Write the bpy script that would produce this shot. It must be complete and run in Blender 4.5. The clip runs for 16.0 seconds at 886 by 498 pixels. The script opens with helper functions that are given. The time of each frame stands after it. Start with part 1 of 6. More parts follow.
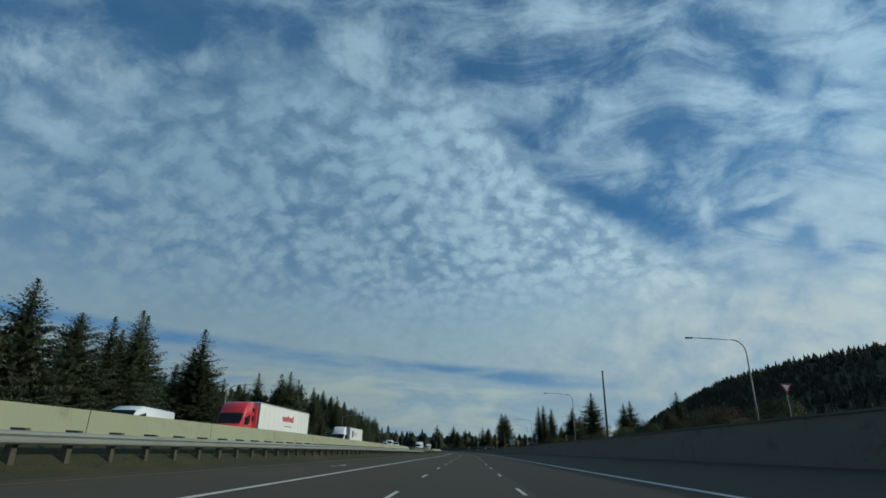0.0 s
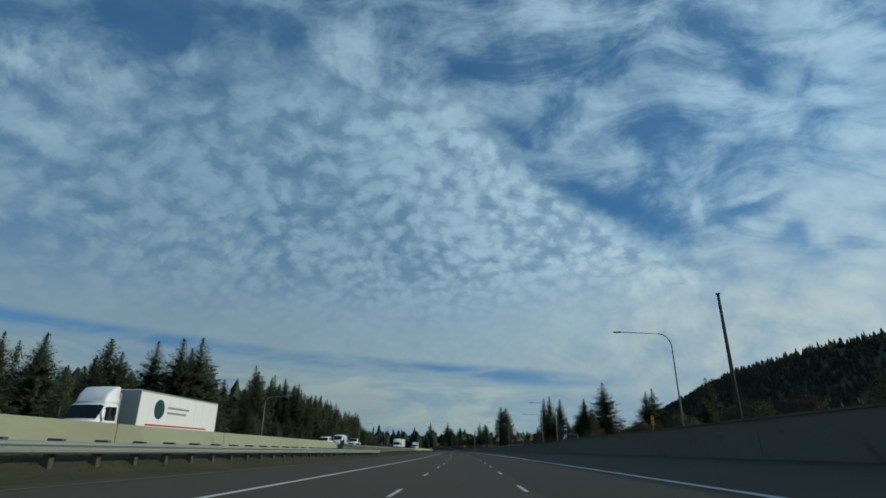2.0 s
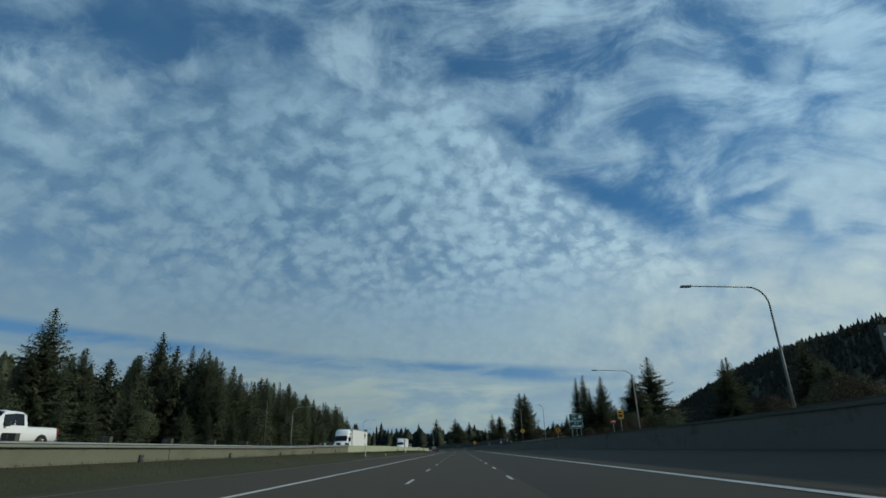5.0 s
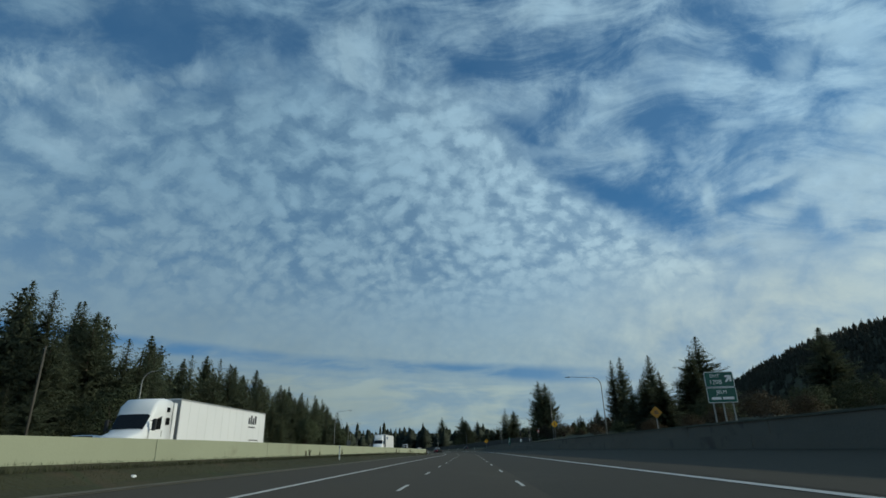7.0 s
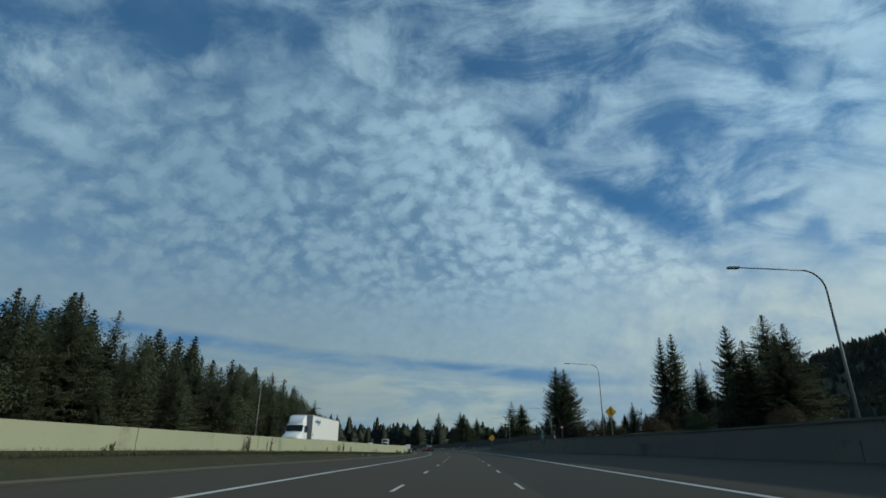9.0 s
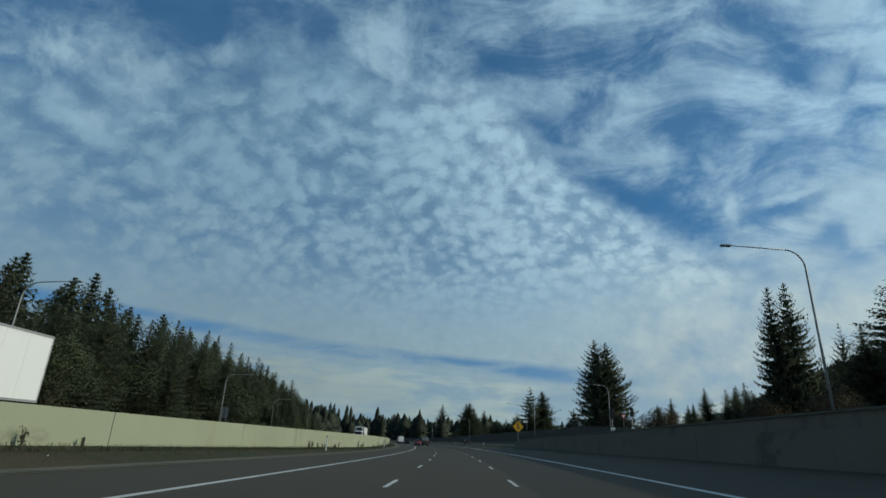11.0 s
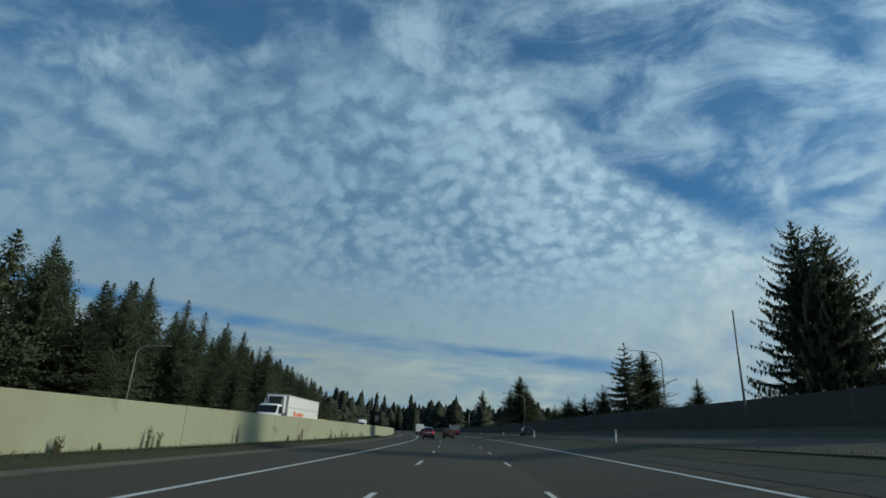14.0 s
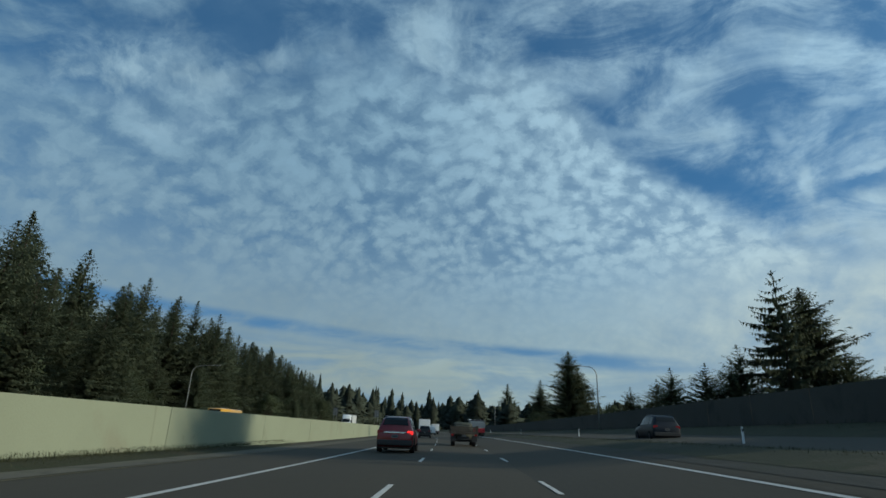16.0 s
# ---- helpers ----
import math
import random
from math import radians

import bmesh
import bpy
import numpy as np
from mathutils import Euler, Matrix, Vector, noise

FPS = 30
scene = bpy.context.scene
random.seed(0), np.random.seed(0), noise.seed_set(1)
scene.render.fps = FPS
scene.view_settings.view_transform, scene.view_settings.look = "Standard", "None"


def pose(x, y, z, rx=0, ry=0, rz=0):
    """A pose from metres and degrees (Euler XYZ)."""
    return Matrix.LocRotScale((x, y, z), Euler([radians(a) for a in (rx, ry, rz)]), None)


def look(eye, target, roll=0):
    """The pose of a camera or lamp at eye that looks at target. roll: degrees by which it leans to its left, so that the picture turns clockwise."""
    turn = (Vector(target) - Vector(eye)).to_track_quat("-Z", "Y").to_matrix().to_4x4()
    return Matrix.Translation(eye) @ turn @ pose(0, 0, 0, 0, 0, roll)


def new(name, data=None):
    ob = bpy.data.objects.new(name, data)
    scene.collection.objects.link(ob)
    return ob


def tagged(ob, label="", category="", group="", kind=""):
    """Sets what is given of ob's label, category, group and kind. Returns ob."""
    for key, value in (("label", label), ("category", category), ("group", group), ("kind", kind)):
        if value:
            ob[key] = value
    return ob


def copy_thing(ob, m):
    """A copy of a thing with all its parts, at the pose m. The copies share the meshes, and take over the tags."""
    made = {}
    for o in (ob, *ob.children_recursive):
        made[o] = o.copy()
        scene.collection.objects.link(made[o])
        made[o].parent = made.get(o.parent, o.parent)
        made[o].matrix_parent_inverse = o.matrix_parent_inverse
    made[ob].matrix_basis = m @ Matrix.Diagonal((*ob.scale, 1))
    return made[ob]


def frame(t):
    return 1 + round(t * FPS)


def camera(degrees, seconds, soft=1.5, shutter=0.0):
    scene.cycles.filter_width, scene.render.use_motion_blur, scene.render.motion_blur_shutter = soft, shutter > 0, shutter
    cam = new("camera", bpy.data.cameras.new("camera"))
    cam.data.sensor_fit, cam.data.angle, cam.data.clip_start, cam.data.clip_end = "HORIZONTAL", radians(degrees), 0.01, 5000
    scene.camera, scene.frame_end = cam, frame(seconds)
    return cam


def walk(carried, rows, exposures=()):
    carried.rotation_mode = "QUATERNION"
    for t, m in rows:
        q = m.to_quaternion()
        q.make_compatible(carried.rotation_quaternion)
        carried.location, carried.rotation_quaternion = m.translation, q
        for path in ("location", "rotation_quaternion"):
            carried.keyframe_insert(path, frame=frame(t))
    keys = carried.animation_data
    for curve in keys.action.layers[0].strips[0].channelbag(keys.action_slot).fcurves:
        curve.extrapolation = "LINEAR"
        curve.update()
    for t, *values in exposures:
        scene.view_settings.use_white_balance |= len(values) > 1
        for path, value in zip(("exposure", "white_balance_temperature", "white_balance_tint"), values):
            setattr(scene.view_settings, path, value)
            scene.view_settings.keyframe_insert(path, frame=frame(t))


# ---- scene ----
# ---------------- camera and its drive ----------------
cam = camera(79.0, 16.0, soft=1.6)
ROWS = [
    (0.0, -0.00, 0.00, 1.14, 0.73, 20.60, -0.94),
    (0.5, 0.43, 15.35, 1.14, 0.85, 20.60, -0.63),
    (1.0, 0.90, 30.70, 1.14, 0.67, 20.62, -0.73),
    (1.5, 1.40, 46.05, 1.14, 0.38, 20.60, -0.44),
    (2.0, 1.95, 61.40, 1.14, 0.27, 20.55, -0.18),
    (2.5, 2.52, 76.74, 1.14, 0.28, 20.48, 0.37),
    (3.0, 3.10, 92.07, 1.14, 0.47, 20.45, 0.92),
    (3.5, 3.65, 107.41, 1.14, 0.47, 20.45, 0.85),
    (4.0, 4.15, 122.75, 1.14, 0.57, 20.35, 0.76),
    (4.5, 4.58, 138.09, 1.14, 1.04, 20.38, 0.98),
    (5.0, 4.94, 153.42, 1.14, 1.30, 20.45, 1.36),
    (5.5, 5.21, 168.76, 1.14, 1.57, 20.50, 1.75),
    (6.0, 5.41, 184.09, 1.14, 1.84, 20.52, 2.13),
    (6.5, 5.56, 199.42, 1.14, 2.18, 20.55, 2.35),
    (7.0, 5.68, 214.74, 1.14, 2.09, 20.54, 1.54),
    (7.5, 5.80, 230.06, 1.14, 1.98, 20.60, 0.91),
    (8.0, 5.93, 245.38, 1.14, 1.87, 20.56, 0.42),
    (8.5, 6.07, 260.69, 1.14, 1.81, 20.46, 0.00),
    (9.0, 6.22, 275.99, 1.14, 1.86, 20.39, -0.48),
    (9.5, 6.36, 291.28, 1.14, 1.89, 20.29, -0.97),
    (10.0, 6.49, 306.57, 1.14, 1.92, 20.18, -1.46),
    (10.5, 6.58, 321.84, 1.14, 1.91, 20.06, -1.95),
    (11.0, 6.59, 337.10, 1.14, 2.39, 19.85, -2.42),
    (11.5, 6.47, 352.34, 1.14, 3.12, 19.56, -2.52),
    (12.0, 6.21, 367.57, 1.14, 3.80, 19.40, -2.66),
    (12.5, 5.77, 382.78, 1.14, 4.50, 19.13, -2.57),
    (13.0, 5.16, 397.98, 1.14, 5.39, 19.01, -2.26),
    (13.5, 4.37, 413.14, 1.14, 6.08, 18.96, -2.35),
    (14.0, 3.41, 428.29, 1.14, 6.57, 18.82, -2.50),
    (14.5, 2.27, 443.42, 1.14, 7.20, 18.68, -2.50),
    (15.0, 0.97, 458.53, 1.14, 7.73, 18.67, -2.57),
    (15.5, -0.53, 473.61, 1.14, 8.13, 18.62, -2.31),
    (16.0, -2.25, 488.67, 1.14, 8.84, 18.68, -2.07),
]
walk(cam, [(t, pose(x, y, z, 90 + pitch, roll, yaw)) for t, x, y, z, yaw, pitch, roll in ROWS], [(0.0, -0.02, 6500, 2.0), (9.0, 0.0, 6500, 2.0), (16.0, 0.06, 6500, 2.0)])

# ---------------- sky, sun ----------------
SUN_EL, SUN_AZ = radians(20.5), radians(94)      # height, and degrees from straight ahead (+y) to the right
sun_dir = Vector((math.sin(SUN_AZ) * math.cos(SUN_EL), math.cos(SUN_AZ) * math.cos(SUN_EL), math.sin(SUN_EL)))
sun = new("sun", bpy.data.lights.new("sun", "SUN"))
sun.data.energy, sun.data.angle, sun.data.color = 2.5, radians(1.2), (1.0, 0.93, 0.78)
sun.matrix_world = look(sun_dir * 500, (0, 0, 0))

world = bpy.data.worlds.new("sky")
scene.world = world
world.use_nodes = True


class Nodes:
    """A short way to write node trees."""

    def __init__(self, tree):
        self.tree = tree
        tree.nodes.clear()

    def add(self, kind):
        return self.tree.nodes.new(kind)

    def put(self, socket, value):
        if isinstance(value, bpy.types.NodeSocket):
            self.tree.links.new(value, socket)
        else:
            socket.default_value = value

    def math(self, op, a, b=0.0, c=0.0, clamp=False):
        n = self.add("ShaderNodeMath")
        n.operation, n.use_clamp = op, clamp
        for i, v in enumerate((a, b, c)):
            self.put(n.inputs[i], v)
        return n.outputs[0]

    def ramp(self, x, a, b, lo=0.0, hi=1.0):
        n = self.add("ShaderNodeMapRange")
        n.interpolation_type = "SMOOTHSTEP"
        for i, v in enumerate((x, a, b, lo, hi)):
            self.put(n.inputs[i], v)
        return n.outputs[0]

    def noise(self, vec, scale, detail=4.0, rough=0.5, distort=0.0):
        n = self.add("ShaderNodeTexNoise")
        self.put(n.inputs["Vector"], vec)
        for k, v in (("Scale", scale), ("Detail", detail), ("Roughness", rough), ("Distortion", distort)):
            self.put(n.inputs[k], v)
        return n.outputs["Fac"]

    def cells(self, vec, scale, smooth=0.7):
        n = self.add("ShaderNodeTexVoronoi")
        n.feature, n.voronoi_dimensions = "SMOOTH_F1", "2D"
        self.put(n.inputs["Vector"], vec)
        n.inputs["Scale"].default_value, n.inputs["Smoothness"].default_value = scale, smooth
        return self.math("SUBTRACT", 1.0, n.outputs["Distance"])

    def combine(self, x, y, z):
        n = self.add("ShaderNodeCombineXYZ")
        for i, v in enumerate((x, y, z)):
            self.put(n.inputs[i], v)
        return n.outputs[0]

    def mix(self, fac, a, b, blend="MIX"):
        n = self.add("ShaderNodeMix")
        n.data_type, n.blend_type = "RGBA", blend
        self.put(n.inputs[0], fac)
        self.put(n.inputs[6], a)
        self.put(n.inputs[7], b)
        return n.outputs[2]


def build_sky():
    g = Nodes(world.node_tree)
    co = g.add("ShaderNodeTexCoord").outputs["Generated"]
    sep = g.add("ShaderNodeSeparateXYZ")
    g.put(sep.inputs[0], co)
    x, y, z = sep.outputs
    nishita = g.add("ShaderNodeTexSky")
    nishita.sky_type, nishita.sun_disc, nishita.sun_elevation, nishita.sun_rotation = "NISHITA", False, SUN_EL, SUN_AZ
    nishita.altitude, nishita.air_density, nishita.dust_density, nishita.ozone_density = 100.0, 1.0, 0.6, 2.0
    g.put(nishita.inputs["Vector"], g.combine(x, y, g.math("MULTIPLY_ADD", z, 0.8, 0.34)))

    def dot(v):
        n = g.add("ShaderNodeVectorMath")
        n.operation = "DOT_PRODUCT"
        g.put(n.inputs[0], co)
        n.inputs[1].default_value = v
        return n.outputs["Value"]

    def colour_noise(vec, scale, detail, rough, much):
        """vec moved about by a noise, much to each side."""
        n = g.add("ShaderNodeTexNoise")
        g.put(n.inputs["Vector"], vec)
        n.inputs["Scale"].default_value, n.inputs["Detail"].default_value, n.inputs["Roughness"].default_value = scale, detail, rough
        m = g.add("ShaderNodeVectorMath")
        m.operation = "MULTIPLY_ADD"
        g.put(m.inputs[0], n.outputs["Color"])
        m.inputs[1].default_value = (2 * much, 2 * much, 0.0)
        g.put(m.inputs[2], vec)
        s = g.add("ShaderNodeVectorMath")
        s.operation = "SUBTRACT"
        g.put(s.inputs[0], m.outputs[0])
        s.inputs[1].default_value = (much, much, 0.0)
        return s.outputs[0]

    # the sky dome laid flat round a point ahead: a to the right, b upwards
    axes = SKY_FRONT.to_3x3()
    away = g.math("DIVIDE", 2.0, g.math("MAXIMUM", g.math("ADD", dot(-axes.col[2]), 1.0), 0.05))
    a, b = g.math("MULTIPLY", dot(axes.col[0]), away), g.math("MULTIPLY", dot(axes.col[1]), away)
    dome = g.combine(a, b, 0.0)
    swept = colour_noise(dome, 2.6, 2.0, 0.5, 0.055)
    torn_dome = colour_noise(swept, 13.0, 5.0, 0.62, 0.022)

    def patches(places, inner, outer, tear=None):
        """Soft ragged ovals: right, up, half width, half height, turn, strength."""
        total = 0.0
        for u, v, ru, rv, turn, much in places:
            m = g.add("ShaderNodeMapping")
            m.vector_type = "TEXTURE"
            g.put(m.inputs[0], torn_dome)
            m.inputs["Location"].default_value, m.inputs["Rotation"].default_value, m.inputs["Scale"].default_value = (u, v, 0), (0, 0, radians(turn)), (ru, rv, 1)
            n = g.add("ShaderNodeVectorMath")
            n.operation = "LENGTH"
            g.put(n.inputs[0], m.outputs[0])
            d = n.outputs["Value"]
            if tear is not None:
                d = g.math("ADD", d, tear)
            total = g.math("MAXIMUM", total, g.ramp(d, outer, inner, 0.0, much))
        return total

    # mackerel puffs, smaller towards the horizon: the flat dome turned inside out round a point below it
    aa, bb = g.math("MULTIPLY", a, 0.75), g.math("ADD", b, 0.74)
    inv = g.math("DIVIDE", 1.0, g.math("MAXIMUM", g.math("ADD", g.math("MULTIPLY", aa, aa), g.math("MULTIPLY", bb, bb)), 0.02))
    fold = g.combine(g.math("MULTIPLY", aa, inv), g.math("MULTIPLY", bb, inv), 0.0)
    fold = colour_noise(fold, 5.0, 2.0, 0.5, 0.035)
    ragged = colour_noise(fold, 34.0, 5.0, 0.68, 0.019)
    cell = g.cells(ragged, PUFF)
    soft = g.noise(ragged, PUFF * 0.85, 3.0, 0.55)
    fine = g.noise(ragged, PUFF * 3.2, 3.0, 0.6)
    broad = g.noise(fold, PUFF * 0.22, 2.0, 0.5)
    puff = g.math("ADD", g.math("MULTIPLY_ADD", cell, 0.60, -0.08), g.math("MULTIPLY_ADD", soft, 1.0, -0.50))
    field = g.math("ADD", g.math("MULTIPLY", puff, 0.72), g.math("MULTIPLY", fine, 0.28))
    thr = g.math("MULTIPLY_ADD", broad, -0.60, 0.60)
    sheet = g.ramp(field, g.math("SUBTRACT", thr, 0.22), g.math("ADD", thr, 0.22))
    # the sheet is thicker along its sharp edge
    wob = g.math("MULTIPLY_ADD", g.noise(torn_dome, 7.0, 4.0, 0.6), 0.10, -0.05)
    edge = g.math("MAXIMUM", g.math("MULTIPLY_ADD", a, -0.710, g.math("MULTIPLY_ADD", b, -0.705, EDGE_A)), g.math("MULTIPLY_ADD", a, -0.581, g.math("MULTIPLY_ADD", b, -0.814, EDGE_B)))
    edge = g.math("ADD", edge, wob)
    rim = g.ramp(edge, 0.34, 0.04)
    sheet = g.math("ADD", g.math("MULTIPLY_ADD", sheet, 0.46, 0.41), g.math("MULTIPLY", rim, 0.05))
    # streaky cirrus above and to the right
    turn = g.add("ShaderNodeMapping")
    g.put(turn.inputs[0], colour_noise(dome, 3.2, 2.0, 0.5, 0.085))
    turn.inputs["Rotation"].default_value = (0, 0, radians(-24))
    turn.inputs["Scale"].default_value = (1.0, 2.6, 1.0)
    s1 = g.noise(turn.outputs[0], 5.0, 8.0, 0.63, 0.5)
    s2 = g.noise(torn_dome, 7.5, 8.0, 0.62, 0.3)
    veins = g.math("ADD", g.math("MULTIPLY", s1, 0.60), g.math("MULTIPLY", s2, 0.40))
    more = g.math("ADD", g.ramp(a, 0.45, 0.72, 0.0, 0.07), g.ramp(a, -0.55, 0.05, -0.02, 0.0))
    streak = g.math("MULTIPLY_ADD", g.ramp(g.math("ADD", veins, more), 0.39, 0.66), 0.74, 0.05)
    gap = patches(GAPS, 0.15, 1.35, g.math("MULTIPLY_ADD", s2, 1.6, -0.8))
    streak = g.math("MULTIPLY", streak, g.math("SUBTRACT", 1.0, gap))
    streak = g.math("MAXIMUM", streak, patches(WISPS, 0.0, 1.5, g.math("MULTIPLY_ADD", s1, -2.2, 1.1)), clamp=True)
    # the sheet's fuzzy upper end and its sharp side
    upper = g.ramp(g.math("MULTIPLY_ADD", g.noise(torn_dome, 4.5, 4.0, 0.6), 0.26, g.math("SUBTRACT", b, 0.13)), 0.245, 0.345)
    side = g.ramp(edge, 0.028, -0.030)
    over = g.math("MAXIMUM", side, g.math("MULTIPLY", upper, 0.92))
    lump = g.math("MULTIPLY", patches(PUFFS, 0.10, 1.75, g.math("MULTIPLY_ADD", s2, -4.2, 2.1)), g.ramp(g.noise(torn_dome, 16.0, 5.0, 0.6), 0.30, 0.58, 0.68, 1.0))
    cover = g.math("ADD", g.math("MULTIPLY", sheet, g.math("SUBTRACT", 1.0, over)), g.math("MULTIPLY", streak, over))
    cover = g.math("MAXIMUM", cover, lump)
    # the far part closes into a pale veil
    veil = g.ramp(g.math("MULTIPLY_ADD", s2, 0.05, g.math("ADD", z, -0.025)), g.ramp(a, 0.25, 0.50, 0.345, 0.305), g.ramp(a, -0.10, 0.36, 0.19, 0.235))
    milk = g.math("ADD", g.math("MULTIPLY_ADD", field, 0.20, 0.72), g.math("MULTIPLY", g.ramp(a, 0.10, 0.40, 0.15, 1.9), g.math("SUBTRACT", g.math("MULTIPLY_ADD", g.noise(torn_dome, 15.0, 5.0, 0.6), 0.5, g.math("MULTIPLY", veins, 0.5)), 0.52)))
    cover = g.math("ADD", g.math("MULTIPLY", cover, g.math("SUBTRACT", 1.0, veil)), g.math("MULTIPLY", veil, milk), clamp=True)
    # low slit of clear blue with level streaks under it
    low = g.combine(g.math("MULTIPLY", x, 5.0), g.math("MULTIPLY", y, 0.3), g.math("MULTIPLY", z, 22.0))
    band = g.noise(low, 0.9, 5.0, 0.58, 0.5)
    zt = g.math("ADD", g.math("MULTIPLY_ADD", x, SLIT_TILT, z), g.math("MULTIPLY_ADD", g.noise(low, 0.5, 3.0), 0.020, -0.010))
    slit = g.math("MULTIPLY", g.ramp(zt, SLIT - 0.020, SLIT - 0.003), g.ramp(zt, SLIT + 0.018, SLIT + 0.002))
    clear = g.math("MULTIPLY", g.math("MULTIPLY", slit, g.ramp(x, 0.10, 0.42, 1.0, 0.10)), g.ramp(band, 0.34, 0.54, 0.30, 1.0))
    cover = g.math("MULTIPLY", cover, g.math("SUBTRACT", 1.0, g.math("MULTIPLY", clear, 0.78)))
    under = g.math("MULTIPLY", g.ramp(zt, SLIT, SLIT - 0.03), g.ramp(band, 0.36, 0.58, 0.58, 1.0))
    cover = g.math("MAXIMUM", g.math("MULTIPLY", cover, g.ramp(zt, SLIT - 0.035, SLIT - 0.008, 0.72, 1.0)), under, clamp=True)
    shade = g.math("ADD", g.math("MULTIPLY_ADD", g.math("MULTIPLY", field, g.math("SUBTRACT", 1.0, veil)), 0.40, g.math("MULTIPLY_ADD", veil, 0.12, 0.78)), g.math("MULTIPLY_ADD", broad, 0.20, -0.10))
    shade = g.math("MULTIPLY_ADD", g.math("MAXIMUM", lump, g.math("MULTIPLY", rim, 0.4)), 0.32, shade)
    near_sun = g.ramp(g.math("ADD", g.math("MULTIPLY", x, math.sin(SUN_AZ)), g.math("MULTIPLY", y, math.cos(SUN_AZ))), -0.6, 0.6, 0.79, 1.31)
    bright = g.math("MULTIPLY", g.math("MULTIPLY", shade, near_sun), g.ramp(z, 0.0, 0.20, 0.92, 1.04))
    tint = g.mix(g.ramp(z, 0.07, 0.28), (*CLOUD_LOW, 1), (*CLOUD, 1))
    tint = g.mix(g.math("MULTIPLY", g.math("SUBTRACT", 1.0, lump), g.math("MULTIPLY", g.ramp(x, 0.15, -0.35), g.ramp(z, 0.20, 0.48))), tint, (*CLOUD_FAR, 1))
    tint = g.mix(g.math("MULTIPLY", g.ramp(x, 0.0, 0.5), g.ramp(z, 0.50, 0.12)), tint, (*CLOUD_SUN, 1))
    cloud = g.mix(1.0, tint, g.combine(bright, bright, bright), "MULTIPLY")
    blue = g.mix(1.0, nishita.outputs[0], (SKY[0], SKY[1], SKY[2], 1), "MULTIPLY")
    bg = g.add("ShaderNodeBackground")
    g.put(bg.inputs[0], g.mix(cover, blue, cloud))
    bg.inputs[1].default_value = 0.1
    g.put(g.add("ShaderNodeOutputWorld").inputs[0], bg.outputs[0])


CLOUD_FAR = (2.74, 4.34, 5.9)
CLOUD_SUN = (3.50, 4.06, 4.17)
CLOUD, CLOUD_LOW = (3.06, 4.38, 5.55), (3.80, 4.72, 4.93)
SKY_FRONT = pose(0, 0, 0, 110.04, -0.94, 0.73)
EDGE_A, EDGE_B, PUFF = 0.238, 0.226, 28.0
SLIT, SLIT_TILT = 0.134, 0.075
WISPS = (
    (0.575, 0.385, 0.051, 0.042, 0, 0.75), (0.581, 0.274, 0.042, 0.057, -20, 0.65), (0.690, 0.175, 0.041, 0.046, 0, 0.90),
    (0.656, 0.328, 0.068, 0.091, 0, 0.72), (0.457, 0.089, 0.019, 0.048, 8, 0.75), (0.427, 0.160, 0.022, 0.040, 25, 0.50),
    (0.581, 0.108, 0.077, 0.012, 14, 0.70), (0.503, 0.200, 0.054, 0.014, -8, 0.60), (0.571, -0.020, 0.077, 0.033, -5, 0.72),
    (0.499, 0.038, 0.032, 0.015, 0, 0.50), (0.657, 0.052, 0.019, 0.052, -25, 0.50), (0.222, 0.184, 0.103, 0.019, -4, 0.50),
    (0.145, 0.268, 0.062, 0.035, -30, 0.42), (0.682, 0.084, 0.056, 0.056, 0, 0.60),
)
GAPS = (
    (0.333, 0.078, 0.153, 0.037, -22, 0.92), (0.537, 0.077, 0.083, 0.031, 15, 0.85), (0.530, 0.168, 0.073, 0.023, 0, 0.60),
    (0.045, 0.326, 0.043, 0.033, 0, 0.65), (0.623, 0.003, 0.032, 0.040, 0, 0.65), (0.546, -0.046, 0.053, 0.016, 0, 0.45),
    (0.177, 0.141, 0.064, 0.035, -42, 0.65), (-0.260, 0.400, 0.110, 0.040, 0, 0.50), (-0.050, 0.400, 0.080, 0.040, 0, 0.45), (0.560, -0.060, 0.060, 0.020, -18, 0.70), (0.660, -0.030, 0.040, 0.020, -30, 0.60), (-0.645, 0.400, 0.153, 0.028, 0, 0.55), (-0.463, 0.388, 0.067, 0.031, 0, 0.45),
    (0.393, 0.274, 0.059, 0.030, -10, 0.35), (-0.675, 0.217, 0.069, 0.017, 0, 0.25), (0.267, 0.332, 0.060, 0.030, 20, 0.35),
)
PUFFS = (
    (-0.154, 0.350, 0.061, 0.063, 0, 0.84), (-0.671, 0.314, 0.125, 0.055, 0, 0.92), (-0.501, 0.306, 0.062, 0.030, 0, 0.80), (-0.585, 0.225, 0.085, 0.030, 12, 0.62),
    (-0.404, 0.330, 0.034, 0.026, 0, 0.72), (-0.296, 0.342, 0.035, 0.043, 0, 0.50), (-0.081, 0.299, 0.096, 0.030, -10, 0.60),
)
SKY = (0.58, 1.10, 1.37)
build_sky()

# ---------------- materials ----------------
MATS = {}


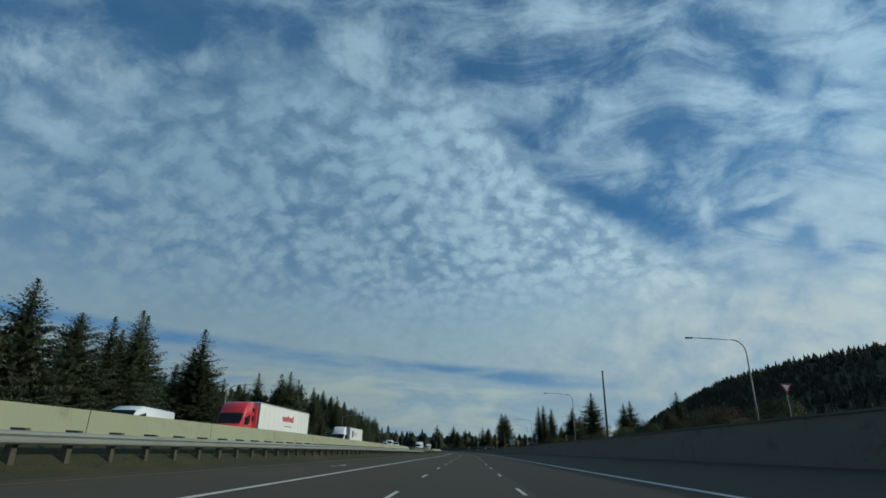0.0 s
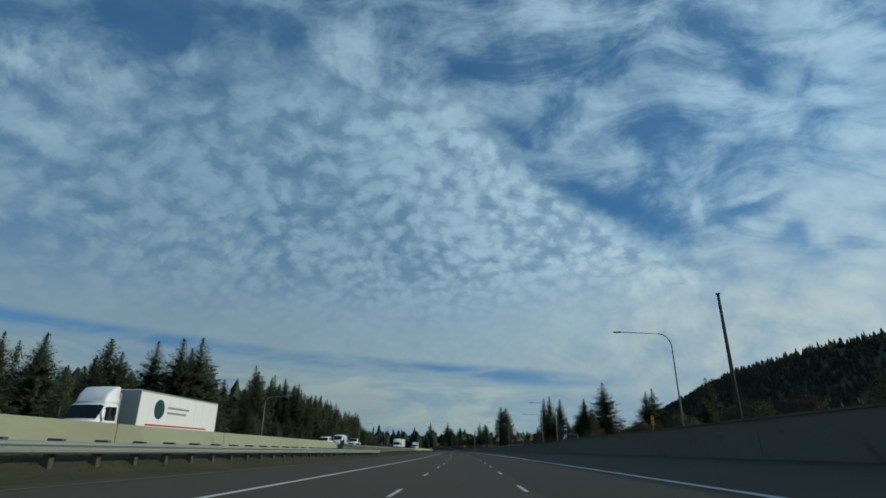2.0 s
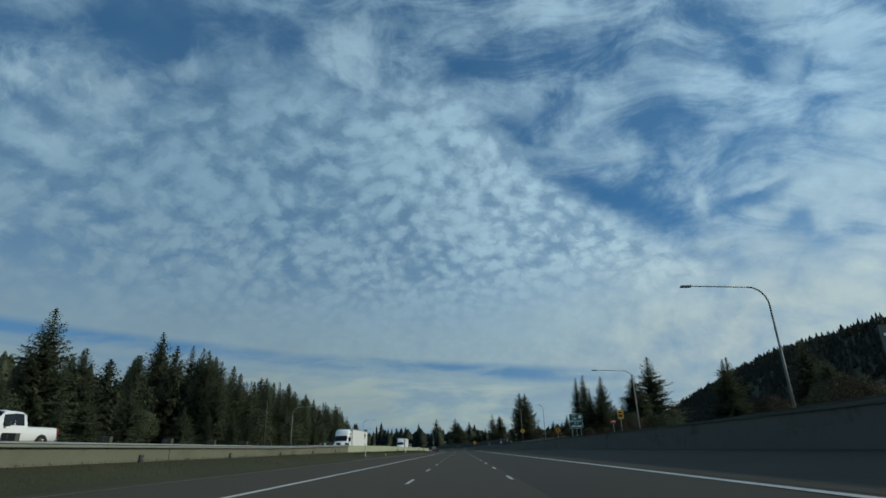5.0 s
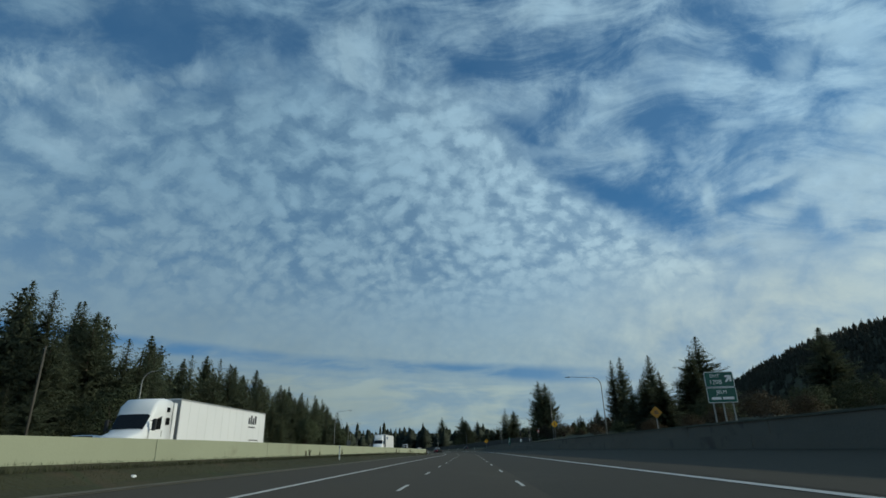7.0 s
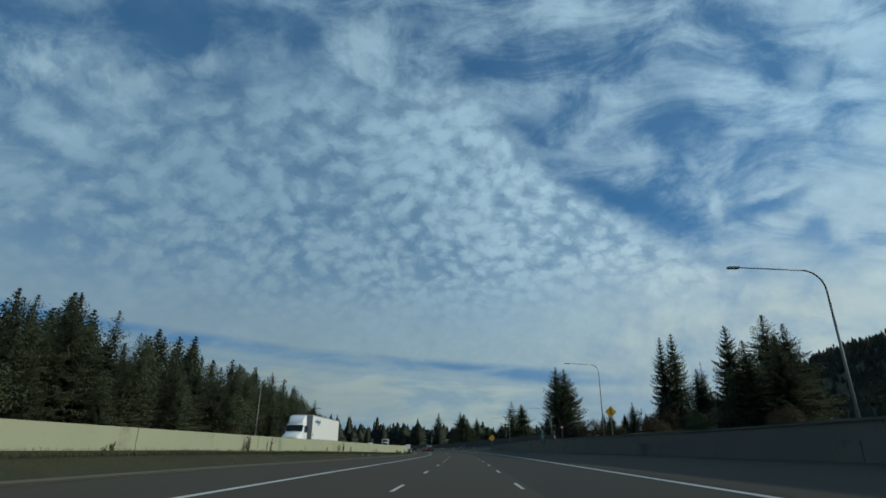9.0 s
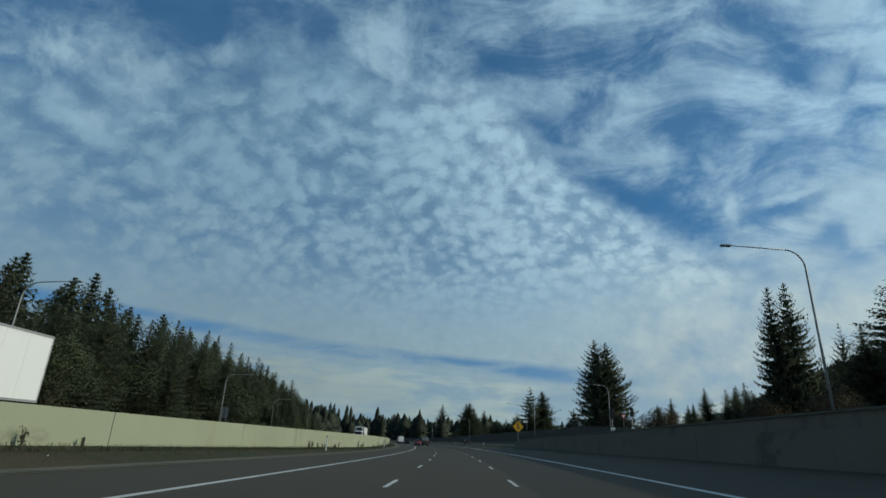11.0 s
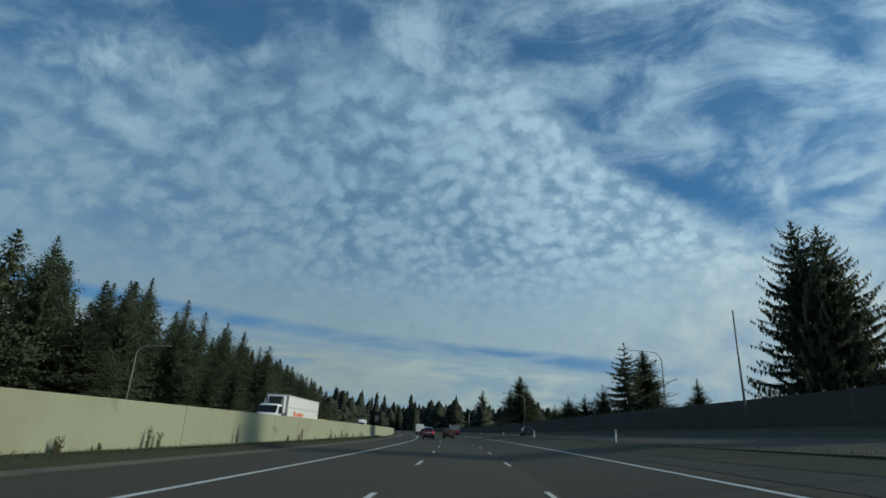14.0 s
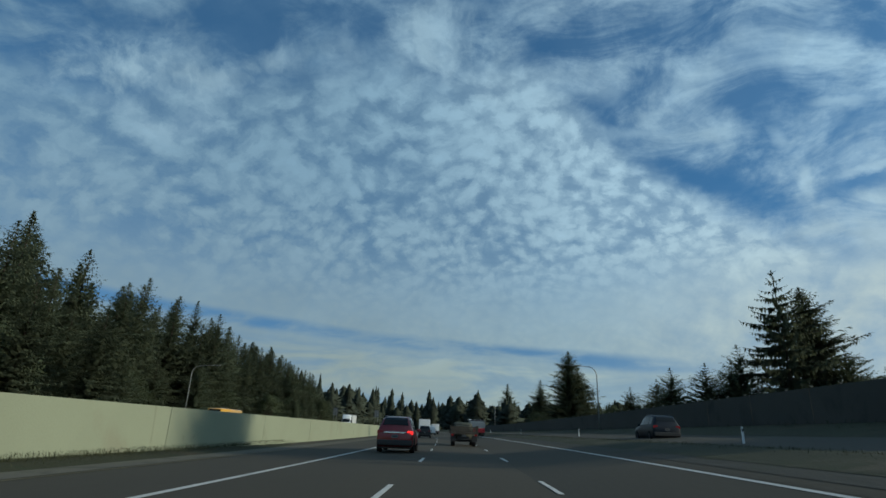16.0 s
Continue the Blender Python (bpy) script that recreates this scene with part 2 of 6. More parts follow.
def paint(name, colour, rough=0.6, metal=0.0, vary=0.15, scale=3.0, fine=40.0, bump=0.0, spots=None, coat=0.0, random_tint=0.0, island=0.0, stretch=(1, 1, 1), leaf=0.0, shine=0.5):
    """A surface with large stains, fine grain and relief, in metres. spots: (colour, threshold, scale) for patches of their own shape."""
    if name in MATS:
        return MATS[name]
    m = MATS[name] = bpy.data.materials.new(name)
    m.use_nodes = True
    g = Nodes(m.node_tree)
    geo = g.add("ShaderNodeNewGeometry")
    mp = g.add("ShaderNodeMapping")
    g.put(mp.inputs[0], geo.outputs["Position"])
    mp.inputs["Scale"].default_value = stretch
    pos = mp.outputs[0]
    large, grain = g.noise(pos, 1.0 / scale, 4.0, 0.6), g.noise(pos, fine, 3.0, 0.6)
    amount = g.math("ADD", g.math("MULTIPLY_ADD", large, 2 * vary, 1 - vary), g.math("MULTIPLY_ADD", grain, vary, -vary / 2))
    if random_tint:
        info = g.add("ShaderNodeObjectInfo")
        amount = g.math("MULTIPLY", amount, g.math("MULTIPLY_ADD", info.outputs["Random"], 2 * random_tint, 1 - random_tint))
    if island:
        amount = g.math("MULTIPLY", amount, g.math("MULTIPLY_ADD", geo.outputs["Random Per Island"], 2 * island, 1 - island))
    base = (*colour, 1)
    if spots:
        for col, thr, sc in spots:
            base = g.mix(g.ramp(g.noise(pos, 1.0 / sc, 5.0, 0.65, 0.6), thr, thr + 0.14), base, (*col, 1))
    col = g.mix(1.0, base, g.combine(amount, amount, amount), "MULTIPLY")
    b = g.add("ShaderNodeBsdfPrincipled")
    g.put(b.inputs["Base Color"], col)
    g.put(b.inputs["Roughness"], g.math("MULTIPLY_ADD", large, 0.2, rough - 0.1, clamp=True))
    b.inputs["Metallic"].default_value = metal
    b.inputs["Specular IOR Level"].default_value = 0.2 if rough > 0.8 else shine
    b.inputs["Coat Weight"].default_value = coat
    b.inputs["Coat Roughness"].default_value = 0.08
    if bump:
        bp = g.add("ShaderNodeBump")
        bp.inputs["Distance"].default_value = bump
        g.put(bp.inputs["Height"], g.math("ADD", grain, large))
        g.put(b.inputs["Normal"], bp.outputs[0])
    out = b.outputs[0]
    if leaf:
        through_leaf = g.add("ShaderNodeBsdfTranslucent")
        g.put(through_leaf.inputs[0], col)
        both = g.add("ShaderNodeMixShader")
        both.inputs[0].default_value = leaf
        g.put(both.inputs[1], out)
        g.put(both.inputs[2], through_leaf.outputs[0])
        out = both.outputs[0]
    g.put(g.add("ShaderNodeOutputMaterial").inputs[0], out)
    return m


def glow(name, colour, strength):
    if name in MATS:
        return MATS[name]
    m = MATS[name] = bpy.data.materials.new(name)
    m.use_nodes = True
    b = m.node_tree.nodes["Principled BSDF"]
    b.inputs["Base Color"].default_value = b.inputs["Emission Color"].default_value = (*colour, 1)
    b.inputs["Emission Strength"].default_value = strength
    b.inputs["Roughness"].default_value = 0.3
    return m


M_ASPHALT = paint("asphalt", (0.064, 0.054, 0.039), 0.9, vary=0.20, scale=9.0, fine=9.0, bump=0.004, stretch=(1, 0.16, 1),
                  spots=[((0.076, 0.065, 0.047), 0.55, 14.0), ((0.050, 0.042, 0.031), 0.60, 5.0)])
M_SHOULDER = paint("shoulder_asphalt", (0.064, 0.054, 0.039), 0.95, vary=0.25, scale=6.0, fine=12.0, bump=0.004, stretch=(1, 0.3, 1),
                   spots=[((0.052, 0.047, 0.036), 0.56, 4.0)])
M_LINE = paint("road_paint_white", (0.52, 0.50, 0.46), 0.7, vary=0.25, scale=1.5, fine=25.0, spots=[((0.30, 0.30, 0.29), 0.60, 0.5)])
M_YELLOW = paint("road_paint_yellow", (0.13, 0.105, 0.05), 0.7, vary=0.25, scale=1.5, fine=25.0, spots=[((0.09, 0.076, 0.045), 0.54, 0.5)])
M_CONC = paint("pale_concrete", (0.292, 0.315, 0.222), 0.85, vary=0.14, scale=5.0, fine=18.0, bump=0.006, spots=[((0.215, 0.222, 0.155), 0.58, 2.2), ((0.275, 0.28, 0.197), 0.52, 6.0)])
M_CONC_M = paint("stained_concrete", (0.125, 0.130, 0.098), 0.88, vary=0.18, scale=4.0, fine=16.0, bump=0.006, spots=[((0.080, 0.084, 0.062), 0.55, 2.0), ((0.105, 0.106, 0.08), 0.5, 6.0)])
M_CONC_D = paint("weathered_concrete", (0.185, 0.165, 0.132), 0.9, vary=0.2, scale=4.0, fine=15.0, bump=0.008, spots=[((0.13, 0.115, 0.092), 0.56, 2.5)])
M_NOISE = paint("brown_block", (0.105, 0.096, 0.080), 0.9, vary=0.2, scale=5.0, fine=12.0, bump=0.008, spots=[((0.082, 0.075, 0.063), 0.55, 6.0)])
M_GRASS = paint("rough_grass", (0.040, 0.041, 0.022), 0.95, vary=0.35, scale=7.0, fine=6.0, bump=0.05, spots=[((0.058, 0.048, 0.029), 0.50, 5.0), ((0.036, 0.046, 0.022), 0.56, 2.0)])
M_SOIL = paint("forest_floor", (0.05, 0.05, 0.03), 0.95, vary=0.35, scale=14.0, fine=2.0, bump=0.05, spots=[((0.085, 0.09, 0.04), 0.52, 20.0)])
M_STEEL = paint("galvanised_steel", (0.26, 0.28, 0.26), 0.6, 0.35, vary=0.18, scale=2.0, fine=30.0, spots=[((0.18, 0.19, 0.17), 0.60, 0.8)])
M_POST = paint("weathered_timber", (0.075, 0.070, 0.058), 0.9, vary=0.25, scale=0.6, fine=30.0, bump=0.004)
M_POLE = paint("grey_pole", (0.26, 0.27, 0.26), 0.55, 0.4, vary=0.1, scale=2.0)
M_FIR = paint("fir_needles", (0.104, 0.123, 0.078), 0.85, vary=0.35, scale=2.5, fine=4.0, random_tint=0.28, island=0.12, leaf=0.45)
M_HILL = paint("hill_woods", (0.050, 0.050, 0.036), 0.9, vary=0.4, scale=60.0, fine=0.12, island=0.25, leaf=0.15, spots=[((0.062, 0.054, 0.038), 0.52, 45.0)])
M_FARWOOD = paint("far_trees", (0.050, 0.060, 0.044), 0.9, vary=0.35, scale=25.0, fine=0.3, island=0.3, leaf=0.2)
M_LEAF = paint("leaves", (0.062, 0.078, 0.042), 0.85, vary=0.30, scale=3.0, fine=3.0, random_tint=0.25, island=0.12, leaf=0.25)
M_BRUSH = paint("brown_brush", (0.062, 0.050, 0.033), 0.9, vary=0.35, scale=3.0, fine=3.0, random_tint=0.3, island=0.2, leaf=0.25)
M_GRAVEL = paint("gravelly_verge", (0.056, 0.052, 0.042), 0.95, vary=0.3, scale=4.0, fine=10.0, bump=0.02, spots=[((0.05, 0.05, 0.03), 0.55, 2.5)])
M_DIRT = paint("dusty_gravel", (0.125, 0.113, 0.086), 0.95, vary=0.3, scale=3.0, fine=9.0, bump=0.015, spots=[((0.085, 0.078, 0.058), 0.54, 1.8)])
M_SLIP = paint("pale_asphalt", (0.064, 0.058, 0.046), 0.95, vary=0.22, scale=6.0, fine=12.0, bump=0.004, stretch=(1, 0.3, 1), spots=[((0.06, 0.056, 0.046), 0.56, 4.0)])
M_WEDGE = paint("short_dry_turf", (0.044, 0.045, 0.026), 0.95, vary=0.35, scale=5.0, fine=7.0, bump=0.04, spots=[((0.075, 0.064, 0.042), 0.52, 4.0), ((0.034, 0.042, 0.02), 0.58, 1.5)])
M_TWIG = paint("bare_twigs", (0.12, 0.10, 0.085), 0.9, vary=0.2, scale=1.0, random_tint=0.2)
M_BARK = paint("bark", (0.085, 0.070, 0.055), 0.95, vary=0.3, scale=0.8, fine=12.0, bump=0.02)
M_GLASS = paint("dark_glass", (0.010, 0.011, 0.012), 0.12, vary=0.05, shine=0.3)
M_TYRE = paint("tyre_rubber", (0.02, 0.02, 0.02), 0.9, vary=0.2, scale=0.4)
M_RIM = paint("alloy_rim", (0.45, 0.45, 0.46), 0.35, 0.8, vary=0.1, scale=0.3)
M_TRIM = paint("black_trim", (0.022, 0.022, 0.023), 0.6, vary=0.15, scale=0.5)
M_CHROME = paint("chrome_trim", (0.70, 0.70, 0.70), 0.2, 0.9, vary=0.05)
M_PLATE = paint("plate_white", (0.6, 0.62, 0.62), 0.5, vary=0.05)
M_INK = paint("dark_print", (0.04, 0.04, 0.045), 0.6, vary=0.1)
M_REDLENS = paint("red_lens", (0.30, 0.012, 0.012), 0.2, vary=0.05, coat=0.5)
M_WHITE = paint("white_paint", (0.74, 0.75, 0.75), 0.4, vary=0.06, scale=2.5, coat=0.2)

# ---------------- the plan: metres along the road and to the right of the drive ----------------
HEAD = [(-400, -1.5), (0, -1.5), (40, -1.94), (80, -2.2), (120, -1.84), (160, -1.02), (200, -0.45), (240, -0.46), (280, -0.6), (320, -0.3),
        (360, 0.94), (400, 2.72), (440, 4.46), (480, 6.35), (520, 8.27), (600, 10.77), (760, 13.27), (3000, 13.27)]
S0, S1 = -400, 2400
_h = np.radians(np.interp(np.arange(S0, S1 + 1) + 0.5, [k[0] for k in HEAD], [k[1] for k in HEAD]))
_x = np.concatenate([[0], np.cumsum(-np.sin(_h))])
_y = np.concatenate([[0], np.cumsum(np.cos(_h))])
_x, _y = _x - _x[-S0], _y - _y[-S0]


def heading(s):
    return float(np.interp(s, [k[0] for k in HEAD], [k[1] for k in HEAD]))


def along(s, l, z=0.0):
    """World place of a point s metres along the drive, l metres to its right, at height z."""
    i = s - S0
    x, y = np.interp(i, np.arange(len(_x)), _x), np.interp(i, np.arange(len(_y)), _y)
    a = radians(heading(s))
    return Vector((x + math.cos(a) * l, y + math.sin(a) * l, z))


def lerp(x, *pairs):
    return float(np.interp(x, [p[0] for p in pairs], [p[1] for p in pairs]))


def road_z(s, l):
    """Crossfall of the carriageway."""
    if l > 2.0:
        return 0.125 * (l - 2.0)
    return lerp(s, (300, 0.05), (410, -0.012)) * max(0.0, -l - 2.3)


def dash_left(s):
    return lerp(s, (0, -2.0), (120, -2.1), (245, -2.25), (340, -2.0), (424, -1.75), (510, -1.42), (600, -1.3))


def dash_right(s):
    return dash_left(s) + 3.66 + lerp(s, (0, 0.0), (130, 0.25), (240, 0.3), (340, 0.05), (425, -0.2), (500, -0.15))


def right_line(s):
    return dash_right(s) + 3.5


def carpool_line(s):
    return dash_left(s) - 3.62


def berm(s):
    """Rise of the grass strip at the foot of the median wall."""
    return lerp(s, (-60, 0.62), (100, 0.55), (130, 0.3), (215, 0.5), (320, 0.4), (420, 0.1))


def ramp_edge(s):
    """How far right the slip road's near edge lies."""
    return lerp(s, (-60, 11.0), (340, 11.0), (430, 12.5), (520, 11.5), (600, 8.6), (700, 7.9))


def ramp_z(s):
    return lerp(s, (-60, 1.9), (100, 1.5), (240, 1.0), (330, 1.5), (400, 1.25), (470, 1.0), (560, 0.9), (700, 0.75))


def hill_end(s, l):
    """1 on the hill, falling to 0 past its far end."""
    return lerp(l - 0.52 * (s - 150), (8, 0.0), (100, 0.58), (205, 1.0))


def ground_z(s, l):
    edge_l = road_z(s, -10.6)
    opp = lerp(s, (0, 1.0), (50, 0.95), (90, 0.7), (140, 1.5), (190, 1.5), (250, 0.7), (350, 0.9), (480, 0.3), (560, 0.3))
    if l < -32:
        return opp + 0.075 * (-l - 32) * (1 if l > -140 else 140 / -l)
    if l < -12.3:
        return opp
    if l < -10.2:
        return edge_l
    if l <= 9.6:
        return road_z(s, l)
    rz = ramp_z(s)
    tilt = lerp(s, (360, 0.0), (440, 0.10), (560, 0.07), (700, 0.02))
    edge_r = ramp_edge(s)
    rz += tilt * max(0.0, min(l, 26.0) - edge_r)
    if l < 20:
        return rz
    base = rz + 0.09 * (l - 20)
    hill = lerp(s, (-200, 0.2), (150, 0.7), (450, 0.9), (800, 0.95), (1400, 0.95)) * hill_end(s, l) * lerp(l, (130, 0), (200, 9), (300, 49), (420, 100), (600, 120))
    return min(base, rz + 7.0) + hill

# ---------------- helpers for meshes ----------------
def mesh_object(name, verts, faces, material, smooth=False):
    me = bpy.data.meshes.new(name)
    me.from_pydata([tuple(v) for v in verts], [], faces)
    me.materials.append(material)
    if smooth:
        me.shade_smooth()
    me.update()
    return new(name, me)


def part(name, bm, material, parent, label="", smooth=False):
    """Link a bmesh as one mesh object under a thing or a part."""
    me = bpy.data.meshes.new(name)
    bm.to_mesh(me)
    bm.free()
    me.materials.append(material)
    if smooth:
        me.shade_smooth()
    ob = new(name, me)
    ob.parent = parent
    if label:
        ob["label"] = label
    return ob


def geom(name, verts, faces, material, parent, label="", smooth=False):
    ob = mesh_object(name, verts, faces, material, smooth)
    ob.parent = parent
    if label:
        ob["label"] = label
    return ob


def box(x0, x1, y0, y1, z0, z1, bevel=0.0, bm=None):
    bm = bm or bmesh.new()
    r = bmesh.ops.create_cube(bm, size=1.0)
    for v in r["verts"]:
        v.co = Vector(((x0 + x1) / 2 + v.co.x * (x1 - x0), (y0 + y1) / 2 + v.co.y * (y1 - y0), (z0 + z1) / 2 + v.co.z * (z1 - z0)))
    if bevel:
        edges = {e for v in r["verts"] for e in v.link_edges}
        bmesh.ops.bevel(bm, geom=list(edges), offset=bevel, segments=2, affect="EDGES", profile=0.6)
    return bm


def tube(points, radii, sides=8, bm=None, cap=True):
    """A round bar along points."""
    bm = bm or bmesh.new()
    rings = []
    pts = [Vector(p) for p in points]
    for i, p in enumerate(pts):
        d = (pts[min(i + 1, len(pts) - 1)] - pts[max(i - 1, 0)]).normalized()
        side = d.cross(Vector((0.31, 0.9, 0.2))).normalized()
        up = side.cross(d)
        r = radii[i] if isinstance(radii, (list, tuple)) else radii
        rings.append([bm.verts.new(p + (side * math.cos(a) + up * math.sin(a)) * r) for a in (2 * math.pi * k / sides for k in range(sides))])
    for a, b in zip(rings, rings[1:]):
        for k in range(sides):
            bm.faces.new((a[k], a[(k + 1) % sides], b[(k + 1) % sides], b[k]))
    if cap:
        bm.faces.new(rings[0][::-1])
        bm.faces.new(rings[-1])
    return bm


def ribbon(name, s0, s1, step, profile, material, kind="structure", closed=False, label="", category=""):
    """A strip that follows the road; profile(s) gives (right, up) points of its cross-section."""
    ss = list(np.arange(s0, s1 + 0.01, step))
    verts, faces, n = [], [], 0
    for s in ss:
        row = profile(s)
        n = len(row)
        verts += [along(s, l, z) for l, z in row]
    m = n if closed else n - 1
    for i in range(len(ss) - 1):
        for k in range(m):
            a, b = i * n + k, i * n + (k + 1) % n
            faces.append((a, b, b + n, a + n))
    if closed:
        faces.append(tuple(range(n))[::-1])
        faces.append(tuple((len(ss) - 1) * n + k for k in range(n)))
    ob = mesh_object(name, verts, faces, material)
    return tagged(ob, label, category, kind=kind)


def empty(name, m):
    ob = new(name)
    ob.empty_display_size = 0.3
    ob.matrix_world = m
    return ob


def at(s, l, z, turn=0.0):
    """Pose of a thing on the plan, its y axis along the road."""
    p = along(s, l, z)
    return pose(p.x, p.y, p.z, 0, 0, heading(s) + turn)


# ---------------- ground, carriageways, walls ----------------
L_CUTS = [-1100, -700, -450, -300, -220, -170, -140, -110, -85, -65, -50, -40, -32, -12.3, -12.25, -10.2, -2.3, 2.0, 9.6, 9.65, 14, 20, 28, 40, 55, 75, 95, 110, 130, 150, 180, 210, 240, 270, 300, 330, 370, 420, 480, 600, 800, 1100]


def ground_profile(s):
    rng = random.Random(int(s * 7))
    out = []
    for l in L_CUTS:
        z = ground_z(s, l) - 0.05
        if abs(l) > 40:
            z += rng.uniform(-0.5, 0.5)
        out.append((l, z))
    return out


tagged(ribbon("ground", -400, 2400, 20, ground_profile, M_SOIL), "rough ground with grass and forest floor along the highway", "ground")


def strip(name, s0, s1, a, b, lift, material, label, category, step=5, z=road_z):
    la = a if callable(a) else (lambda s: a)
    lb = b if callable(b) else (lambda s: b)

    def prof(s):
        l0, l1 = la(s), lb(s)
        ls = [l0] + [c for c in (-2.3, 2.0) if l0 < c < l1] + [l1]
        return [(l, z(s, l) + lift) for l in ls]
    return ribbon(name, s0, s1, step, prof, material, label=label, category=category)


strip("road", -200, 1400, -10.15, 7.6, 0.0, M_ASPHALT, "worn dark asphalt carriageway of a highway", "road")
strip("left_shoulder", -200, 1400, -10.15, lambda s: carpool_line(s) - 3.85, 0.004, M_SHOULDER, "dusty asphalt shoulder beside the median", "shoulder")
def verge_profile(s):
    rise = lerp(s, (490, 0.12), (530, 0.005))
    up = berm(s) * rise / 0.12
    return [(-10.05, road_z(s, -10.05) + 0.008), (-10.5, road_z(s, -10.5) + rise), (-11.2, road_z(s, -11.2) + rise + 0.6 * up), (-11.9, road_z(s, -11.9) + rise + up), (-12.2, road_z(s, -12.2) + rise + up)]


ribbon("verge_left", -200, 1400, 5, verge_profile,
       M_GRASS, label="dry grass strip along the median wall", category="verge")
strip("right_shoulder", -200, 1400, lambda s: right_line(s) + 0.2, lambda s: 9.25 if s < 418 else lerp(s, (418, 9.25), (445, 7.3)), 0.004, M_SHOULDER, "grey asphalt shoulder of the highway", "shoulder")
opp_z = lambda s, l: ground_z(s, -20)
strip("opposite_road", -200, 1400, -30.5, -13.2, 0.0, M_ASPHALT, "opposite carriageway of grey asphalt behind the wall", "road", z=opp_z)
slip_z = lambda s, l: ground_z(s, max(l, 9.7))
strip("slip_road", -60, 640, ramp_edge, lambda s: ramp_edge(s) + 7.2, 0.02, M_SLIP, "pale grey asphalt slip road that joins the highway", "road", z=slip_z)


def gore_profile(s):
    a, b = lerp(s, (418, 9.2), (445, 7.2)), ramp_edge(s) + 0.1
    return [(a, road_z(s, a) + 0.02), ((a + b) / 2, (road_z(s, a) + ramp_z(s)) / 2 + 0.15), (b, ramp_z(s) + 0.03)]


ribbon("gore_verge", 418, 640, 4, gore_profile, M_WEDGE, label="dry grass wedge between highway and slip road", category="verge")
strip("median_apron", 524, 900, -11.85, -10.0, 0.016, M_SHOULDER, "dusty asphalt apron at the foot of the median wall", "shoulder")
strip("dirt_band", 205, 640, -10.25, lambda s: carpool_line(s) - 3.80, 0.012, M_DIRT, "pale dusty gravel along the median verge", "verge")
strip("gravel_band", 400, 640, lambda s: right_line(s) + 0.75, lambda s: lerp(s, (400, 9.2), (418, 9.2), (445, 7.3)), 0.012, M_GRAVEL, "pale gravel band along the shoulder", "verge")
strip("verge_right", -60, 1400, lambda s: ramp_edge(s) + 7.15, lambda s: ramp_edge(s) + 14, 0.03, M_GRASS, "rough grass verge beside the slip road", "verge", z=slip_z)

# painted lines
strip("left_edge_line", -200, 1400, lambda s: carpool_line(s) - 3.72, lambda s: carpool_line(s) - 3.6, 0.009, M_YELLOW, "faded yellow edge line", "road marking")
strip("carpool_line", -200, 1400, lambda s: carpool_line(s) - 0.09, lambda s: carpool_line(s) + 0.09, 0.009, M_LINE, "solid white line of the carpool lane", "road marking")
strip("right_edge_line", -200, 1400, lambda s: right_line(s) - 0.07, lambda s: right_line(s) + 0.07, 0.009, M_LINE, "solid white edge line", "road marking")
base = None
for n in range(-2, 62):
    for lat, knots in ((dash_left, ((0, 2.0), (2, 26.4), (11, 139.5), (20, 244.6), (28, 340.3), (35, 424.0), (41, 498.6), (42, 510.7), (62, 754.0))),
                       (dash_right, ((0, 4.6), (2, 29.0), (11, 141.2), (20, 245.2), (28, 343.0), (35, 425.8), (41, 501.0), (42, 513.2), (62, 757.0)))):
        s = lerp(n, *knots) + 12.1 * min(0, n) + 1.5
        m = at(s, lat(s), road_z(s, lat(s)) + 0.006)
        if base is None:
            base = mesh_object("lane_dash", [(-0.06, -1.5, 0), (0.06, -1.5, 0), (0.06, 1.5, 0), (-0.06, 1.5, 0), (-0.06, -1.5, 0.004), (0.06, -1.5, 0.004), (0.06, 1.5, 0.004), (-0.06, 1.5, 0.004)],
                               [(4, 5, 6, 7), (0, 1, 5, 4), (1, 2, 6, 5), (2, 3, 7, 6), (3, 0, 4, 7)], M_LINE)
            tagged(base, "worn white lane dash painted on asphalt", "road marking", "lane dashes", "structure")
            base.matrix_world = m
        else:
            copy_thing(base, m)
# carpool diamond
d = mesh_object("carpool_diamond", [(0, -1.9, 0), (0.42, 0, 0), (0, 1.9, 0), (-0.42, 0, 0), (0, -1.35, 0), (0.27, 0, 0), (0, 1.35, 0), (-0.27, 0, 0)],
                [(0, 1, 5, 4), (1, 2, 6, 5), (2, 3, 7, 6), (3, 0, 4, 7)], M_LINE)
d.matrix_world = at(33, -7.4, road_z(33, -7.4) + 0.008)
tagged(d, "white diamond outline painted on the carpool lane", "road marking", kind="structure")

# median wall: a low barrier, an open stretch with rails, then a tall retaining wall
def wall_profile(l, base, top, thick, foot=0.0):
    def prof(s):
        b, t = base(s), top(s)
        return [(l + foot, b), (l, b + 0.3), (l, t), (l - thick, t), (l - thick, b)]
    return prof


def left_base(s):
    return road_z(s, -10.6) - 0.1


def left_top(s):
    return lerp(s, (-60, 2.25), (40, 2.2), (90, 1.95), (112, 1.9), (120, 1.55), (190, 1.5), (215, 1.75), (240, 1.85), (300, 1.75), (360, 1.65), (430, 1.75), (520, 1.65), (640, 1.6))


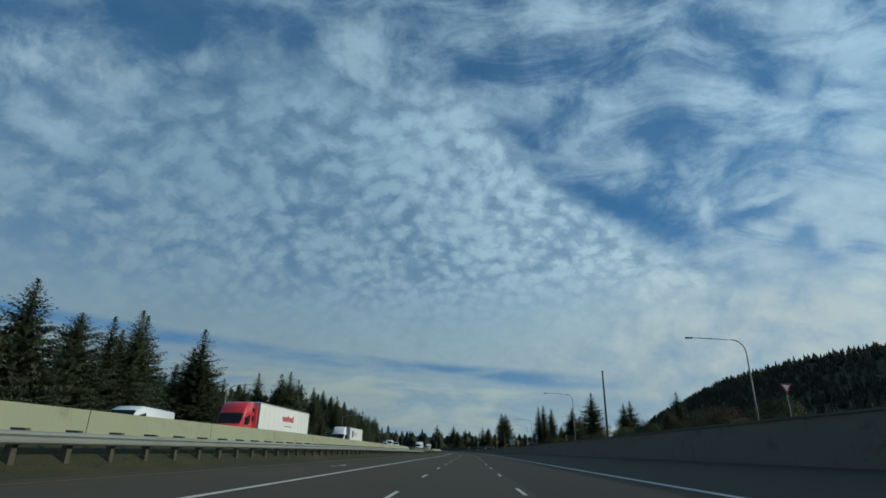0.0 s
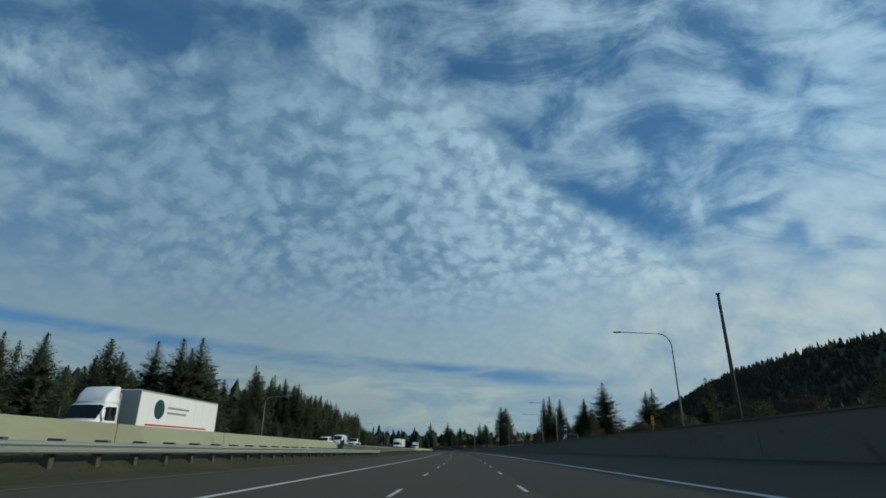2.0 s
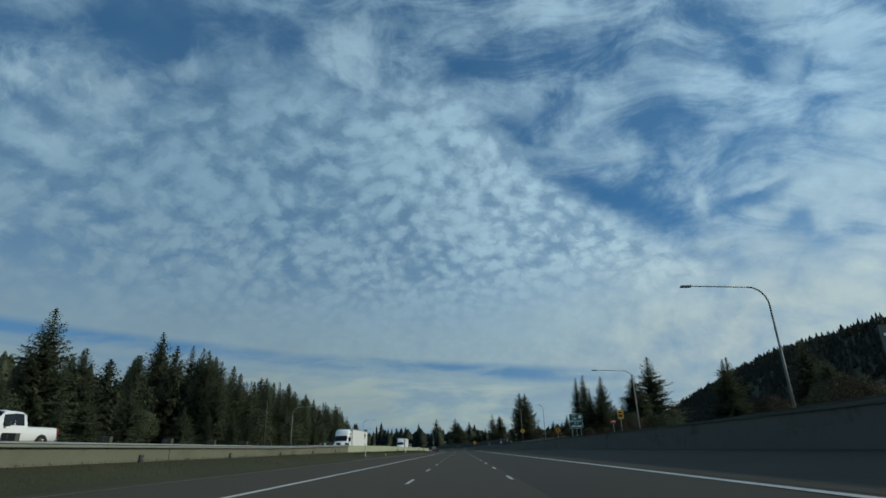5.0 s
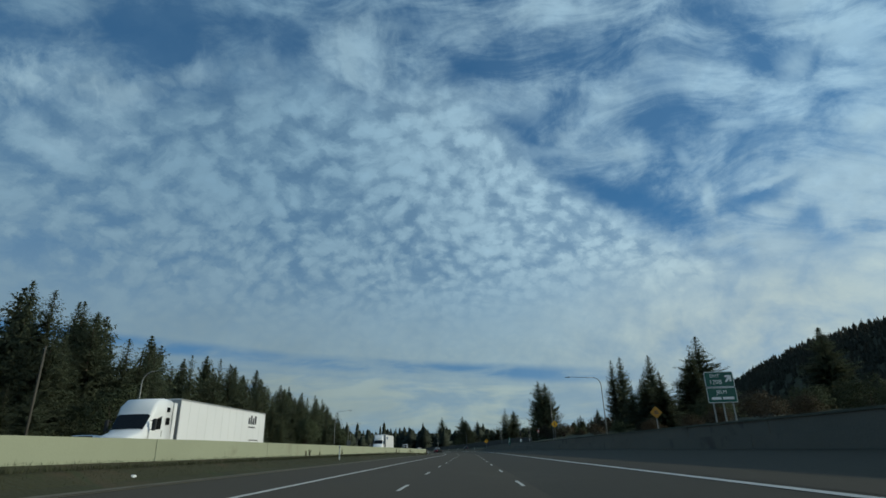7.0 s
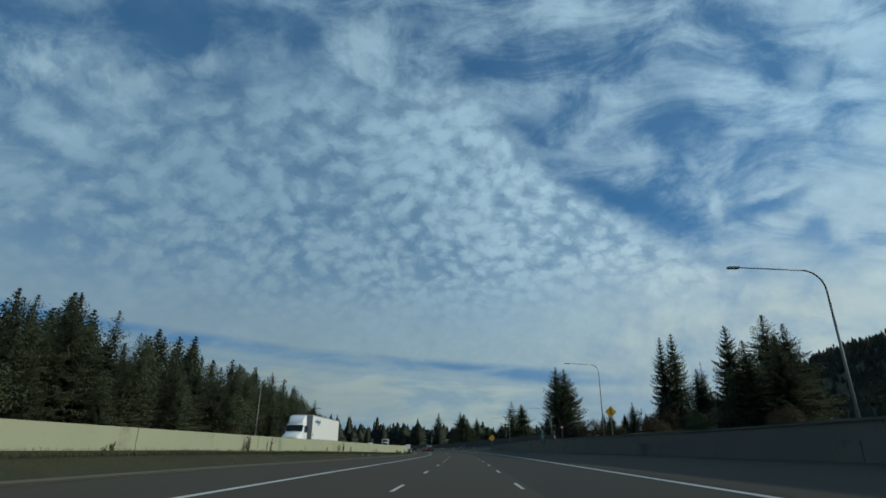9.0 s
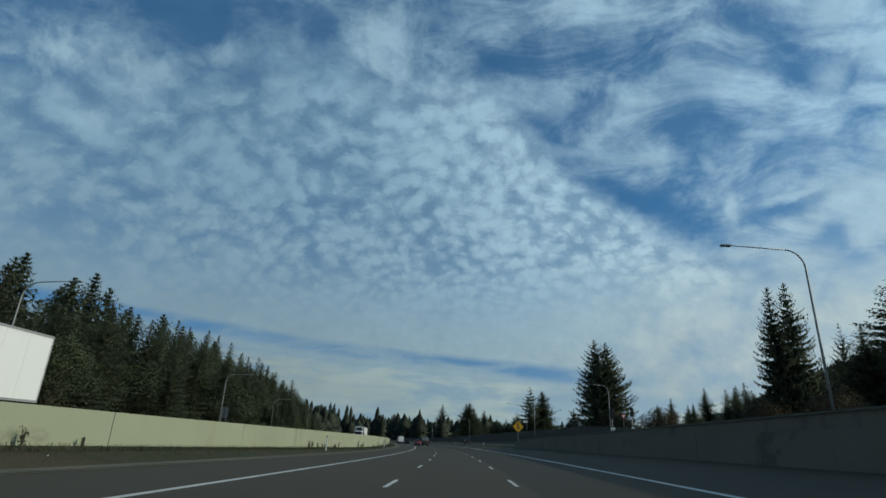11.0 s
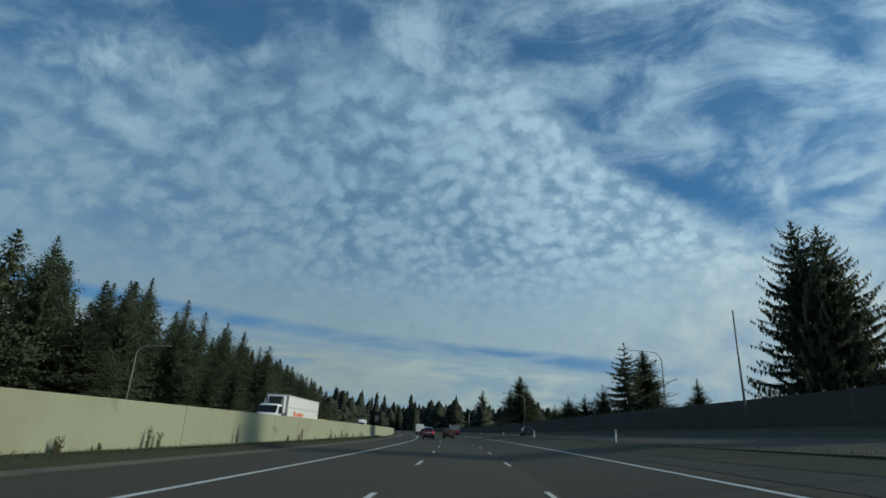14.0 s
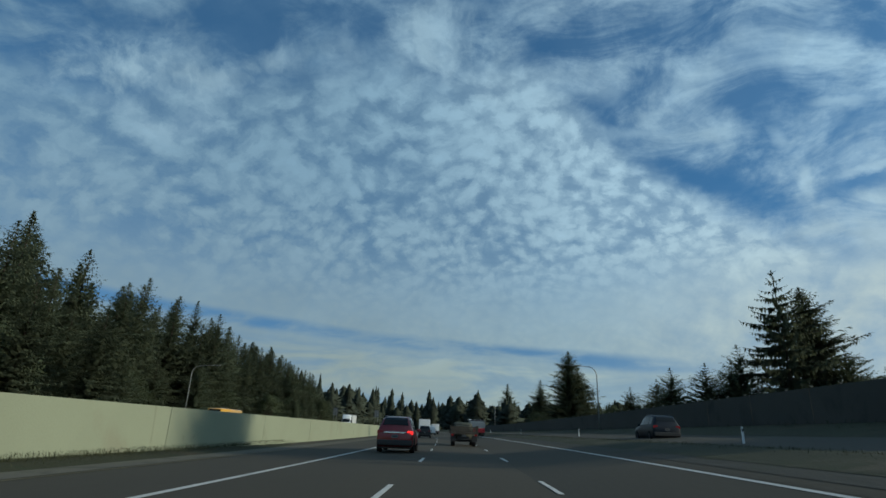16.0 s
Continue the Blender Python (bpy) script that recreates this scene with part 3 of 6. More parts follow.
def build_wall(name, s0, s1, joint, l, thick, top, base, label, material=None):
    """A cast wall in bays, with open joints between them."""
    root = empty(name, Matrix())
    tagged(root, label, "wall", kind="structure")
    s = s0
    while s < s1 - 0.1:
        e = min(s + joint, s1)
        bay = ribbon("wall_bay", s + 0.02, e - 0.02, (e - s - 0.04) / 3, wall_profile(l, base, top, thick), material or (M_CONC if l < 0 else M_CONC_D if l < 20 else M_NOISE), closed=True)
        del bay["kind"]
        bay.parent = root
        s = e
    return root


build_wall("median_barrier", -90, 116, 9.0, -12.4, 0.35, left_top, left_base, "pale concrete median barrier with dark joints")
build_wall("median_low_wall", 116, 212, 12.0, -11.8, 0.4, left_top, left_base, "stained grey-green concrete median wall under a rail", M_CONC_M)
build_wall("median_wall", 212, 900, 12.0, -11.8, 0.4, left_top, left_base, "pale concrete median retaining wall with stains")


def slip_top(s):
    return lerp(s, (-60, 2.3), (100, 2.15), (130, 2.0), (230, 1.8), (300, 1.9), (350, 2.35), (400, 2.2), (428, 1.95))


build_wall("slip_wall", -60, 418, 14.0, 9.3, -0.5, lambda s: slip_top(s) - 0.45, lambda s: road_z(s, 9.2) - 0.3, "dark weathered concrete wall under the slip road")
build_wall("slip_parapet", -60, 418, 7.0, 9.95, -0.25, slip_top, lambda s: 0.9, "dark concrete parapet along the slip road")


def far_top(s):
    return lerp(s, (118, 3.0), (150, 3.2), (180, 2.9), (216, 2.4))


build_wall("slip_barrier", 118, 216, 7.0, 18.8, -0.3, far_top, lambda s: ground_z(s, 18.8) - 0.2, "dark concrete barrier on the far side of the slip road")
# strips added along the wall tops to draw the light their edges catch
for name, s0, s1, l0, l1, top in (("parapet_coping", -60, 418, 9.9, 10.26, slip_top), ("barrier_coping", 118, 216, 18.75, 19.16, far_top)):
    ribbon(name, s0, s1, 4, lambda s: [(l0, top(s) + 0.003), (l0, top(s) + 0.07), (l1, top(s) + 0.07), (l1, top(s) + 0.003)], M_CONC_M, closed=True, label="added concrete strip standing for the lit top edge of the dark wall", category="coping")


def noise_top(s):
    return ground_z(s, 26) + lerp(s, (418, 1.6), (440, 2.1), (520, 2.5), (600, 2.2), (900, 2.6))


fence = build_wall("boundary_fence", 418, 900, 8.0, 26.0, -0.12, noise_top, lambda s: ground_z(s, 26) - 0.5, "dark screened fence with branching arms on its posts")
inv = fence.matrix_world.inverted()
arm = None
for k in range(74):
    s = 420 + 3.05 * k
    m = inv @ at(s, 26.1, noise_top(s))
    if arm is None:
        arm = box(-0.03, 0.03, -0.03, 0.03, -2.2, 0.05)
        for sx in (-1, 1):
            tube([(0, 0, 0.02), (sx * 0.13, 0, 0.18)], 0.022, 5, arm)
        arm = part("fence_post", arm, M_STEEL, fence, "grey post with two short arms")
        arm.matrix_local = m
    else:
        p2 = arm.copy()
        scene.collection.objects.link(p2)
        p2.parent, p2.matrix_local = fence, m

# ---------------- trees ----------------
def leafy(name, verts, faces, outs, material, parent=None):
    """A crown whose leaves turn their faces outwards and shade as one soft mass."""
    turned = []
    for f in faces:
        n = (verts[f[1]] - verts[f[0]]).cross(verts[f[2]] - verts[f[0]])
        turned.append(f if n.dot(outs[f[0]]) >= 0 else f[::-1])
    ob = mesh_object(name, verts, turned, material, True)
    ob.data.normals_split_custom_set_from_vertices([tuple(o) for o in outs])
    if parent:
        ob.parent = parent
    return ob


def fir_crown(rng, height, radius, low, whorls, gaps=0.0, droop=0.35, shape=0.85, step=0.34, size=1.0):
    """Whorls of drooping boughs, each a stem with many small sprays."""
    verts, faces, outs = [], [], []

    def spray(p, d, side, length, wide, out):
        tip = p + d * length
        a, b = p + side * length * wide + d * 0.12 * length, p - side * length * wide + d * 0.12 * length
        root = p - d * 0.15 * length
        n = (out + Vector((0, 0, 0.35)) + d * 0.25).normalized()
        i = len(verts)
        verts.extend((a, root, b, tip))
        outs.extend((n, n, n, n))
        faces.extend(((i, i + 1, i + 3), (i + 1, i + 2, i + 3)))

    tone = rng.random() * 6
    bulge = rng.uniform(0.05, 0.14)
    for w in range(whorls):
        f = (w / (whorls - 1)) ** 0.95
        z = low + (height - low) * f
        reach = radius * (1 - f) ** shape * (0.72 + 0.28 * min(1.0, f / 0.10)) * (1 + bulge * math.sin(f * 19 + tone) + bulge * math.sin(f * 47 + 2 * tone)) + 0.18
        reach *= rng.uniform(0.84, 1.10) * (1 - 0.18 * max(0.0, (f - 0.70) / 0.30))
        count = max(6, int(12 - 5 * f))
        turn = rng.random() * 6.28
        for k in range(count):
            if rng.random() < gaps:
                continue
            a = turn + 6.283 * k / count + rng.uniform(-0.35, 0.35)
            length = reach * (rng.uniform(0.66, 1.0) if rng.random() < 0.85 else rng.uniform(1.0, 1.16))
            out = Vector((math.cos(a), math.sin(a), 0))
            side = Vector((-out.y, out.x, 0))
            slope = droop * (1 - f) - 0.30 * f + rng.uniform(-0.08, 0.08)
            curl = rng.uniform(0.10, 0.26)
            steps = max(3, int(length / step))
            for j in range(steps):
                q = (j + 0.7) / steps
                p = Vector((0, 0, z)) + out * (length * q) + Vector((0, 0, -slope * length * q + curl * length * q * q))
                p += Vector((rng.uniform(-0.1, 0.1), rng.uniform(-0.1, 0.1), rng.uniform(-0.14, 0.14)))
                big = size * (0.66 + 0.40 * (1 - q)) * min(1.0, 0.30 + length * 0.16) * rng.uniform(0.7, 1.3)
                for sg in (-1, 1):
                    d = (out * rng.uniform(0.45, 0.9) + side * sg * rng.uniform(0.5, 1.0) + Vector((0, 0, rng.uniform(-0.70, 0.05)))).normalized()
                    spray(p, d, d.cross(Vector((0, 0, 1))).normalized(), big, 0.20, out)
                d = (out * rng.uniform(0.0, 0.6) + side * rng.uniform(-0.5, 0.5) + Vector((0, 0, -0.8))).normalized()
                spray(p, d, side, big * 0.78, 0.30, out)
            spray(p, (out + Vector((0, 0, 0.3))).normalized(), side, 0.6 * size * min(1.0, 0.4 + length * 0.2), 0.16, out)
    for k in range(5):
        a = k * 1.3
        o = Vector((math.cos(a), math.sin(a), 0))
        spray(Vector((0, 0, height - 0.8)), (o * 0.16 + Vector((0, 0, 0.95))).normalized(), Vector((-o.y, o.x, 0)), 0.9, 0.14, o)
    return verts, faces, outs


def make_fir(seed, height, radius, low, whorls, gaps=0.0, droop=0.35, label="tall dark green fir tree with drooping boughs", shape=0.85, step=0.34, size=1.0):
    rng = random.Random(seed)
    root = empty("fir_tree", Matrix())
    tagged(root, label, "tree", "roadside firs")
    lean = [rng.uniform(-0.15, 0.15) for _ in range(4)]
    pts = [(lean[0] * q, lean[1] * q, height * q - 0.4) for q in (0, 0.3, 0.6, 0.85, 0.985)]
    r = height * 0.013
    part("trunk", tube(pts, [r, r * 0.8, r * 0.5, r * 0.22, 0.02], 7), M_BARK, root)
    v, f, o = fir_crown(rng, height, radius, low, whorls, gaps, droop, shape, step, size)
    leafy("crown", v, f, o, M_FIR, root)
    return root


def make_spruce(seed, height, radius, whorls=27, limbs=12, sagging=1.0, lifting=1.0, label="old dark spruce with upswept bough ends above the fence"):
    """An old spruce: separate limbs that sag, lift at their ends and carry hanging twigs."""
    rng = random.Random(seed)
    root = empty("spruce_tree", Matrix())
    tagged(root, label, "tree", "roadside firs")
    r = height * 0.012
    wood = tube([(0, 0, -0.5), (0.1, 0, height * 0.5), (0, 0.1, height * 0.97)], [r, r * 0.6, 0.03], 7)
    verts, faces, outs = [], [], []

    def twig(p, d, side, length, wide, out):
        n = (out + Vector((0, 0, 0.3))).normalized()
        i = len(verts)
        verts.extend((p + side * length * wide + d * 0.2 * length, p - d * 0.1 * length, p - side * length * wide + d * 0.2 * length, p + d * length))
        outs.extend((n, n, n, n))
        faces.extend(((i, i + 1, i + 3), (i + 1, i + 2, i + 3)))

    for w in range(whorls):
        f = w / (whorls - 1)
        z = 0.6 + (height - 1.4) * f
        reach = radius * (0.98 * (1 - f) ** 0.72 + 0.02) * rng.uniform(0.88, 1.06)
        count = limbs if f < 0.75 else limbs * 2 // 3
        turn = rng.random() * 6.283
        for k in range(count):
            a = turn + 6.283 * k / count + rng.uniform(-0.3, 0.3)
            length = reach * rng.choice((rng.uniform(0.60, 0.90), rng.uniform(0.80, 1.0), rng.uniform(0.95, 1.18))) + 0.35
            out = Vector((math.cos(a), math.sin(a), 0))
            side = Vector((-out.y, out.x, 0))
            sag, lift, base = sagging * rng.uniform(0.28, 0.46) * (1 - 0.75 * f), lifting * rng.uniform(0.26, 0.48), Vector((0, 0, z + rng.uniform(-0.4, 0.4)))

            def at_limb(q):
                return base + out * (length * q) + Vector((0, 0, length * (-sag * q + lift * q ** 3 + 0.25 * f * q)))

            tube([tuple(at_limb(q)) for q in (0.0, 0.35, 0.7, 1.0)], [0.022 * length ** 0.6, 0.015 * length ** 0.6, 0.03, 0.012], 4, wood)
            steps = max(4, int(length / 0.23))
            for j in range(steps):
                q = 0.06 + 0.94 * (j + rng.random()) / steps
                p = at_limb(q)
                full = (1.05 - 0.62 * q) * min(1.0, 0.30 + length * 0.13) * rng.uniform(0.6, 1.3)
                for sg in (-1, 1):
                    d = (out * rng.uniform(0.35, 0.8) + side * sg * rng.uniform(0.4, 0.9) + Vector((0, 0, rng.uniform(-0.55, 0.25)))).normalized()
                    twig(p, d, d.cross(Vector((0, 0, 1))).normalized(), full * 0.9, 0.21, out)
                for sg in (0.75, 1.0, 1.3):
                    d = (out * rng.uniform(-0.1, 0.4) + side * rng.uniform(-0.3, 0.3) + Vector((0, 0, -1))).normalized()
                    twig(p + side * rng.uniform(-0.25, 0.25) * full, d, side if rng.random() < 0.5 else out, full * sg, 0.20, out)
            d = (at_limb(1.0) - at_limb(0.88)).normalized()
            for sg in (-0.35, 0.0, 0.35):
                twig(at_limb(0.97), (d + side * sg + Vector((0, 0, 0.15))).normalized(), side, 0.55 * min(1.0, 0.4 + length * 0.12), 0.15, out)
    for k in range(6):
        o = Vector((math.cos(k * 1.1), math.sin(k * 1.1), 0))
        twig(Vector((0, 0, height - 1.0)), (o * 0.12 + Vector((0, 0, 1))).normalized(), Vector((-o.y, o.x, 0)), 0.95, 0.12, o)
    part("trunk", wood, M_BARK, root)
    leafy("crown", verts, faces, outs, M_FIR, root)
    return root


def make_broadleaf(seed, height, radius, leaf_mat, leaves=4200, label="bushy roadside tree with olive green leaves", clumps=26, group="roadside bushes"):
    rng = random.Random(seed)
    root = empty("broadleaf_tree", Matrix())
    tagged(root, label, "tree", group)
    bm = tube([(0, 0, -0.3), (0.1, 0.05, height * 0.3), (0.0, 0.15, height * 0.62)], [height * 0.018, height * 0.013, height * 0.005], 6)
    centres = []
    for k in range(clumps):
        a, q = rng.random() * 6.283, rng.uniform(0.25, 1.0)
        rr = radius * math.sin(math.pi * min(0.93, q * 0.86 + 0.08)) ** 0.8 * rng.uniform(0.35, 1.0)
        c = Vector((math.cos(a) * rr, math.sin(a) * rr, height * q * 0.94))
        centres.append(c)
        tube([(0, 0.05, height * 0.2 * q + 0.2), tuple(c * 0.5 + Vector((0, 0, height * 0.12))), tuple(c)], [height * 0.007, height * 0.004, 0.015], 4, bm)
    part("trunk", bm, M_BARK, root)
    verts, faces, outs = [], [], []
    for k in range(leaves):
        c = rng.choice(centres)
        d = Vector((rng.gauss(0, 1), rng.gauss(0, 1), rng.gauss(0, 0.8)))
        p = c + d.normalized() * radius * 0.42 * rng.random() ** 0.4
        n = Vector((rng.uniform(-1, 1), rng.uniform(-1, 1), rng.uniform(-0.3, 1))).normalized()
        t = (Matrix.Rotation(rng.random() * 6.28, 3, n) @ n.orthogonal().normalized()) * rng.uniform(0.09, 0.19) * (height / 9) ** 0.5
        b = n.cross(t)
        i = len(verts)
        verts.extend((p - t, p + b * 0.5, p + t, p - b * 0.5))
        o = (d.normalized() * 0.8 + Vector((p.x, p.y, 0)) / radius + Vector((0, 0, 0.2)) + n * 0.25).normalized()
        outs.extend((o, o, o, o))
        faces.append((i, i + 1, i + 2, i + 3))
    leafy("crown", verts, faces, outs, leaf_mat, root)
    return root


def make_bare(seed, height, radius):
    rng = random.Random(seed)
    root = empty("bare_tree", Matrix())
    tagged(root, "leafless grey-brown tree with fine upright twigs", "tree", "bare trees")
    limbs, twigs = bmesh.new(), bmesh.new()

    def grow(p, d, length, r, level):
        q = p + d * length * 0.5 + Vector((rng.uniform(-1, 1), rng.uniform(-1, 1), 0)) * length * 0.05
        e = q + (d + Vector((rng.uniform(-0.2, 0.2), rng.uniform(-0.2, 0.2), 0.1))).normalized() * length * 0.5
        tube([p, q, e], [r, r * 0.8, r * 0.55], 4 if level else 6, limbs if level < 2 else twigs, cap=False)
        if level == 4:
            return
        for k in range(3 if level else 5):
            a = rng.random() * 6.283
            t = Vector((math.cos(a), math.sin(a), rng.uniform(0.5, 1.3))).normalized()
            grow(p.lerp(e, rng.uniform(0.55, 1.0)), (d * 0.7 + t * radius / height * 1.6).normalized(), length * rng.uniform(0.5, 0.7), r * 0.5, level + 1)

    grow(Vector((0, 0, -0.3)), Vector((0.05, 0.02, 1)).normalized(), height * 0.36, height * 0.016, 0)
    part("trunk", limbs, M_BARK, root)
    part("crown", twigs, M_TWIG, root)
    return root


FIRS = [make_fir(1, 25, 8.0, 0.8, 46, shape=0.86, step=0.27, size=1.0), make_fir(2, 25, 7.0, 1.6, 44, 0.05, shape=0.86, step=0.27, size=1.0), make_fir(3, 25, 9.2, 0.6, 46, 0.05, 0.30, shape=0.88, step=0.27, size=1.05),
        make_fir(4, 25, 5.6, 5.0, 40, 0.12, shape=0.70, step=0.27, size=0.95), make_fir(5, 25, 8.6, 0.5, 58, 0.02, 0.30, shape=0.64, step=0.27, size=1.0)]
# plainer ones for the depth of the woods
WOOD = [make_fir(31, 25, 8.0, 4.0, 26, 0.03, shape=0.80, step=0.9, size=2.0), make_fir(32, 25, 7.0, 4.0, 26, 0.06, shape=0.76, step=0.9, size=2.0), make_fir(33, 25, 9.0, 4.0, 26, 0.04, shape=0.82, step=0.95, size=2.1), make_fir(34, 25, 6.0, 6.0, 22, 0.12, shape=0.6, step=0.85, size=1.9)]
WOOD_NEAR = [make_fir(41, 25, 8.0, 0.4, 40, 0.02, shape=0.78, step=0.40, size=0.98), make_fir(42, 25, 7.0, 0.4, 40, 0.04, shape=0.72, step=0.40, size=0.95), make_fir(43, 25, 9.0, 0.4, 40, 0.03, shape=0.80, step=0.42, size=1.0), make_fir(44, 25, 6.4, 4.0, 34, 0.10, shape=0.6, step=0.40, size=1.0)]
CEDAR = make_fir(6, 17, 7.8, 0.6, 22, 0.22, -0.10, "broad open cedar with level spreading boughs", shape=0.8, step=0.22, size=0.85)
BROAD = [make_broadleaf(11, 9, 4.2, M_LEAF, 8000, clumps=34), make_broadleaf(12, 13, 4.6, M_LEAF, 10000, clumps=56), make_broadleaf(13, 6, 3.4, M_LEAF, 6000, clumps=30)]
BRUSH = make_broadleaf(14, 6, 3.6, M_BRUSH, 4500, 'brown leafless-looking roadside brush', 30, 'roadside brush')
BARE = [make_bare(21, 9, 4.0), make_bare(22, 8, 4.5)]
USED = set()


def stand(kind, s, l, height=None, full=25.0, turn=None, wide=1.0, z=None):
    """Plant a copy of a tree on the ground at (s, l)."""
    rng = random.Random(int(s * 13 + l * 7))
    p = along(s, l, (ground_z(s, l) if z is None else z) - 0.25)
    k = (height / full) if height else 1.0
    m = pose(p.x, p.y, p.z, rng.uniform(-1.5, 1.5), rng.uniform(-1.5, 1.5), rng.uniform(0, 360) if turn is None else turn)
    if kind in USED:
        ob = copy_thing(kind, m)
    else:
        ob = kind
        ob.matrix_world = m
        USED.add(kind)
    ob.scale = (k * wide, k * wide, k)
    return ob


# single trees that stand out: (kind, along, right, height of the tip above the drive's level)
TREES = [
    # left side
    (0, 47, -45, 15.5), (2, 52, -45, 17.5), (0, 38, -48, 17), (4, 66, -50, 17.2), (1, 75.6, -52, 19), (0, 86, -55, 22.5), (1, 96, -60, 24), (2, 90, -60, 20), (0, 99, -50, 22), (2, 108, -56, 20), (1, 121, -60, 19.5), (0, 142, -64, 18), (1, 131, -62, 16),
    (0, 177, -60, 23.8), (2, 185, -60, 25.4), (1, 201, -65, 23), (0, 206, -66, 22),
    (1, 231, -110, 34), (0, 188.7, -72, 25.3), (1, 186.3, -63, 23.3), (2, 172, -70, 20), (1, 160, -78, 21), (0, 234, -63, 23.4), (2, 226, -70, 21), (1, 246, -66, 19), (2, 255, -72, 21),
    (3, 298, -68, 31.5), (1, 305, -74, 22), (0, 315, -80, 22), (2, 325, -81.5, 42), (0, 329, -98, 43.5), (1, 334, -90, 36), (4, 322, -76, 30), (3, 310, -95, 28),
    (2, 350, -100, 34), (0, 366, -108, 34), (1, 384, -112, 33), (3, 468, -131, 49), (1, 462, -118, 40), (2, 440, -120, 40), (0, 420, -112, 36), (3, 540, -117, 49), (1, 548, -112, 44), (2, 530, -110, 40),
    (1, 604, -93, 44), (0, 596, -100, 40), (2, 612, -104, 38), (1, 663, -77, 37.6), (0, 655, -86, 34), (2, 676, -84, 31), (0, 750, -73, 28), (1, 738, -84, 27), (2, 770, -80, 25),
    # right side
    (1, 413, 85.5, 32.5), (0, 420, 88, 31), (1, 428, 96, 28), (2, 339, 124, 27), (3, 352, 132, 28),
    (0, 378.8, 54, 21), (1, 371.7, 56, 20.3), (3, 422, 66, 22), (0, 470, 122, 50), (1, 383, 113, 34), (1, 396, 123, 37), (3, 391, 155, 43), (4, 630, 33.5, 22), (2, 634, 37, 19), (1, 566, 66, 17), (0, 900, 92, 40), (1, 1001, 86, 44.6), (2, 930, 120, 36),
]
def canopy(s, l):
    """Height of the wood's top above the drive's level, left of the road."""
    return lerp(s, (290, 25), (420, 24.5), (490, 28.5), (570, 29), (690, 30), (800, 31), (900, 33)) * (-l / 64)


for k, s, l, tip in TREES:
    if l < -60 and s > 290:
        tip = min(tip, canopy(s, l) * 1.05)
    stand((WOOD if k < 4 and l < -105 else FIRS)[k], s, l, tip - ground_z(s, l) + 0.2, wide=(1.35 if s < 290 else 1.1) if l < 0 else 1.25 if k == 4 else 1.6)
for seed, s, l, tip, wide in ((61, 504.5, 50.9, 34.4, 9.6), (62, 504.0, 55.2, 33.7, 9.8), (64, 447, 68.2, 36.0, 5.4), (65, 448, 72.6, 37.4, 7.0), (66, 412, 70, 32.0, 6.6)):
    tall = tip - ground_z(s, l) + 0.2
    stand(make_spruce(seed, tall, wide), s, l, tall, tall)
stand(FIRS[4], 567, 53, 23.8 - ground_z(567, 53), wide=1.25)
tall = 25.2 - ground_z(563, 46.2)
stand(make_spruce(63, tall, 8.4, 17, 7, 0.75, 0.35, "open crooked cedar with long level boughs"), 563, 46.2, tall, tall)
for s, l, tip, wide in ((566, 41, 14.5, 1.3), (560, 52, 14, 1.4), (573, 34, 11.8, 1.5), (568, 37, 12, 1.6), (578, 36.5, 10, 1.6), (592, 40, 12, 1.6), (572, 43, 13, 1.5), (600, 38, 11, 1.6)):
    stand(CEDAR, s, l, tip - ground_z(s, l), 17, wide=wide)
for k, s, l, tip in ((0, 486, 74.7, 18.8), (1, 492.5, 68, 16.2), (0, 487, 71.5, 14.6), (1, 482, 77.5, 14.8), (0, 500, 72, 15.2), (1, 496, 66, 13.8), (0, 478, 76, 13.8), (3, 510, 73, 16.0), (2, 520, 66, 13.5), (2, 503, 79, 15.5)):
    stand(FIRS[k], s, l, tip - ground_z(s, l), wide=1.25)
stand(CEDAR, 440, 77, 27 - ground_z(440, 77), 17, wide=0.55)
stand(BARE[0], 441, 56, 11, 9, wide=1.2)
rng = random.Random(21)
for k in range(26):
    l = rng.uniform(84, 150)
    s = 336 + l / rng.uniform(0.56, 0.86)
    stand(WOOD_NEAR[k % 4], s, l, math.hypot(s - 336, l) * lerp(l / (s - 336), (0.56, 0.105), (0.86, 0.15)) * rng.uniform(0.85, 1.05) - ground_z(s, l), wide=rng.uniform(1.0, 1.4))
stand(BARE[1], 575, 41, 9.5, 8)
for s, l, hgt in ((405, 60, 8), (412, 64, 7)):
    stand(BARE[0], s, l, hgt, 9)

# rows of firs and bushes that close both sides
rng = random.Random(5)
for i in range(34):
    s = 40 + i * 7.5 + rng.uniform(-5, 5)
    l = -lerp(s, (40, 66), (300, 92)) + rng.uniform(-9, 9)
    stand(WOOD[rng.randrange(4)], s, l, rng.uniform(0.75, 1.12) * 13.5, wide=rng.uniform(0.8, 1.0))
for i in range(36):
    s = 50 + i * 7 + rng.uniform(-4, 4)
    l = rng.uniform(-112, -84)
    stand(WOOD[rng.randrange(4)], s, l, rng.uniform(0.8, 1.1) * lerp(s, (40, 15), (290, 19)), wide=rng.uniform(1.0, 1.3))
for i in range(86):
    s = 292 + i * 6.4 + rng.uniform(-3, 3)
    l = rng.uniform(-72, -60)
    stand(WOOD_NEAR[rng.choice((0, 1, 2, 2, 3))], s, l, canopy(s, l) * rng.choice((rng.uniform(0.74, 0.98), rng.uniform(0.86, 1.05))) - ground_z(s, l), wide=rng.uniform(0.95, 1.3))
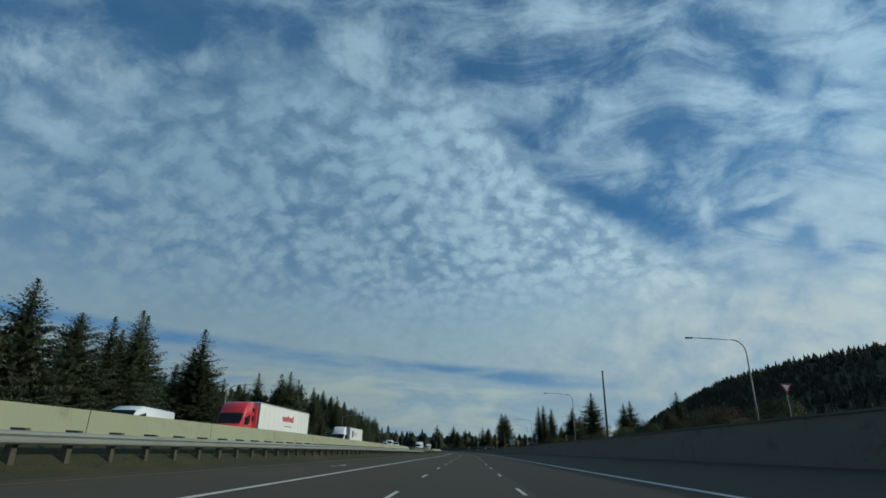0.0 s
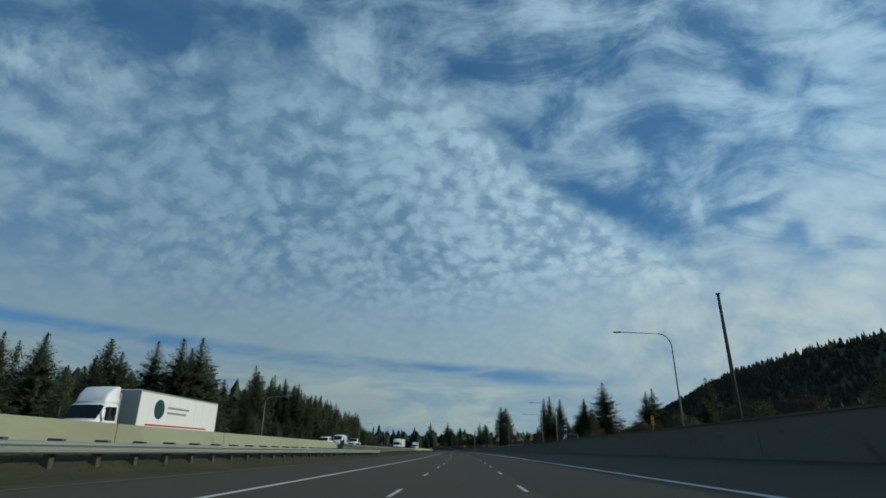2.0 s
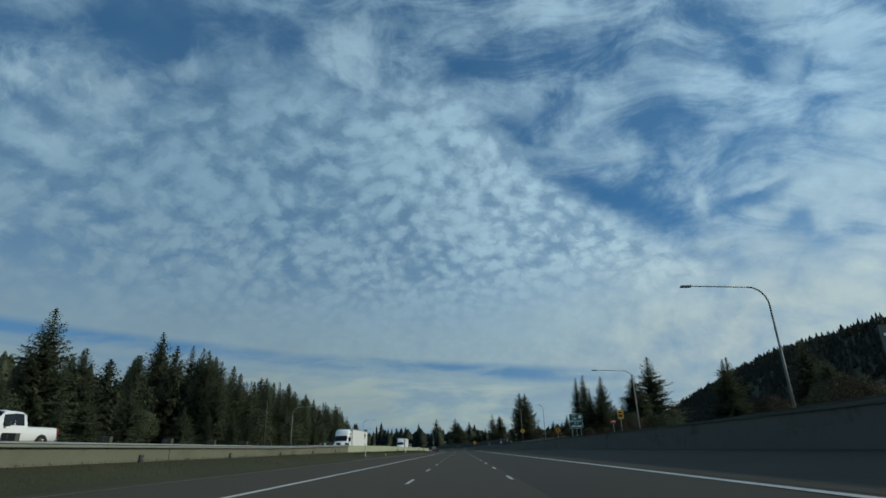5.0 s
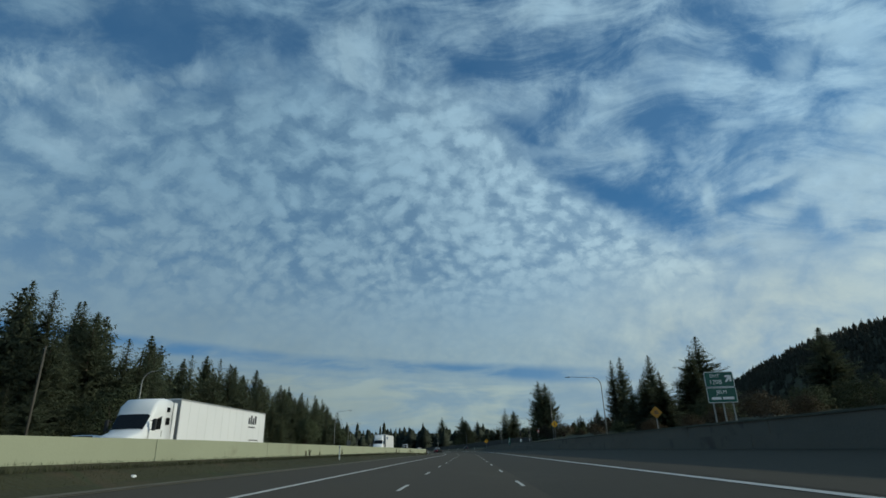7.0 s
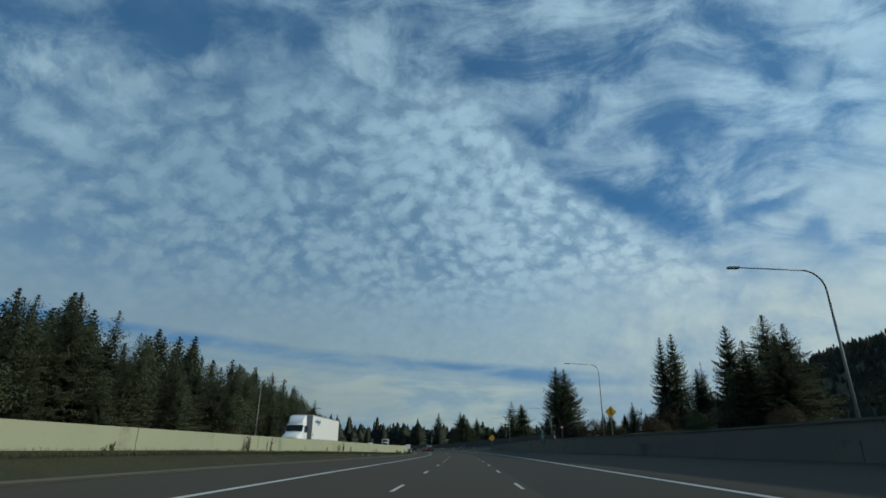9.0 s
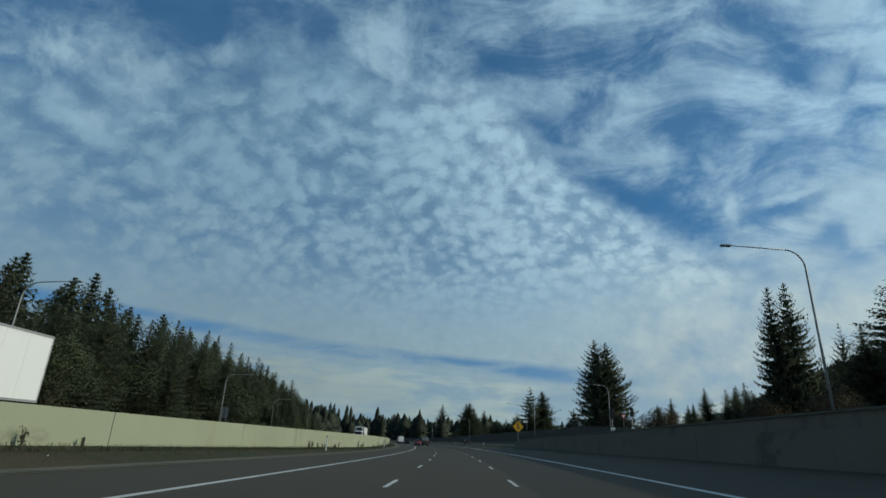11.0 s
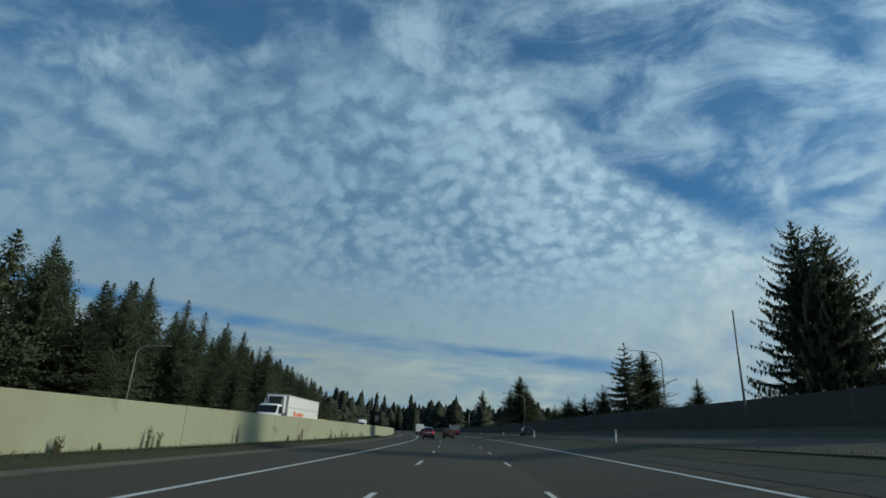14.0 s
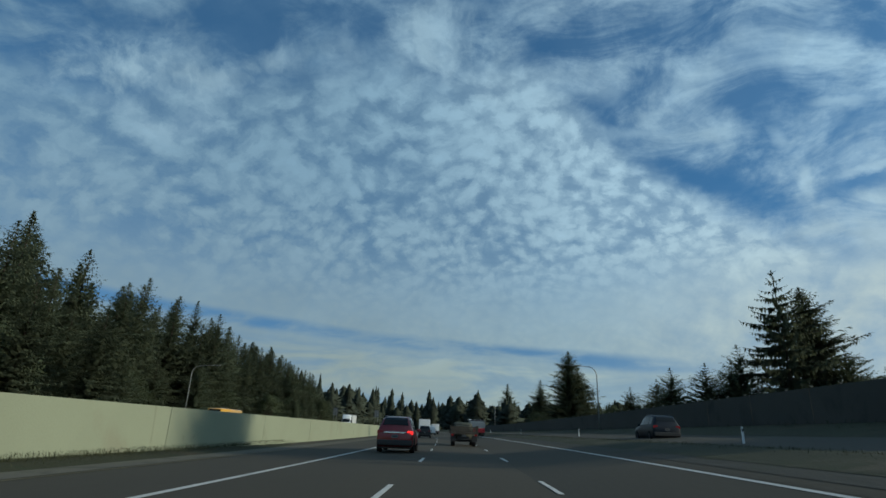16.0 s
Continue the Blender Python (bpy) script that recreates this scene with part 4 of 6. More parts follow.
for i in range(64):
    s = 296 + i * 9 + rng.uniform(-4, 4)
    l = rng.uniform(-95, -76)
    stand(WOOD[rng.randrange(4)], s, l, canopy(s, l) * rng.uniform(0.80, 1.02) - ground_z(s, l), wide=rng.uniform(0.9, 1.2))
for i in range(84):
    s = 30 + i * 9.5 + rng.uniform(-4, 4)
    l = -lerp(s, (40, 50), (300, 57), (900, 57)) + rng.uniform(-6, 6)
    k = rng.randrange(3)
    tall = rng.uniform(0.7, 1.25) * lerp(s, (40, 7), (330, 9.5), (420, 13), (560, 13.5), (900, 13))
    if i % 4:
        stand(WOOD_NEAR[k], s, l, tall, wide=rng.uniform(1.2, 1.7))
    else:
        stand(BROAD[k], s, l, tall * 0.8, (9, 13, 6)[k], wide=1.2)
for i in range(60):
    s = 60 + i * 12 + rng.uniform(-8, 8)
    l = rng.uniform(42, 60) if s < 470 else rng.uniform(44, 75)
    if i % 3:
        stand(BRUSH, s, l, rng.uniform(2.5, 6), 6, wide=1.4)
    else:
        stand(BROAD[2], s, l, rng.uniform(3.5, 7), 6, wide=1.3)


# far woods: joined simple trees, too many to count
def far_woods(name, places, label, boughs, tiers, material=None):
    """places: along, right, height, radius, round (0 fir, 1 broad crown)."""
    rng = random.Random(len(places))
    verts, faces, outs = [], [], []
    for s, l, hgt, rad, broad in places:
        p = along(s, l, ground_z(s, l) - 0.5)
        tone = rng.random() * 6
        sharp = rng.uniform(0.5, 0.9)
        for t in range(tiers):
            f = (t + rng.uniform(-0.3, 0.3)) / tiers
            f = max(0.0, f)
            if broad:
                r = rad * math.sin(math.pi * (0.24 + 0.70 * f)) * rng.uniform(0.8, 1.15)
            else:
                r = rad * max(0.0, 1 - f) ** sharp * (1 + 0.22 * math.sin(9 * f + tone)) + 0.2
            z0 = hgt * (0.05 + 0.93 * f)
            deep = hgt * (0.30 if broad else 0.20) * (17 / tiers) ** 0.7
            turn = rng.random() * 6.28
            for k in range(boughs):
                a = turn + 6.283 * (k + rng.uniform(-0.3, 0.3)) / boughs
                o = Vector((math.cos(a), math.sin(a), 0))
                side = Vector((-o.y, o.x, 0))
                rr = r * rng.uniform(0.6, 1.2)
                half = max(0.25, rr * rng.uniform(1.6, 3.4) / boughs)
                n = (o + Vector((0, 0, 0.45))).normalized()
                i = len(verts)
                verts.extend((p + Vector((0, 0, z0 + deep * 0.5)) + o * rr * 0.1, p + o * rr * 0.75 - side * half + Vector((0, 0, z0 - rng.uniform(0, 0.3) * deep)),
                              p + o * rr * 1.1 + Vector((0, 0, z0 + rng.uniform(-0.25, 0.15) * deep)), p + o * rr * 0.75 + side * half + Vector((0, 0, z0 - rng.uniform(0, 0.3) * deep))))
                outs.extend((n, n, n, n))
                faces.extend(((i, i + 1, i + 2), (i, i + 2, i + 3)))
        if not broad:
            i = len(verts)
            verts.extend((p + Vector((-0.25, 0, hgt * 0.93)), p + Vector((0.25, 0.1, hgt * 0.93)), p + Vector((0, 0, hgt * 1.02))))
            outs.extend((Vector((0, -0.8, 0.6)),) * 3)
            faces.append((i, i + 1, i + 2))
    ob = leafy(name, verts, faces, outs, material or M_FIR)
    return tagged(ob, label, "woods", kind="stuff")


rng = random.Random(77)
hill = []
for i in range(11000):
    s, l = rng.uniform(60, 1400), rng.uniform(170, 640)
    if hill_end(s, l) < 0.05:
        continue
    hill.append((s, l, rng.choice((rng.uniform(6, 10), rng.uniform(8, 13))), rng.uniform(1.7, 3.0), rng.random() < 0.35))
far_woods("hill_woods", hill, "dark conifer woods covering a distant hill", 4, 5, M_HILL)
back = []
for i in range(560):
    s, l = rng.uniform(320, 1100), -rng.uniform(128, 210)
    back.append((s, l, rng.uniform(16, 32) * lerp(s, (40, 0.7), (330, 0.9), (450, 1.1), (1000, 1.1)), rng.uniform(5.5, 9.0), rng.random() < 0.3))
far_woods("left_woods", back, "dense dark conifer woods behind the roadside trees", 7, 12)
ahead = []
for i in range(900):
    s = rng.uniform(820, 1500)
    l = rng.uniform(-320, 360)
    if -38 < l < lerp(s, (820, 48), (950, 32), (1100, 18)) and s < 1150:
        continue
    broad = rng.random() < 0.62
    tall = rng.uniform(17, 27) if broad else rng.choice((rng.uniform(17, 28), rng.uniform(17, 28), rng.uniform(26, 40)))
    ahead.append((s, l, tall * lerp(s, (820, 0.75), (1100, 1.05), (1500, 1.3)) * lerp(l, (-150, 1.15), (-80, 1.3), (20, 1.3), (80, 0.78)), rng.uniform(6.0, 10.0), broad))
far_woods("distant_woods", ahead, "dark mixed woods on the horizon", 13, 24, M_FARWOOD)

# ---------------- guard rails, lamps, signs ----------------
def guard_rail(name, s0, s1, l, z, label, post_gap=1.9, block=True, posts=True, facing=1, slim=1.0):
    """A W-beam on timber posts with offset blocks."""
    root = empty(name, at(s0, l, z(s0)))
    tagged(root, label, "guard rail")
    inv = root.matrix_world.inverted()
    wave = [(0.0, 0.31), (0.07, 0.27), (0.08, 0.22), (0.01, 0.165), (0.01, 0.145), (0.08, 0.09), (0.07, 0.04), (0.0, 0.0)]
    verts, faces, n = [], [], len(wave)
    ss = np.arange(s0, s1 + 0.1, 3.0)
    for s in ss:
        verts += [inv @ along(s, l + facing * o, z(s) + 0.42 + u * slim) for o, u in wave]
    for i in range(len(ss) - 1):
        for k in range(n - 1):
            a = i * n + k
            faces.append((a, a + 1, a + n + 1, a + n))
    beam = geom("beam", verts, faces, M_STEEL, root)
    mod = beam.modifiers.new("thickness", "SOLIDIFY")
    mod.thickness = 0.012
    if not posts:
        return root
    post = None
    s = s0
    while s < s1:
        m = inv @ at(s, l - facing * 0.32, z(s))
        if post is None:
            post = part("post", box(-0.09, 0.09, -0.09, 0.09, -0.4, 0.80, 0.01), M_POST, root)
            post.matrix_local = m
            blk = part("offset_block", box(0.0, facing * 0.3, -0.08, 0.08, 0.40, 0.79, 0.01), M_POST, post) if block else None
        else:
            p2 = post.copy()
            scene.collection.objects.link(p2)
            p2.parent, p2.matrix_local = root, m
            if block:
                b2 = blk.copy()
                scene.collection.objects.link(b2)
                b2.parent = p2
        s += post_gap
    return root


guard_rail("guard_rail", -40, 132, -10.5, lambda s: road_z(s, -10.5) + lerp(s, (-40, 0.35), (60, 0.25), (132, 0.0)), "weathered steel guard rail on timber posts before the barrier")
guard_rail("guard_rail", 116, 214, -11.72, lambda s: left_top(s) - 0.50, "pale steel guard rail on top of the median wall", 4.0, slim=0.55)
guard_rail("guard_rail", 60, 330, 19.2, lambda s: ramp_z(s) + 0.15, "steel guard rail on the far side of the slip road", 3.8, facing=-1)


for k in range(12):
    s = 118 + 8.0 * k
    r = empty("rail_bracket", at(s, -11.79, left_top(s) - 0.42))
    tagged(r, "dark bracket under the rail on the median wall", "bracket", "rail brackets")
    part("plate", box(0, 0.05, -0.12, 0.12, -0.14, 0.12, 0.01), M_TRIM, r)
    part("bolt", tube([(0.05, 0, 0), (0.08, 0, 0)], 0.02, 6), M_STEEL, r)


def street_lamp(s, l, top, base, arm=4.6, reach=-1, label="tall grey street lamp with a curved arm"):
    """A tapered pole that bends over into an arm with a flat head."""
    root = empty("street_lamp", at(s, l, base))
    tagged(root, label, "street lamp", "highway lamps")
    h = top - base
    part("base_plate", box(-0.22, 0.22, -0.22, 0.22, -0.3, 0.06, 0.02), M_CONC_D, root)
    pts, rad = [(0, 0, 0), (0, 0, h * 0.5), (0, 0, h - 1.5)], [0.105, 0.085, 0.068]
    for k in range(1, 7):
        a = math.pi / 2 * k / 6
        pts.append((reach * 1.3 * (1 - math.cos(a)), 0, h - 1.5 + 1.35 * math.sin(a)))
        rad.append(0.068 - 0.003 * k)
    part("pole", tube(pts, rad, 8), M_POLE, root, smooth=True)
    part("arm", tube([(reach * 1.28, 0, h - 0.15), (reach * (arm * 0.6), 0, h - 0.06), (reach * arm, 0, h + 0.04)], [0.048, 0.042, 0.034], 6), M_POLE, root, smooth=True)
    part("lamp_head", box(reach * arm + (-0.75 if reach < 0 else 0), reach * arm + (0 if reach < 0 else 0.75), -0.17, 0.17, h - 0.03, h + 0.10, 0.03), M_POLE, root, "flat grey lamp head")
    return root


for s, l, top in ((57, 28.6, 12.6), (119, 21.8, 13.0), (191, 21.8, 11.6), (237, 26, 11.8), (310, 23, 12.3), (375, 25, 15.8), (436, 29, 12.3), (503, 28.5, 13.0), (571, 22.2, 11.2)):
    street_lamp(s, l, top, ground_z(s, l), 5.2)
for s, l, top in ((72.7, -32.5, 9.1), (165, -37, 10.6), (276, -37, 10.7), (382, -38, 13.0), (447, -43, 12.2), (511, -47.5, 11.6), (590, -46, 10.9)):
    street_lamp(s, l, top, ground_z(s, l), 4.2, 1)


def utility_pole(s, l, top, label, r=0.17, mat=M_POST, name="utility_pole"):
    root = empty(name, at(s, l, ground_z(s, l)))
    tagged(root, label, "pole")
    h = top - ground_z(s, l)
    part("pole", tube([(0, 0, -0.4), (0, 0, h * 0.5), (0, 0, h)], [r, r * 0.85, r * 0.65], 8), mat, root, smooth=True)
    return root


p = utility_pole(123, 29.5, 18.3, "tall plain weathered utility pole", 0.24)
part("cap", box(-0.2, 0.2, -0.2, 0.2, 18.3 - ground_z(123, 29.5) - 0.05, 18.3 - ground_z(123, 29.5) + 0.12, 0.03), M_TRIM, p)
utility_pole(476, 24.2, 12.6, "slim grey pole before the sound wall", 0.11, M_POLE)
utility_pole(735, 30, 12.0, "slim pale pole near the sound wall", 0.14, M_POLE)
utility_pole(262, -38, 11.0, "plain timber pole before the trees", 0.13)

M_GREEN = paint("sign_green", (0.004, 0.088, 0.062), 0.5, vary=0.10, scale=1.0)
M_YSIGN = paint("sign_yellow", (0.74, 0.37, 0.004), 0.5, vary=0.08, scale=1.0)
M_AMBER = paint("sign_amber", (0.42, 0.19, 0.010), 0.55, vary=0.12, scale=1.0)
M_BSIGN = paint("sign_blue", (0.008, 0.045, 0.055), 0.5, vary=0.1, scale=1.0)
M_RSIGN = paint("sign_red", (0.42, 0.02, 0.02), 0.45, vary=0.08)
M_BLUEPRINT = paint("blue_print", (0.05, 0.13, 0.30), 0.5, vary=0.08)
M_ORANGE = paint("sign_orange", (0.62, 0.13, 0.02), 0.5, vary=0.08)
M_WSIGN = paint("sign_white", (0.72, 0.73, 0.72), 0.5, vary=0.06)
M_PLATE = paint("dull_sign_back", (0.11, 0.12, 0.13), 0.6, 0.3, vary=0.15)
M_BACK = paint("sign_back", (0.33, 0.34, 0.34), 0.5, 0.4, vary=0.1)


def lettering(text, size, material, parent, x, z, y=-0.032, name="lettering"):
    cu = bpy.data.curves.new(name, "FONT")
    cu.body, cu.size, cu.extrude, cu.align_x, cu.align_y = text, size, 0.004, "CENTER", "CENTER"
    tmp = bpy.data.objects.new(name, cu)
    scene.collection.objects.link(tmp)
    me = bpy.data.meshes.new_from_object(tmp.evaluated_get(bpy.context.evaluated_depsgraph_get()))
    bpy.data.objects.remove(tmp)
    me.materials.append(material)
    ob = new(name, me)
    ob.parent = parent
    ob.matrix_local = pose(x, y, z, 90, 0, 0)
    return ob


def rounded_plate(w, h, x=0.0, z=0.0, y0=-0.02, y1=0.02, r=0.12):
    """A flat sheet with rounded corners, facing -y, its middle at (x, z)."""
    bm = bmesh.new()
    pts = []
    for cx_, cz_, a0 in ((w / 2 - r, h / 2 - r, 0), (-w / 2 + r, h / 2 - r, 90), (-w / 2 + r, -h / 2 + r, 180), (w / 2 - r, -h / 2 + r, 270)):
        for k in range(5):
            a = radians(a0 + 22.5 * k)
            pts.append((x + cx_ + r * math.cos(a), z + cz_ + r * math.sin(a)))
    f = [bm.verts.new((px, y0, pz)) for px, pz in pts]
    b = [bm.verts.new((px, y1, pz)) for px, pz in pts]
    n = len(pts)
    bm.faces.new(f)
    bm.faces.new(b[::-1])
    for k in range(n):
        bm.faces.new((f[(k + 1) % n], f[k], b[k], b[(k + 1) % n]))
    bmesh.ops.recalc_face_normals(bm, faces=bm.faces)
    return bm


def sign_root(name, s, l, label, category="road sign", base=None, turn=0.0):
    root = empty(name, at(s, l, ground_z(s, l) if base is None else base, turn))
    return tagged(root, label, category)


def sign_post(root, x, top, r=0.05, bottom=-0.3):
    part("post", box(x - r, x + r, 0.03, 0.03 + 2 * r, bottom, top, 0.008), M_POLE, root)


# green exit sign of two panels
gz0 = ground_z(264.8, 22.5)
r = sign_root("exit_sign", 264.8, 22.5, "green exit sign of two panels on three posts", turn=0)
for x in (-0.85, 0.0, 0.85):
    sign_post(r, x, 6.6 - gz0, 0.055)
for zc, hh in ((6.40 - gz0, 1.33), (5.04 - gz0, 1.29)):
    edge = part("border", rounded_plate(2.54, hh, 0, zc, -0.024, -0.004), M_WSIGN, r, "white sign border")
    part("panel", rounded_plate(2.44, hh - 0.10, 0, zc, -0.030, -0.020, 0.09), M_GREEN, edge, "green sign panel")
lettering("EXIT", 0.42, M_WSIGN, r, -0.36, 6.70 - gz0)
lettering("120B", 0.54, M_WSIGN, r, -0.36, 6.16 - gz0)
lettering("JBLM", 0.44, M_WSIGN, r, 0.0, 5.30 - gz0)
bm = bmesh.new()
v = [bm.verts.new((0.86 * px + 0.78, -0.034, 0.86 * pz + 6.46 - gz0)) for px, pz in ((-0.34, -0.28), (-0.22, -0.40), (0.12, -0.06), (0.12, -0.30), (0.34, -0.30), (0.34, 0.34), (-0.30, 0.34), (-0.30, 0.12), (-0.06, 0.12))]
bm.faces.new(v)
part("arrow", bm, M_WSIGN, r, "white slanting arrow")
for x0, x1 in ((-0.95, -0.12), (0.02, 0.98)):
    part("text_bar", box(x0, x1, -0.038, -0.031, 4.66 - gz0, 4.88 - gz0), M_WSIGN, r, "white bar of unreadable lettering")


def diamond_sign(s, l, zc, half, label, symbol="", base=None, material=None):
    g0 = ground_z(s, l) if base is None else base
    r = sign_root("warning_sign", s, l, label, base=g0)
    sign_post(r, 0, zc - g0 + half * 0.6, 0.045)
    bm = rounded_plate(half * 1.414, half * 1.414, 0, 0, -0.02, 0.0, 0.09)
    bmesh.ops.rotate(bm, verts=bm.verts, matrix=Matrix.Rotation(radians(45), 3, "Y"))
    bmesh.ops.translate(bm, verts=bm.verts, vec=(0, 0, zc - g0))
    part("plate", bm, material or M_YSIGN, r, "yellow diamond plate")
    k = half / 0.85
    if symbol == "merge":
        bm = bmesh.new()
        for poly in (((-0.09, -0.42), (0.04, -0.42), (0.04, 0.22), (0.15, 0.18), (-0.03, 0.50), (-0.20, 0.18), (-0.09, 0.22)), ((0.04, -0.12), (0.20, -0.36), (0.29, -0.28), (0.13, -0.04), (0.04, 0.02))):
            bm.faces.new([bm.verts.new((px * k, -0.026, pz * k + zc - g0)) for px, pz in poly])
        part("symbol", bm, M_INK, r, "black merging arrow")
    elif symbol == "bars":
        for dz, w in ((0.16, 0.5), (-0.10, 0.62)):
            part("text_bar", box(-w * k / 2, w * k / 2, -0.03, -0.022, zc - g0 + dz * k - 0.07 * k, zc - g0 + dz * k + 0.07 * k), M_INK, r)
    return r


diamond_sign(416.5, 9.55, 3.75, 0.76, "yellow diamond merge sign on a steel post", "merge", base=1.0)
diamond_sign(366.2, 23.9, 6.9, 0.92, "yellow diamond merge sign facing the slip road", "merge")
diamond_sign(279, 21.2, 4.5, 0.68, "orange-yellow diamond warning sign beside the slip road", "bars", material=M_AMBER)


def panel_sign(name, s, l, z0, z1, w, material, label, bars=(), base=None, text=None, turn=0.0, ink=None):
    g0 = ground_z(s, l) if base is None else base
    r = sign_root(name, s, l, label, base=g0, turn=turn)
    for x in ((-w * 0.3, w * 0.3) if w > 1.2 else (0,)):
        sign_post(r, x, z1 - g0 - 0.1, 0.045)
    part("plate", rounded_plate(w, z1 - z0, 0, (z0 + z1) / 2 - g0, -0.02, 0.0, min(0.08, w * 0.2)), material, r)
    for bw, zc, bh in bars:
        part("text_bar", box(-bw / 2, bw / 2, -0.03, -0.022, zc - g0 - bh / 2, zc - g0 + bh / 2), ink or M_WSIGN, r)
    if text:
        for i, ch in enumerate(text):
            lettering(ch, 0.55, M_WSIGN, r, 0, z1 - g0 - 0.36 - 0.52 * i, -0.026)
    return r


panel_sign("mile_marker", 346.9, 9.75, 1.85, 3.5, 0.42, M_GREEN, "narrow green mile marker with white digits", base=1.0, text="121")
panel_sign("service_sign", 181.5, 21.9, 4.4, 6.6, 1.1, M_BSIGN, "dark blue-green roadside sign on posts", ((0.7, 6.1, 0.14), (0.55, 5.4, 0.25)))
panel_sign("wrong_way_sign", 236, 22.0, 4.1, 4.6, 0.72, M_RSIGN, "red sign with a white bar", ((0.5, 4.35, 0.12),))
panel_sign("speed_sign", 230.5, 21.6, 4.45, 5.6, 0.82, M_YSIGN, "yellow advisory panel with dark unreadable print", ((0.5, 5.28, 0.22), (0.56, 4.85, 0.34)), ink=M_INK)
for s, l, z in ((126.5, 21.3, 4.4),):
    r = panel_sign("object_marker", s, l, z - 0.5, z + 0.5, 0.32, M_YSIGN, "yellow marker with dark slanting stripes")
    g0 = ground_z(s, l)
    for k in range(3):
        bm = bmesh.new()
        zc = z - g0 - 0.33 + 0.33 * k
        bm.faces.new([bm.verts.new(q) for q in ((-0.15, -0.026, zc - 0.13), (0.15, -0.026, zc + 0.03), (0.15, -0.026, zc + 0.15), (-0.15, -0.026, zc - 0.01))])
        part("stripe", bm, M_INK, r)
for s, l in ((449, -43), (700, -20), (690, -34)):
    lo, hi = (3.9, 6.0) if s < 600 else (5.0, 7.4)
    r = panel_sign("sign_back", s, l, lo, hi, 1.6, M_PLATE, "dull grey sign back with two pale upright ribs")
    for x in (-0.32, 0.32):
        part("rib", box(x - 0.05, x + 0.05, -0.075, -0.022, lo - ground_z(s, l) + 0.05, hi - ground_z(s, l) - 0.1, 0.008), M_STEEL, r, "pale steel rib")


def yield_sign(s, l, z):
    g0 = ground_z(s, l)
    r = sign_root("yield_sign", s, l, "red and white triangular yield sign on a post")
    sign_post(r, 0, z - g0 + 0.3, 0.04)
    for nm, k, y, m in (("plate", 0.85, -0.012, M_RSIGN), ("face", 0.48, -0.02, M_WSIGN)):
        bm = bmesh.new()
        a = [bm.verts.new((px * k, y, pz * k + z - g0 + 0.12 * (0.85 - k))) for px, pz in ((-0.62, 0.5), (0.0, -0.58), (0.62, 0.5))]
        b = [bm.verts.new((q.co.x, y + 0.012, q.co.z)) for q in a]
        bm.faces.new(a)
        bm.faces.new(b[::-1])
        for i in range(3):
            bm.faces.new((a[i], a[(i + 1) % 3], b[(i + 1) % 3], b[i]))
        part(nm, bm, m, r)


yield_sign(441.6, 33.5, 7.2)
yield_sign(50, 28, 6.8)


def marker_post(s, l, z, h=1.05, label="slim white reflector post at the road edge"):
    r = empty("marker_post", at(s, l, z))
    tagged(r, label, "marker post", "reflector posts")
    part("post", box(-0.05, 0.05, -0.02, 0.02, -0.2, h, 0.01), M_WSIGN, r)
    part("reflector", box(-0.035, 0.035, -0.03, -0.021, h - 0.22, h - 0.08), M_INK, r, "small dark reflector")
    return r


for s, l in ((466, 10.2), (498, 10.0), (515, 12.9), (545, 12.6), (580, 12.2), (620, 12.0)):
    marker_post(s, l, (road_z(s, 7.5) + ramp_z(s)) / 2 + 0.1 if l < 11 else ramp_z(s), 0.85)
for s in (216.3, 262, 384.3, 438.8):
    marker_post(s, -10.7, road_z(s, -10.7) + 0.25, 1.1)


def ramp_signal(s, l, top, head, w, sign_z, sign_w, sign_h):
    """A dark signal head with hooded lamps on a pole, and a small white plate below it."""
    g0 = ground_z(s, l)
    r = sign_root("traffic_signal", s, l, "dark hooded ramp signal on a pole with a small white plate", "traffic signal")
    r["group"] = "ramp signals"
    part("base", box(-0.2, 0.2, -0.1, 0.3, -0.3, 0.25, 0.03), M_BACK, r)
    part("pole", tube([(0, 0.10, 0.0), (0, 0.10, top - g0 - 0.1)], [0.06, 0.05], 10), M_POLE, r, smooth=True)
    case = part("signal_head", box(-w / 2, w / 2, -0.10, 0.06, top - head - g0, top - g0, 0.03), M_TRIM, r, "black signal head")
    n = 3
    for k in range(n):
        zc = top - g0 - head * (k + 0.5) / n
        rad = min(0.15, head / n * 0.36)
        part("lens", tube([(0, -0.104, zc), (0, -0.115, zc)], rad, 14), M_INK, case, "unlit dark lens")
        bm = bmesh.new()
        arc = [(math.cos(a) * rad * 1.12, math.sin(a) * rad * 1.12) for a in (radians(-20 + 220 * q / 10) for q in range(11))]
        ring = [[bm.verts.new((ax, y, zc + az)) for ax, az in arc] for y in (-0.10, -0.34)]
        for q in range(10):
            bm.faces.new((ring[0][q], ring[0][q + 1], ring[1][q + 1], ring[1][q]))
        hood = part("hood", bm, M_TRIM, case)
        hood.modifiers.new("thickness", "SOLIDIFY").thickness = 0.008
    plate = part("plate", rounded_plate(sign_w, sign_h, 0, sign_z - g0, -0.02, 0.0, 0.04), M_WSIGN, r, "small white plate")
    for dz in (0.16, -0.02, -0.2):
        part("text_bar", box(-sign_w * 0.32, sign_w * 0.32, -0.03, -0.022, sign_z - g0 + dz * sign_h - 0.03, sign_z - g0 + dz * sign_h + 0.03), M_INK, plate)
    return r


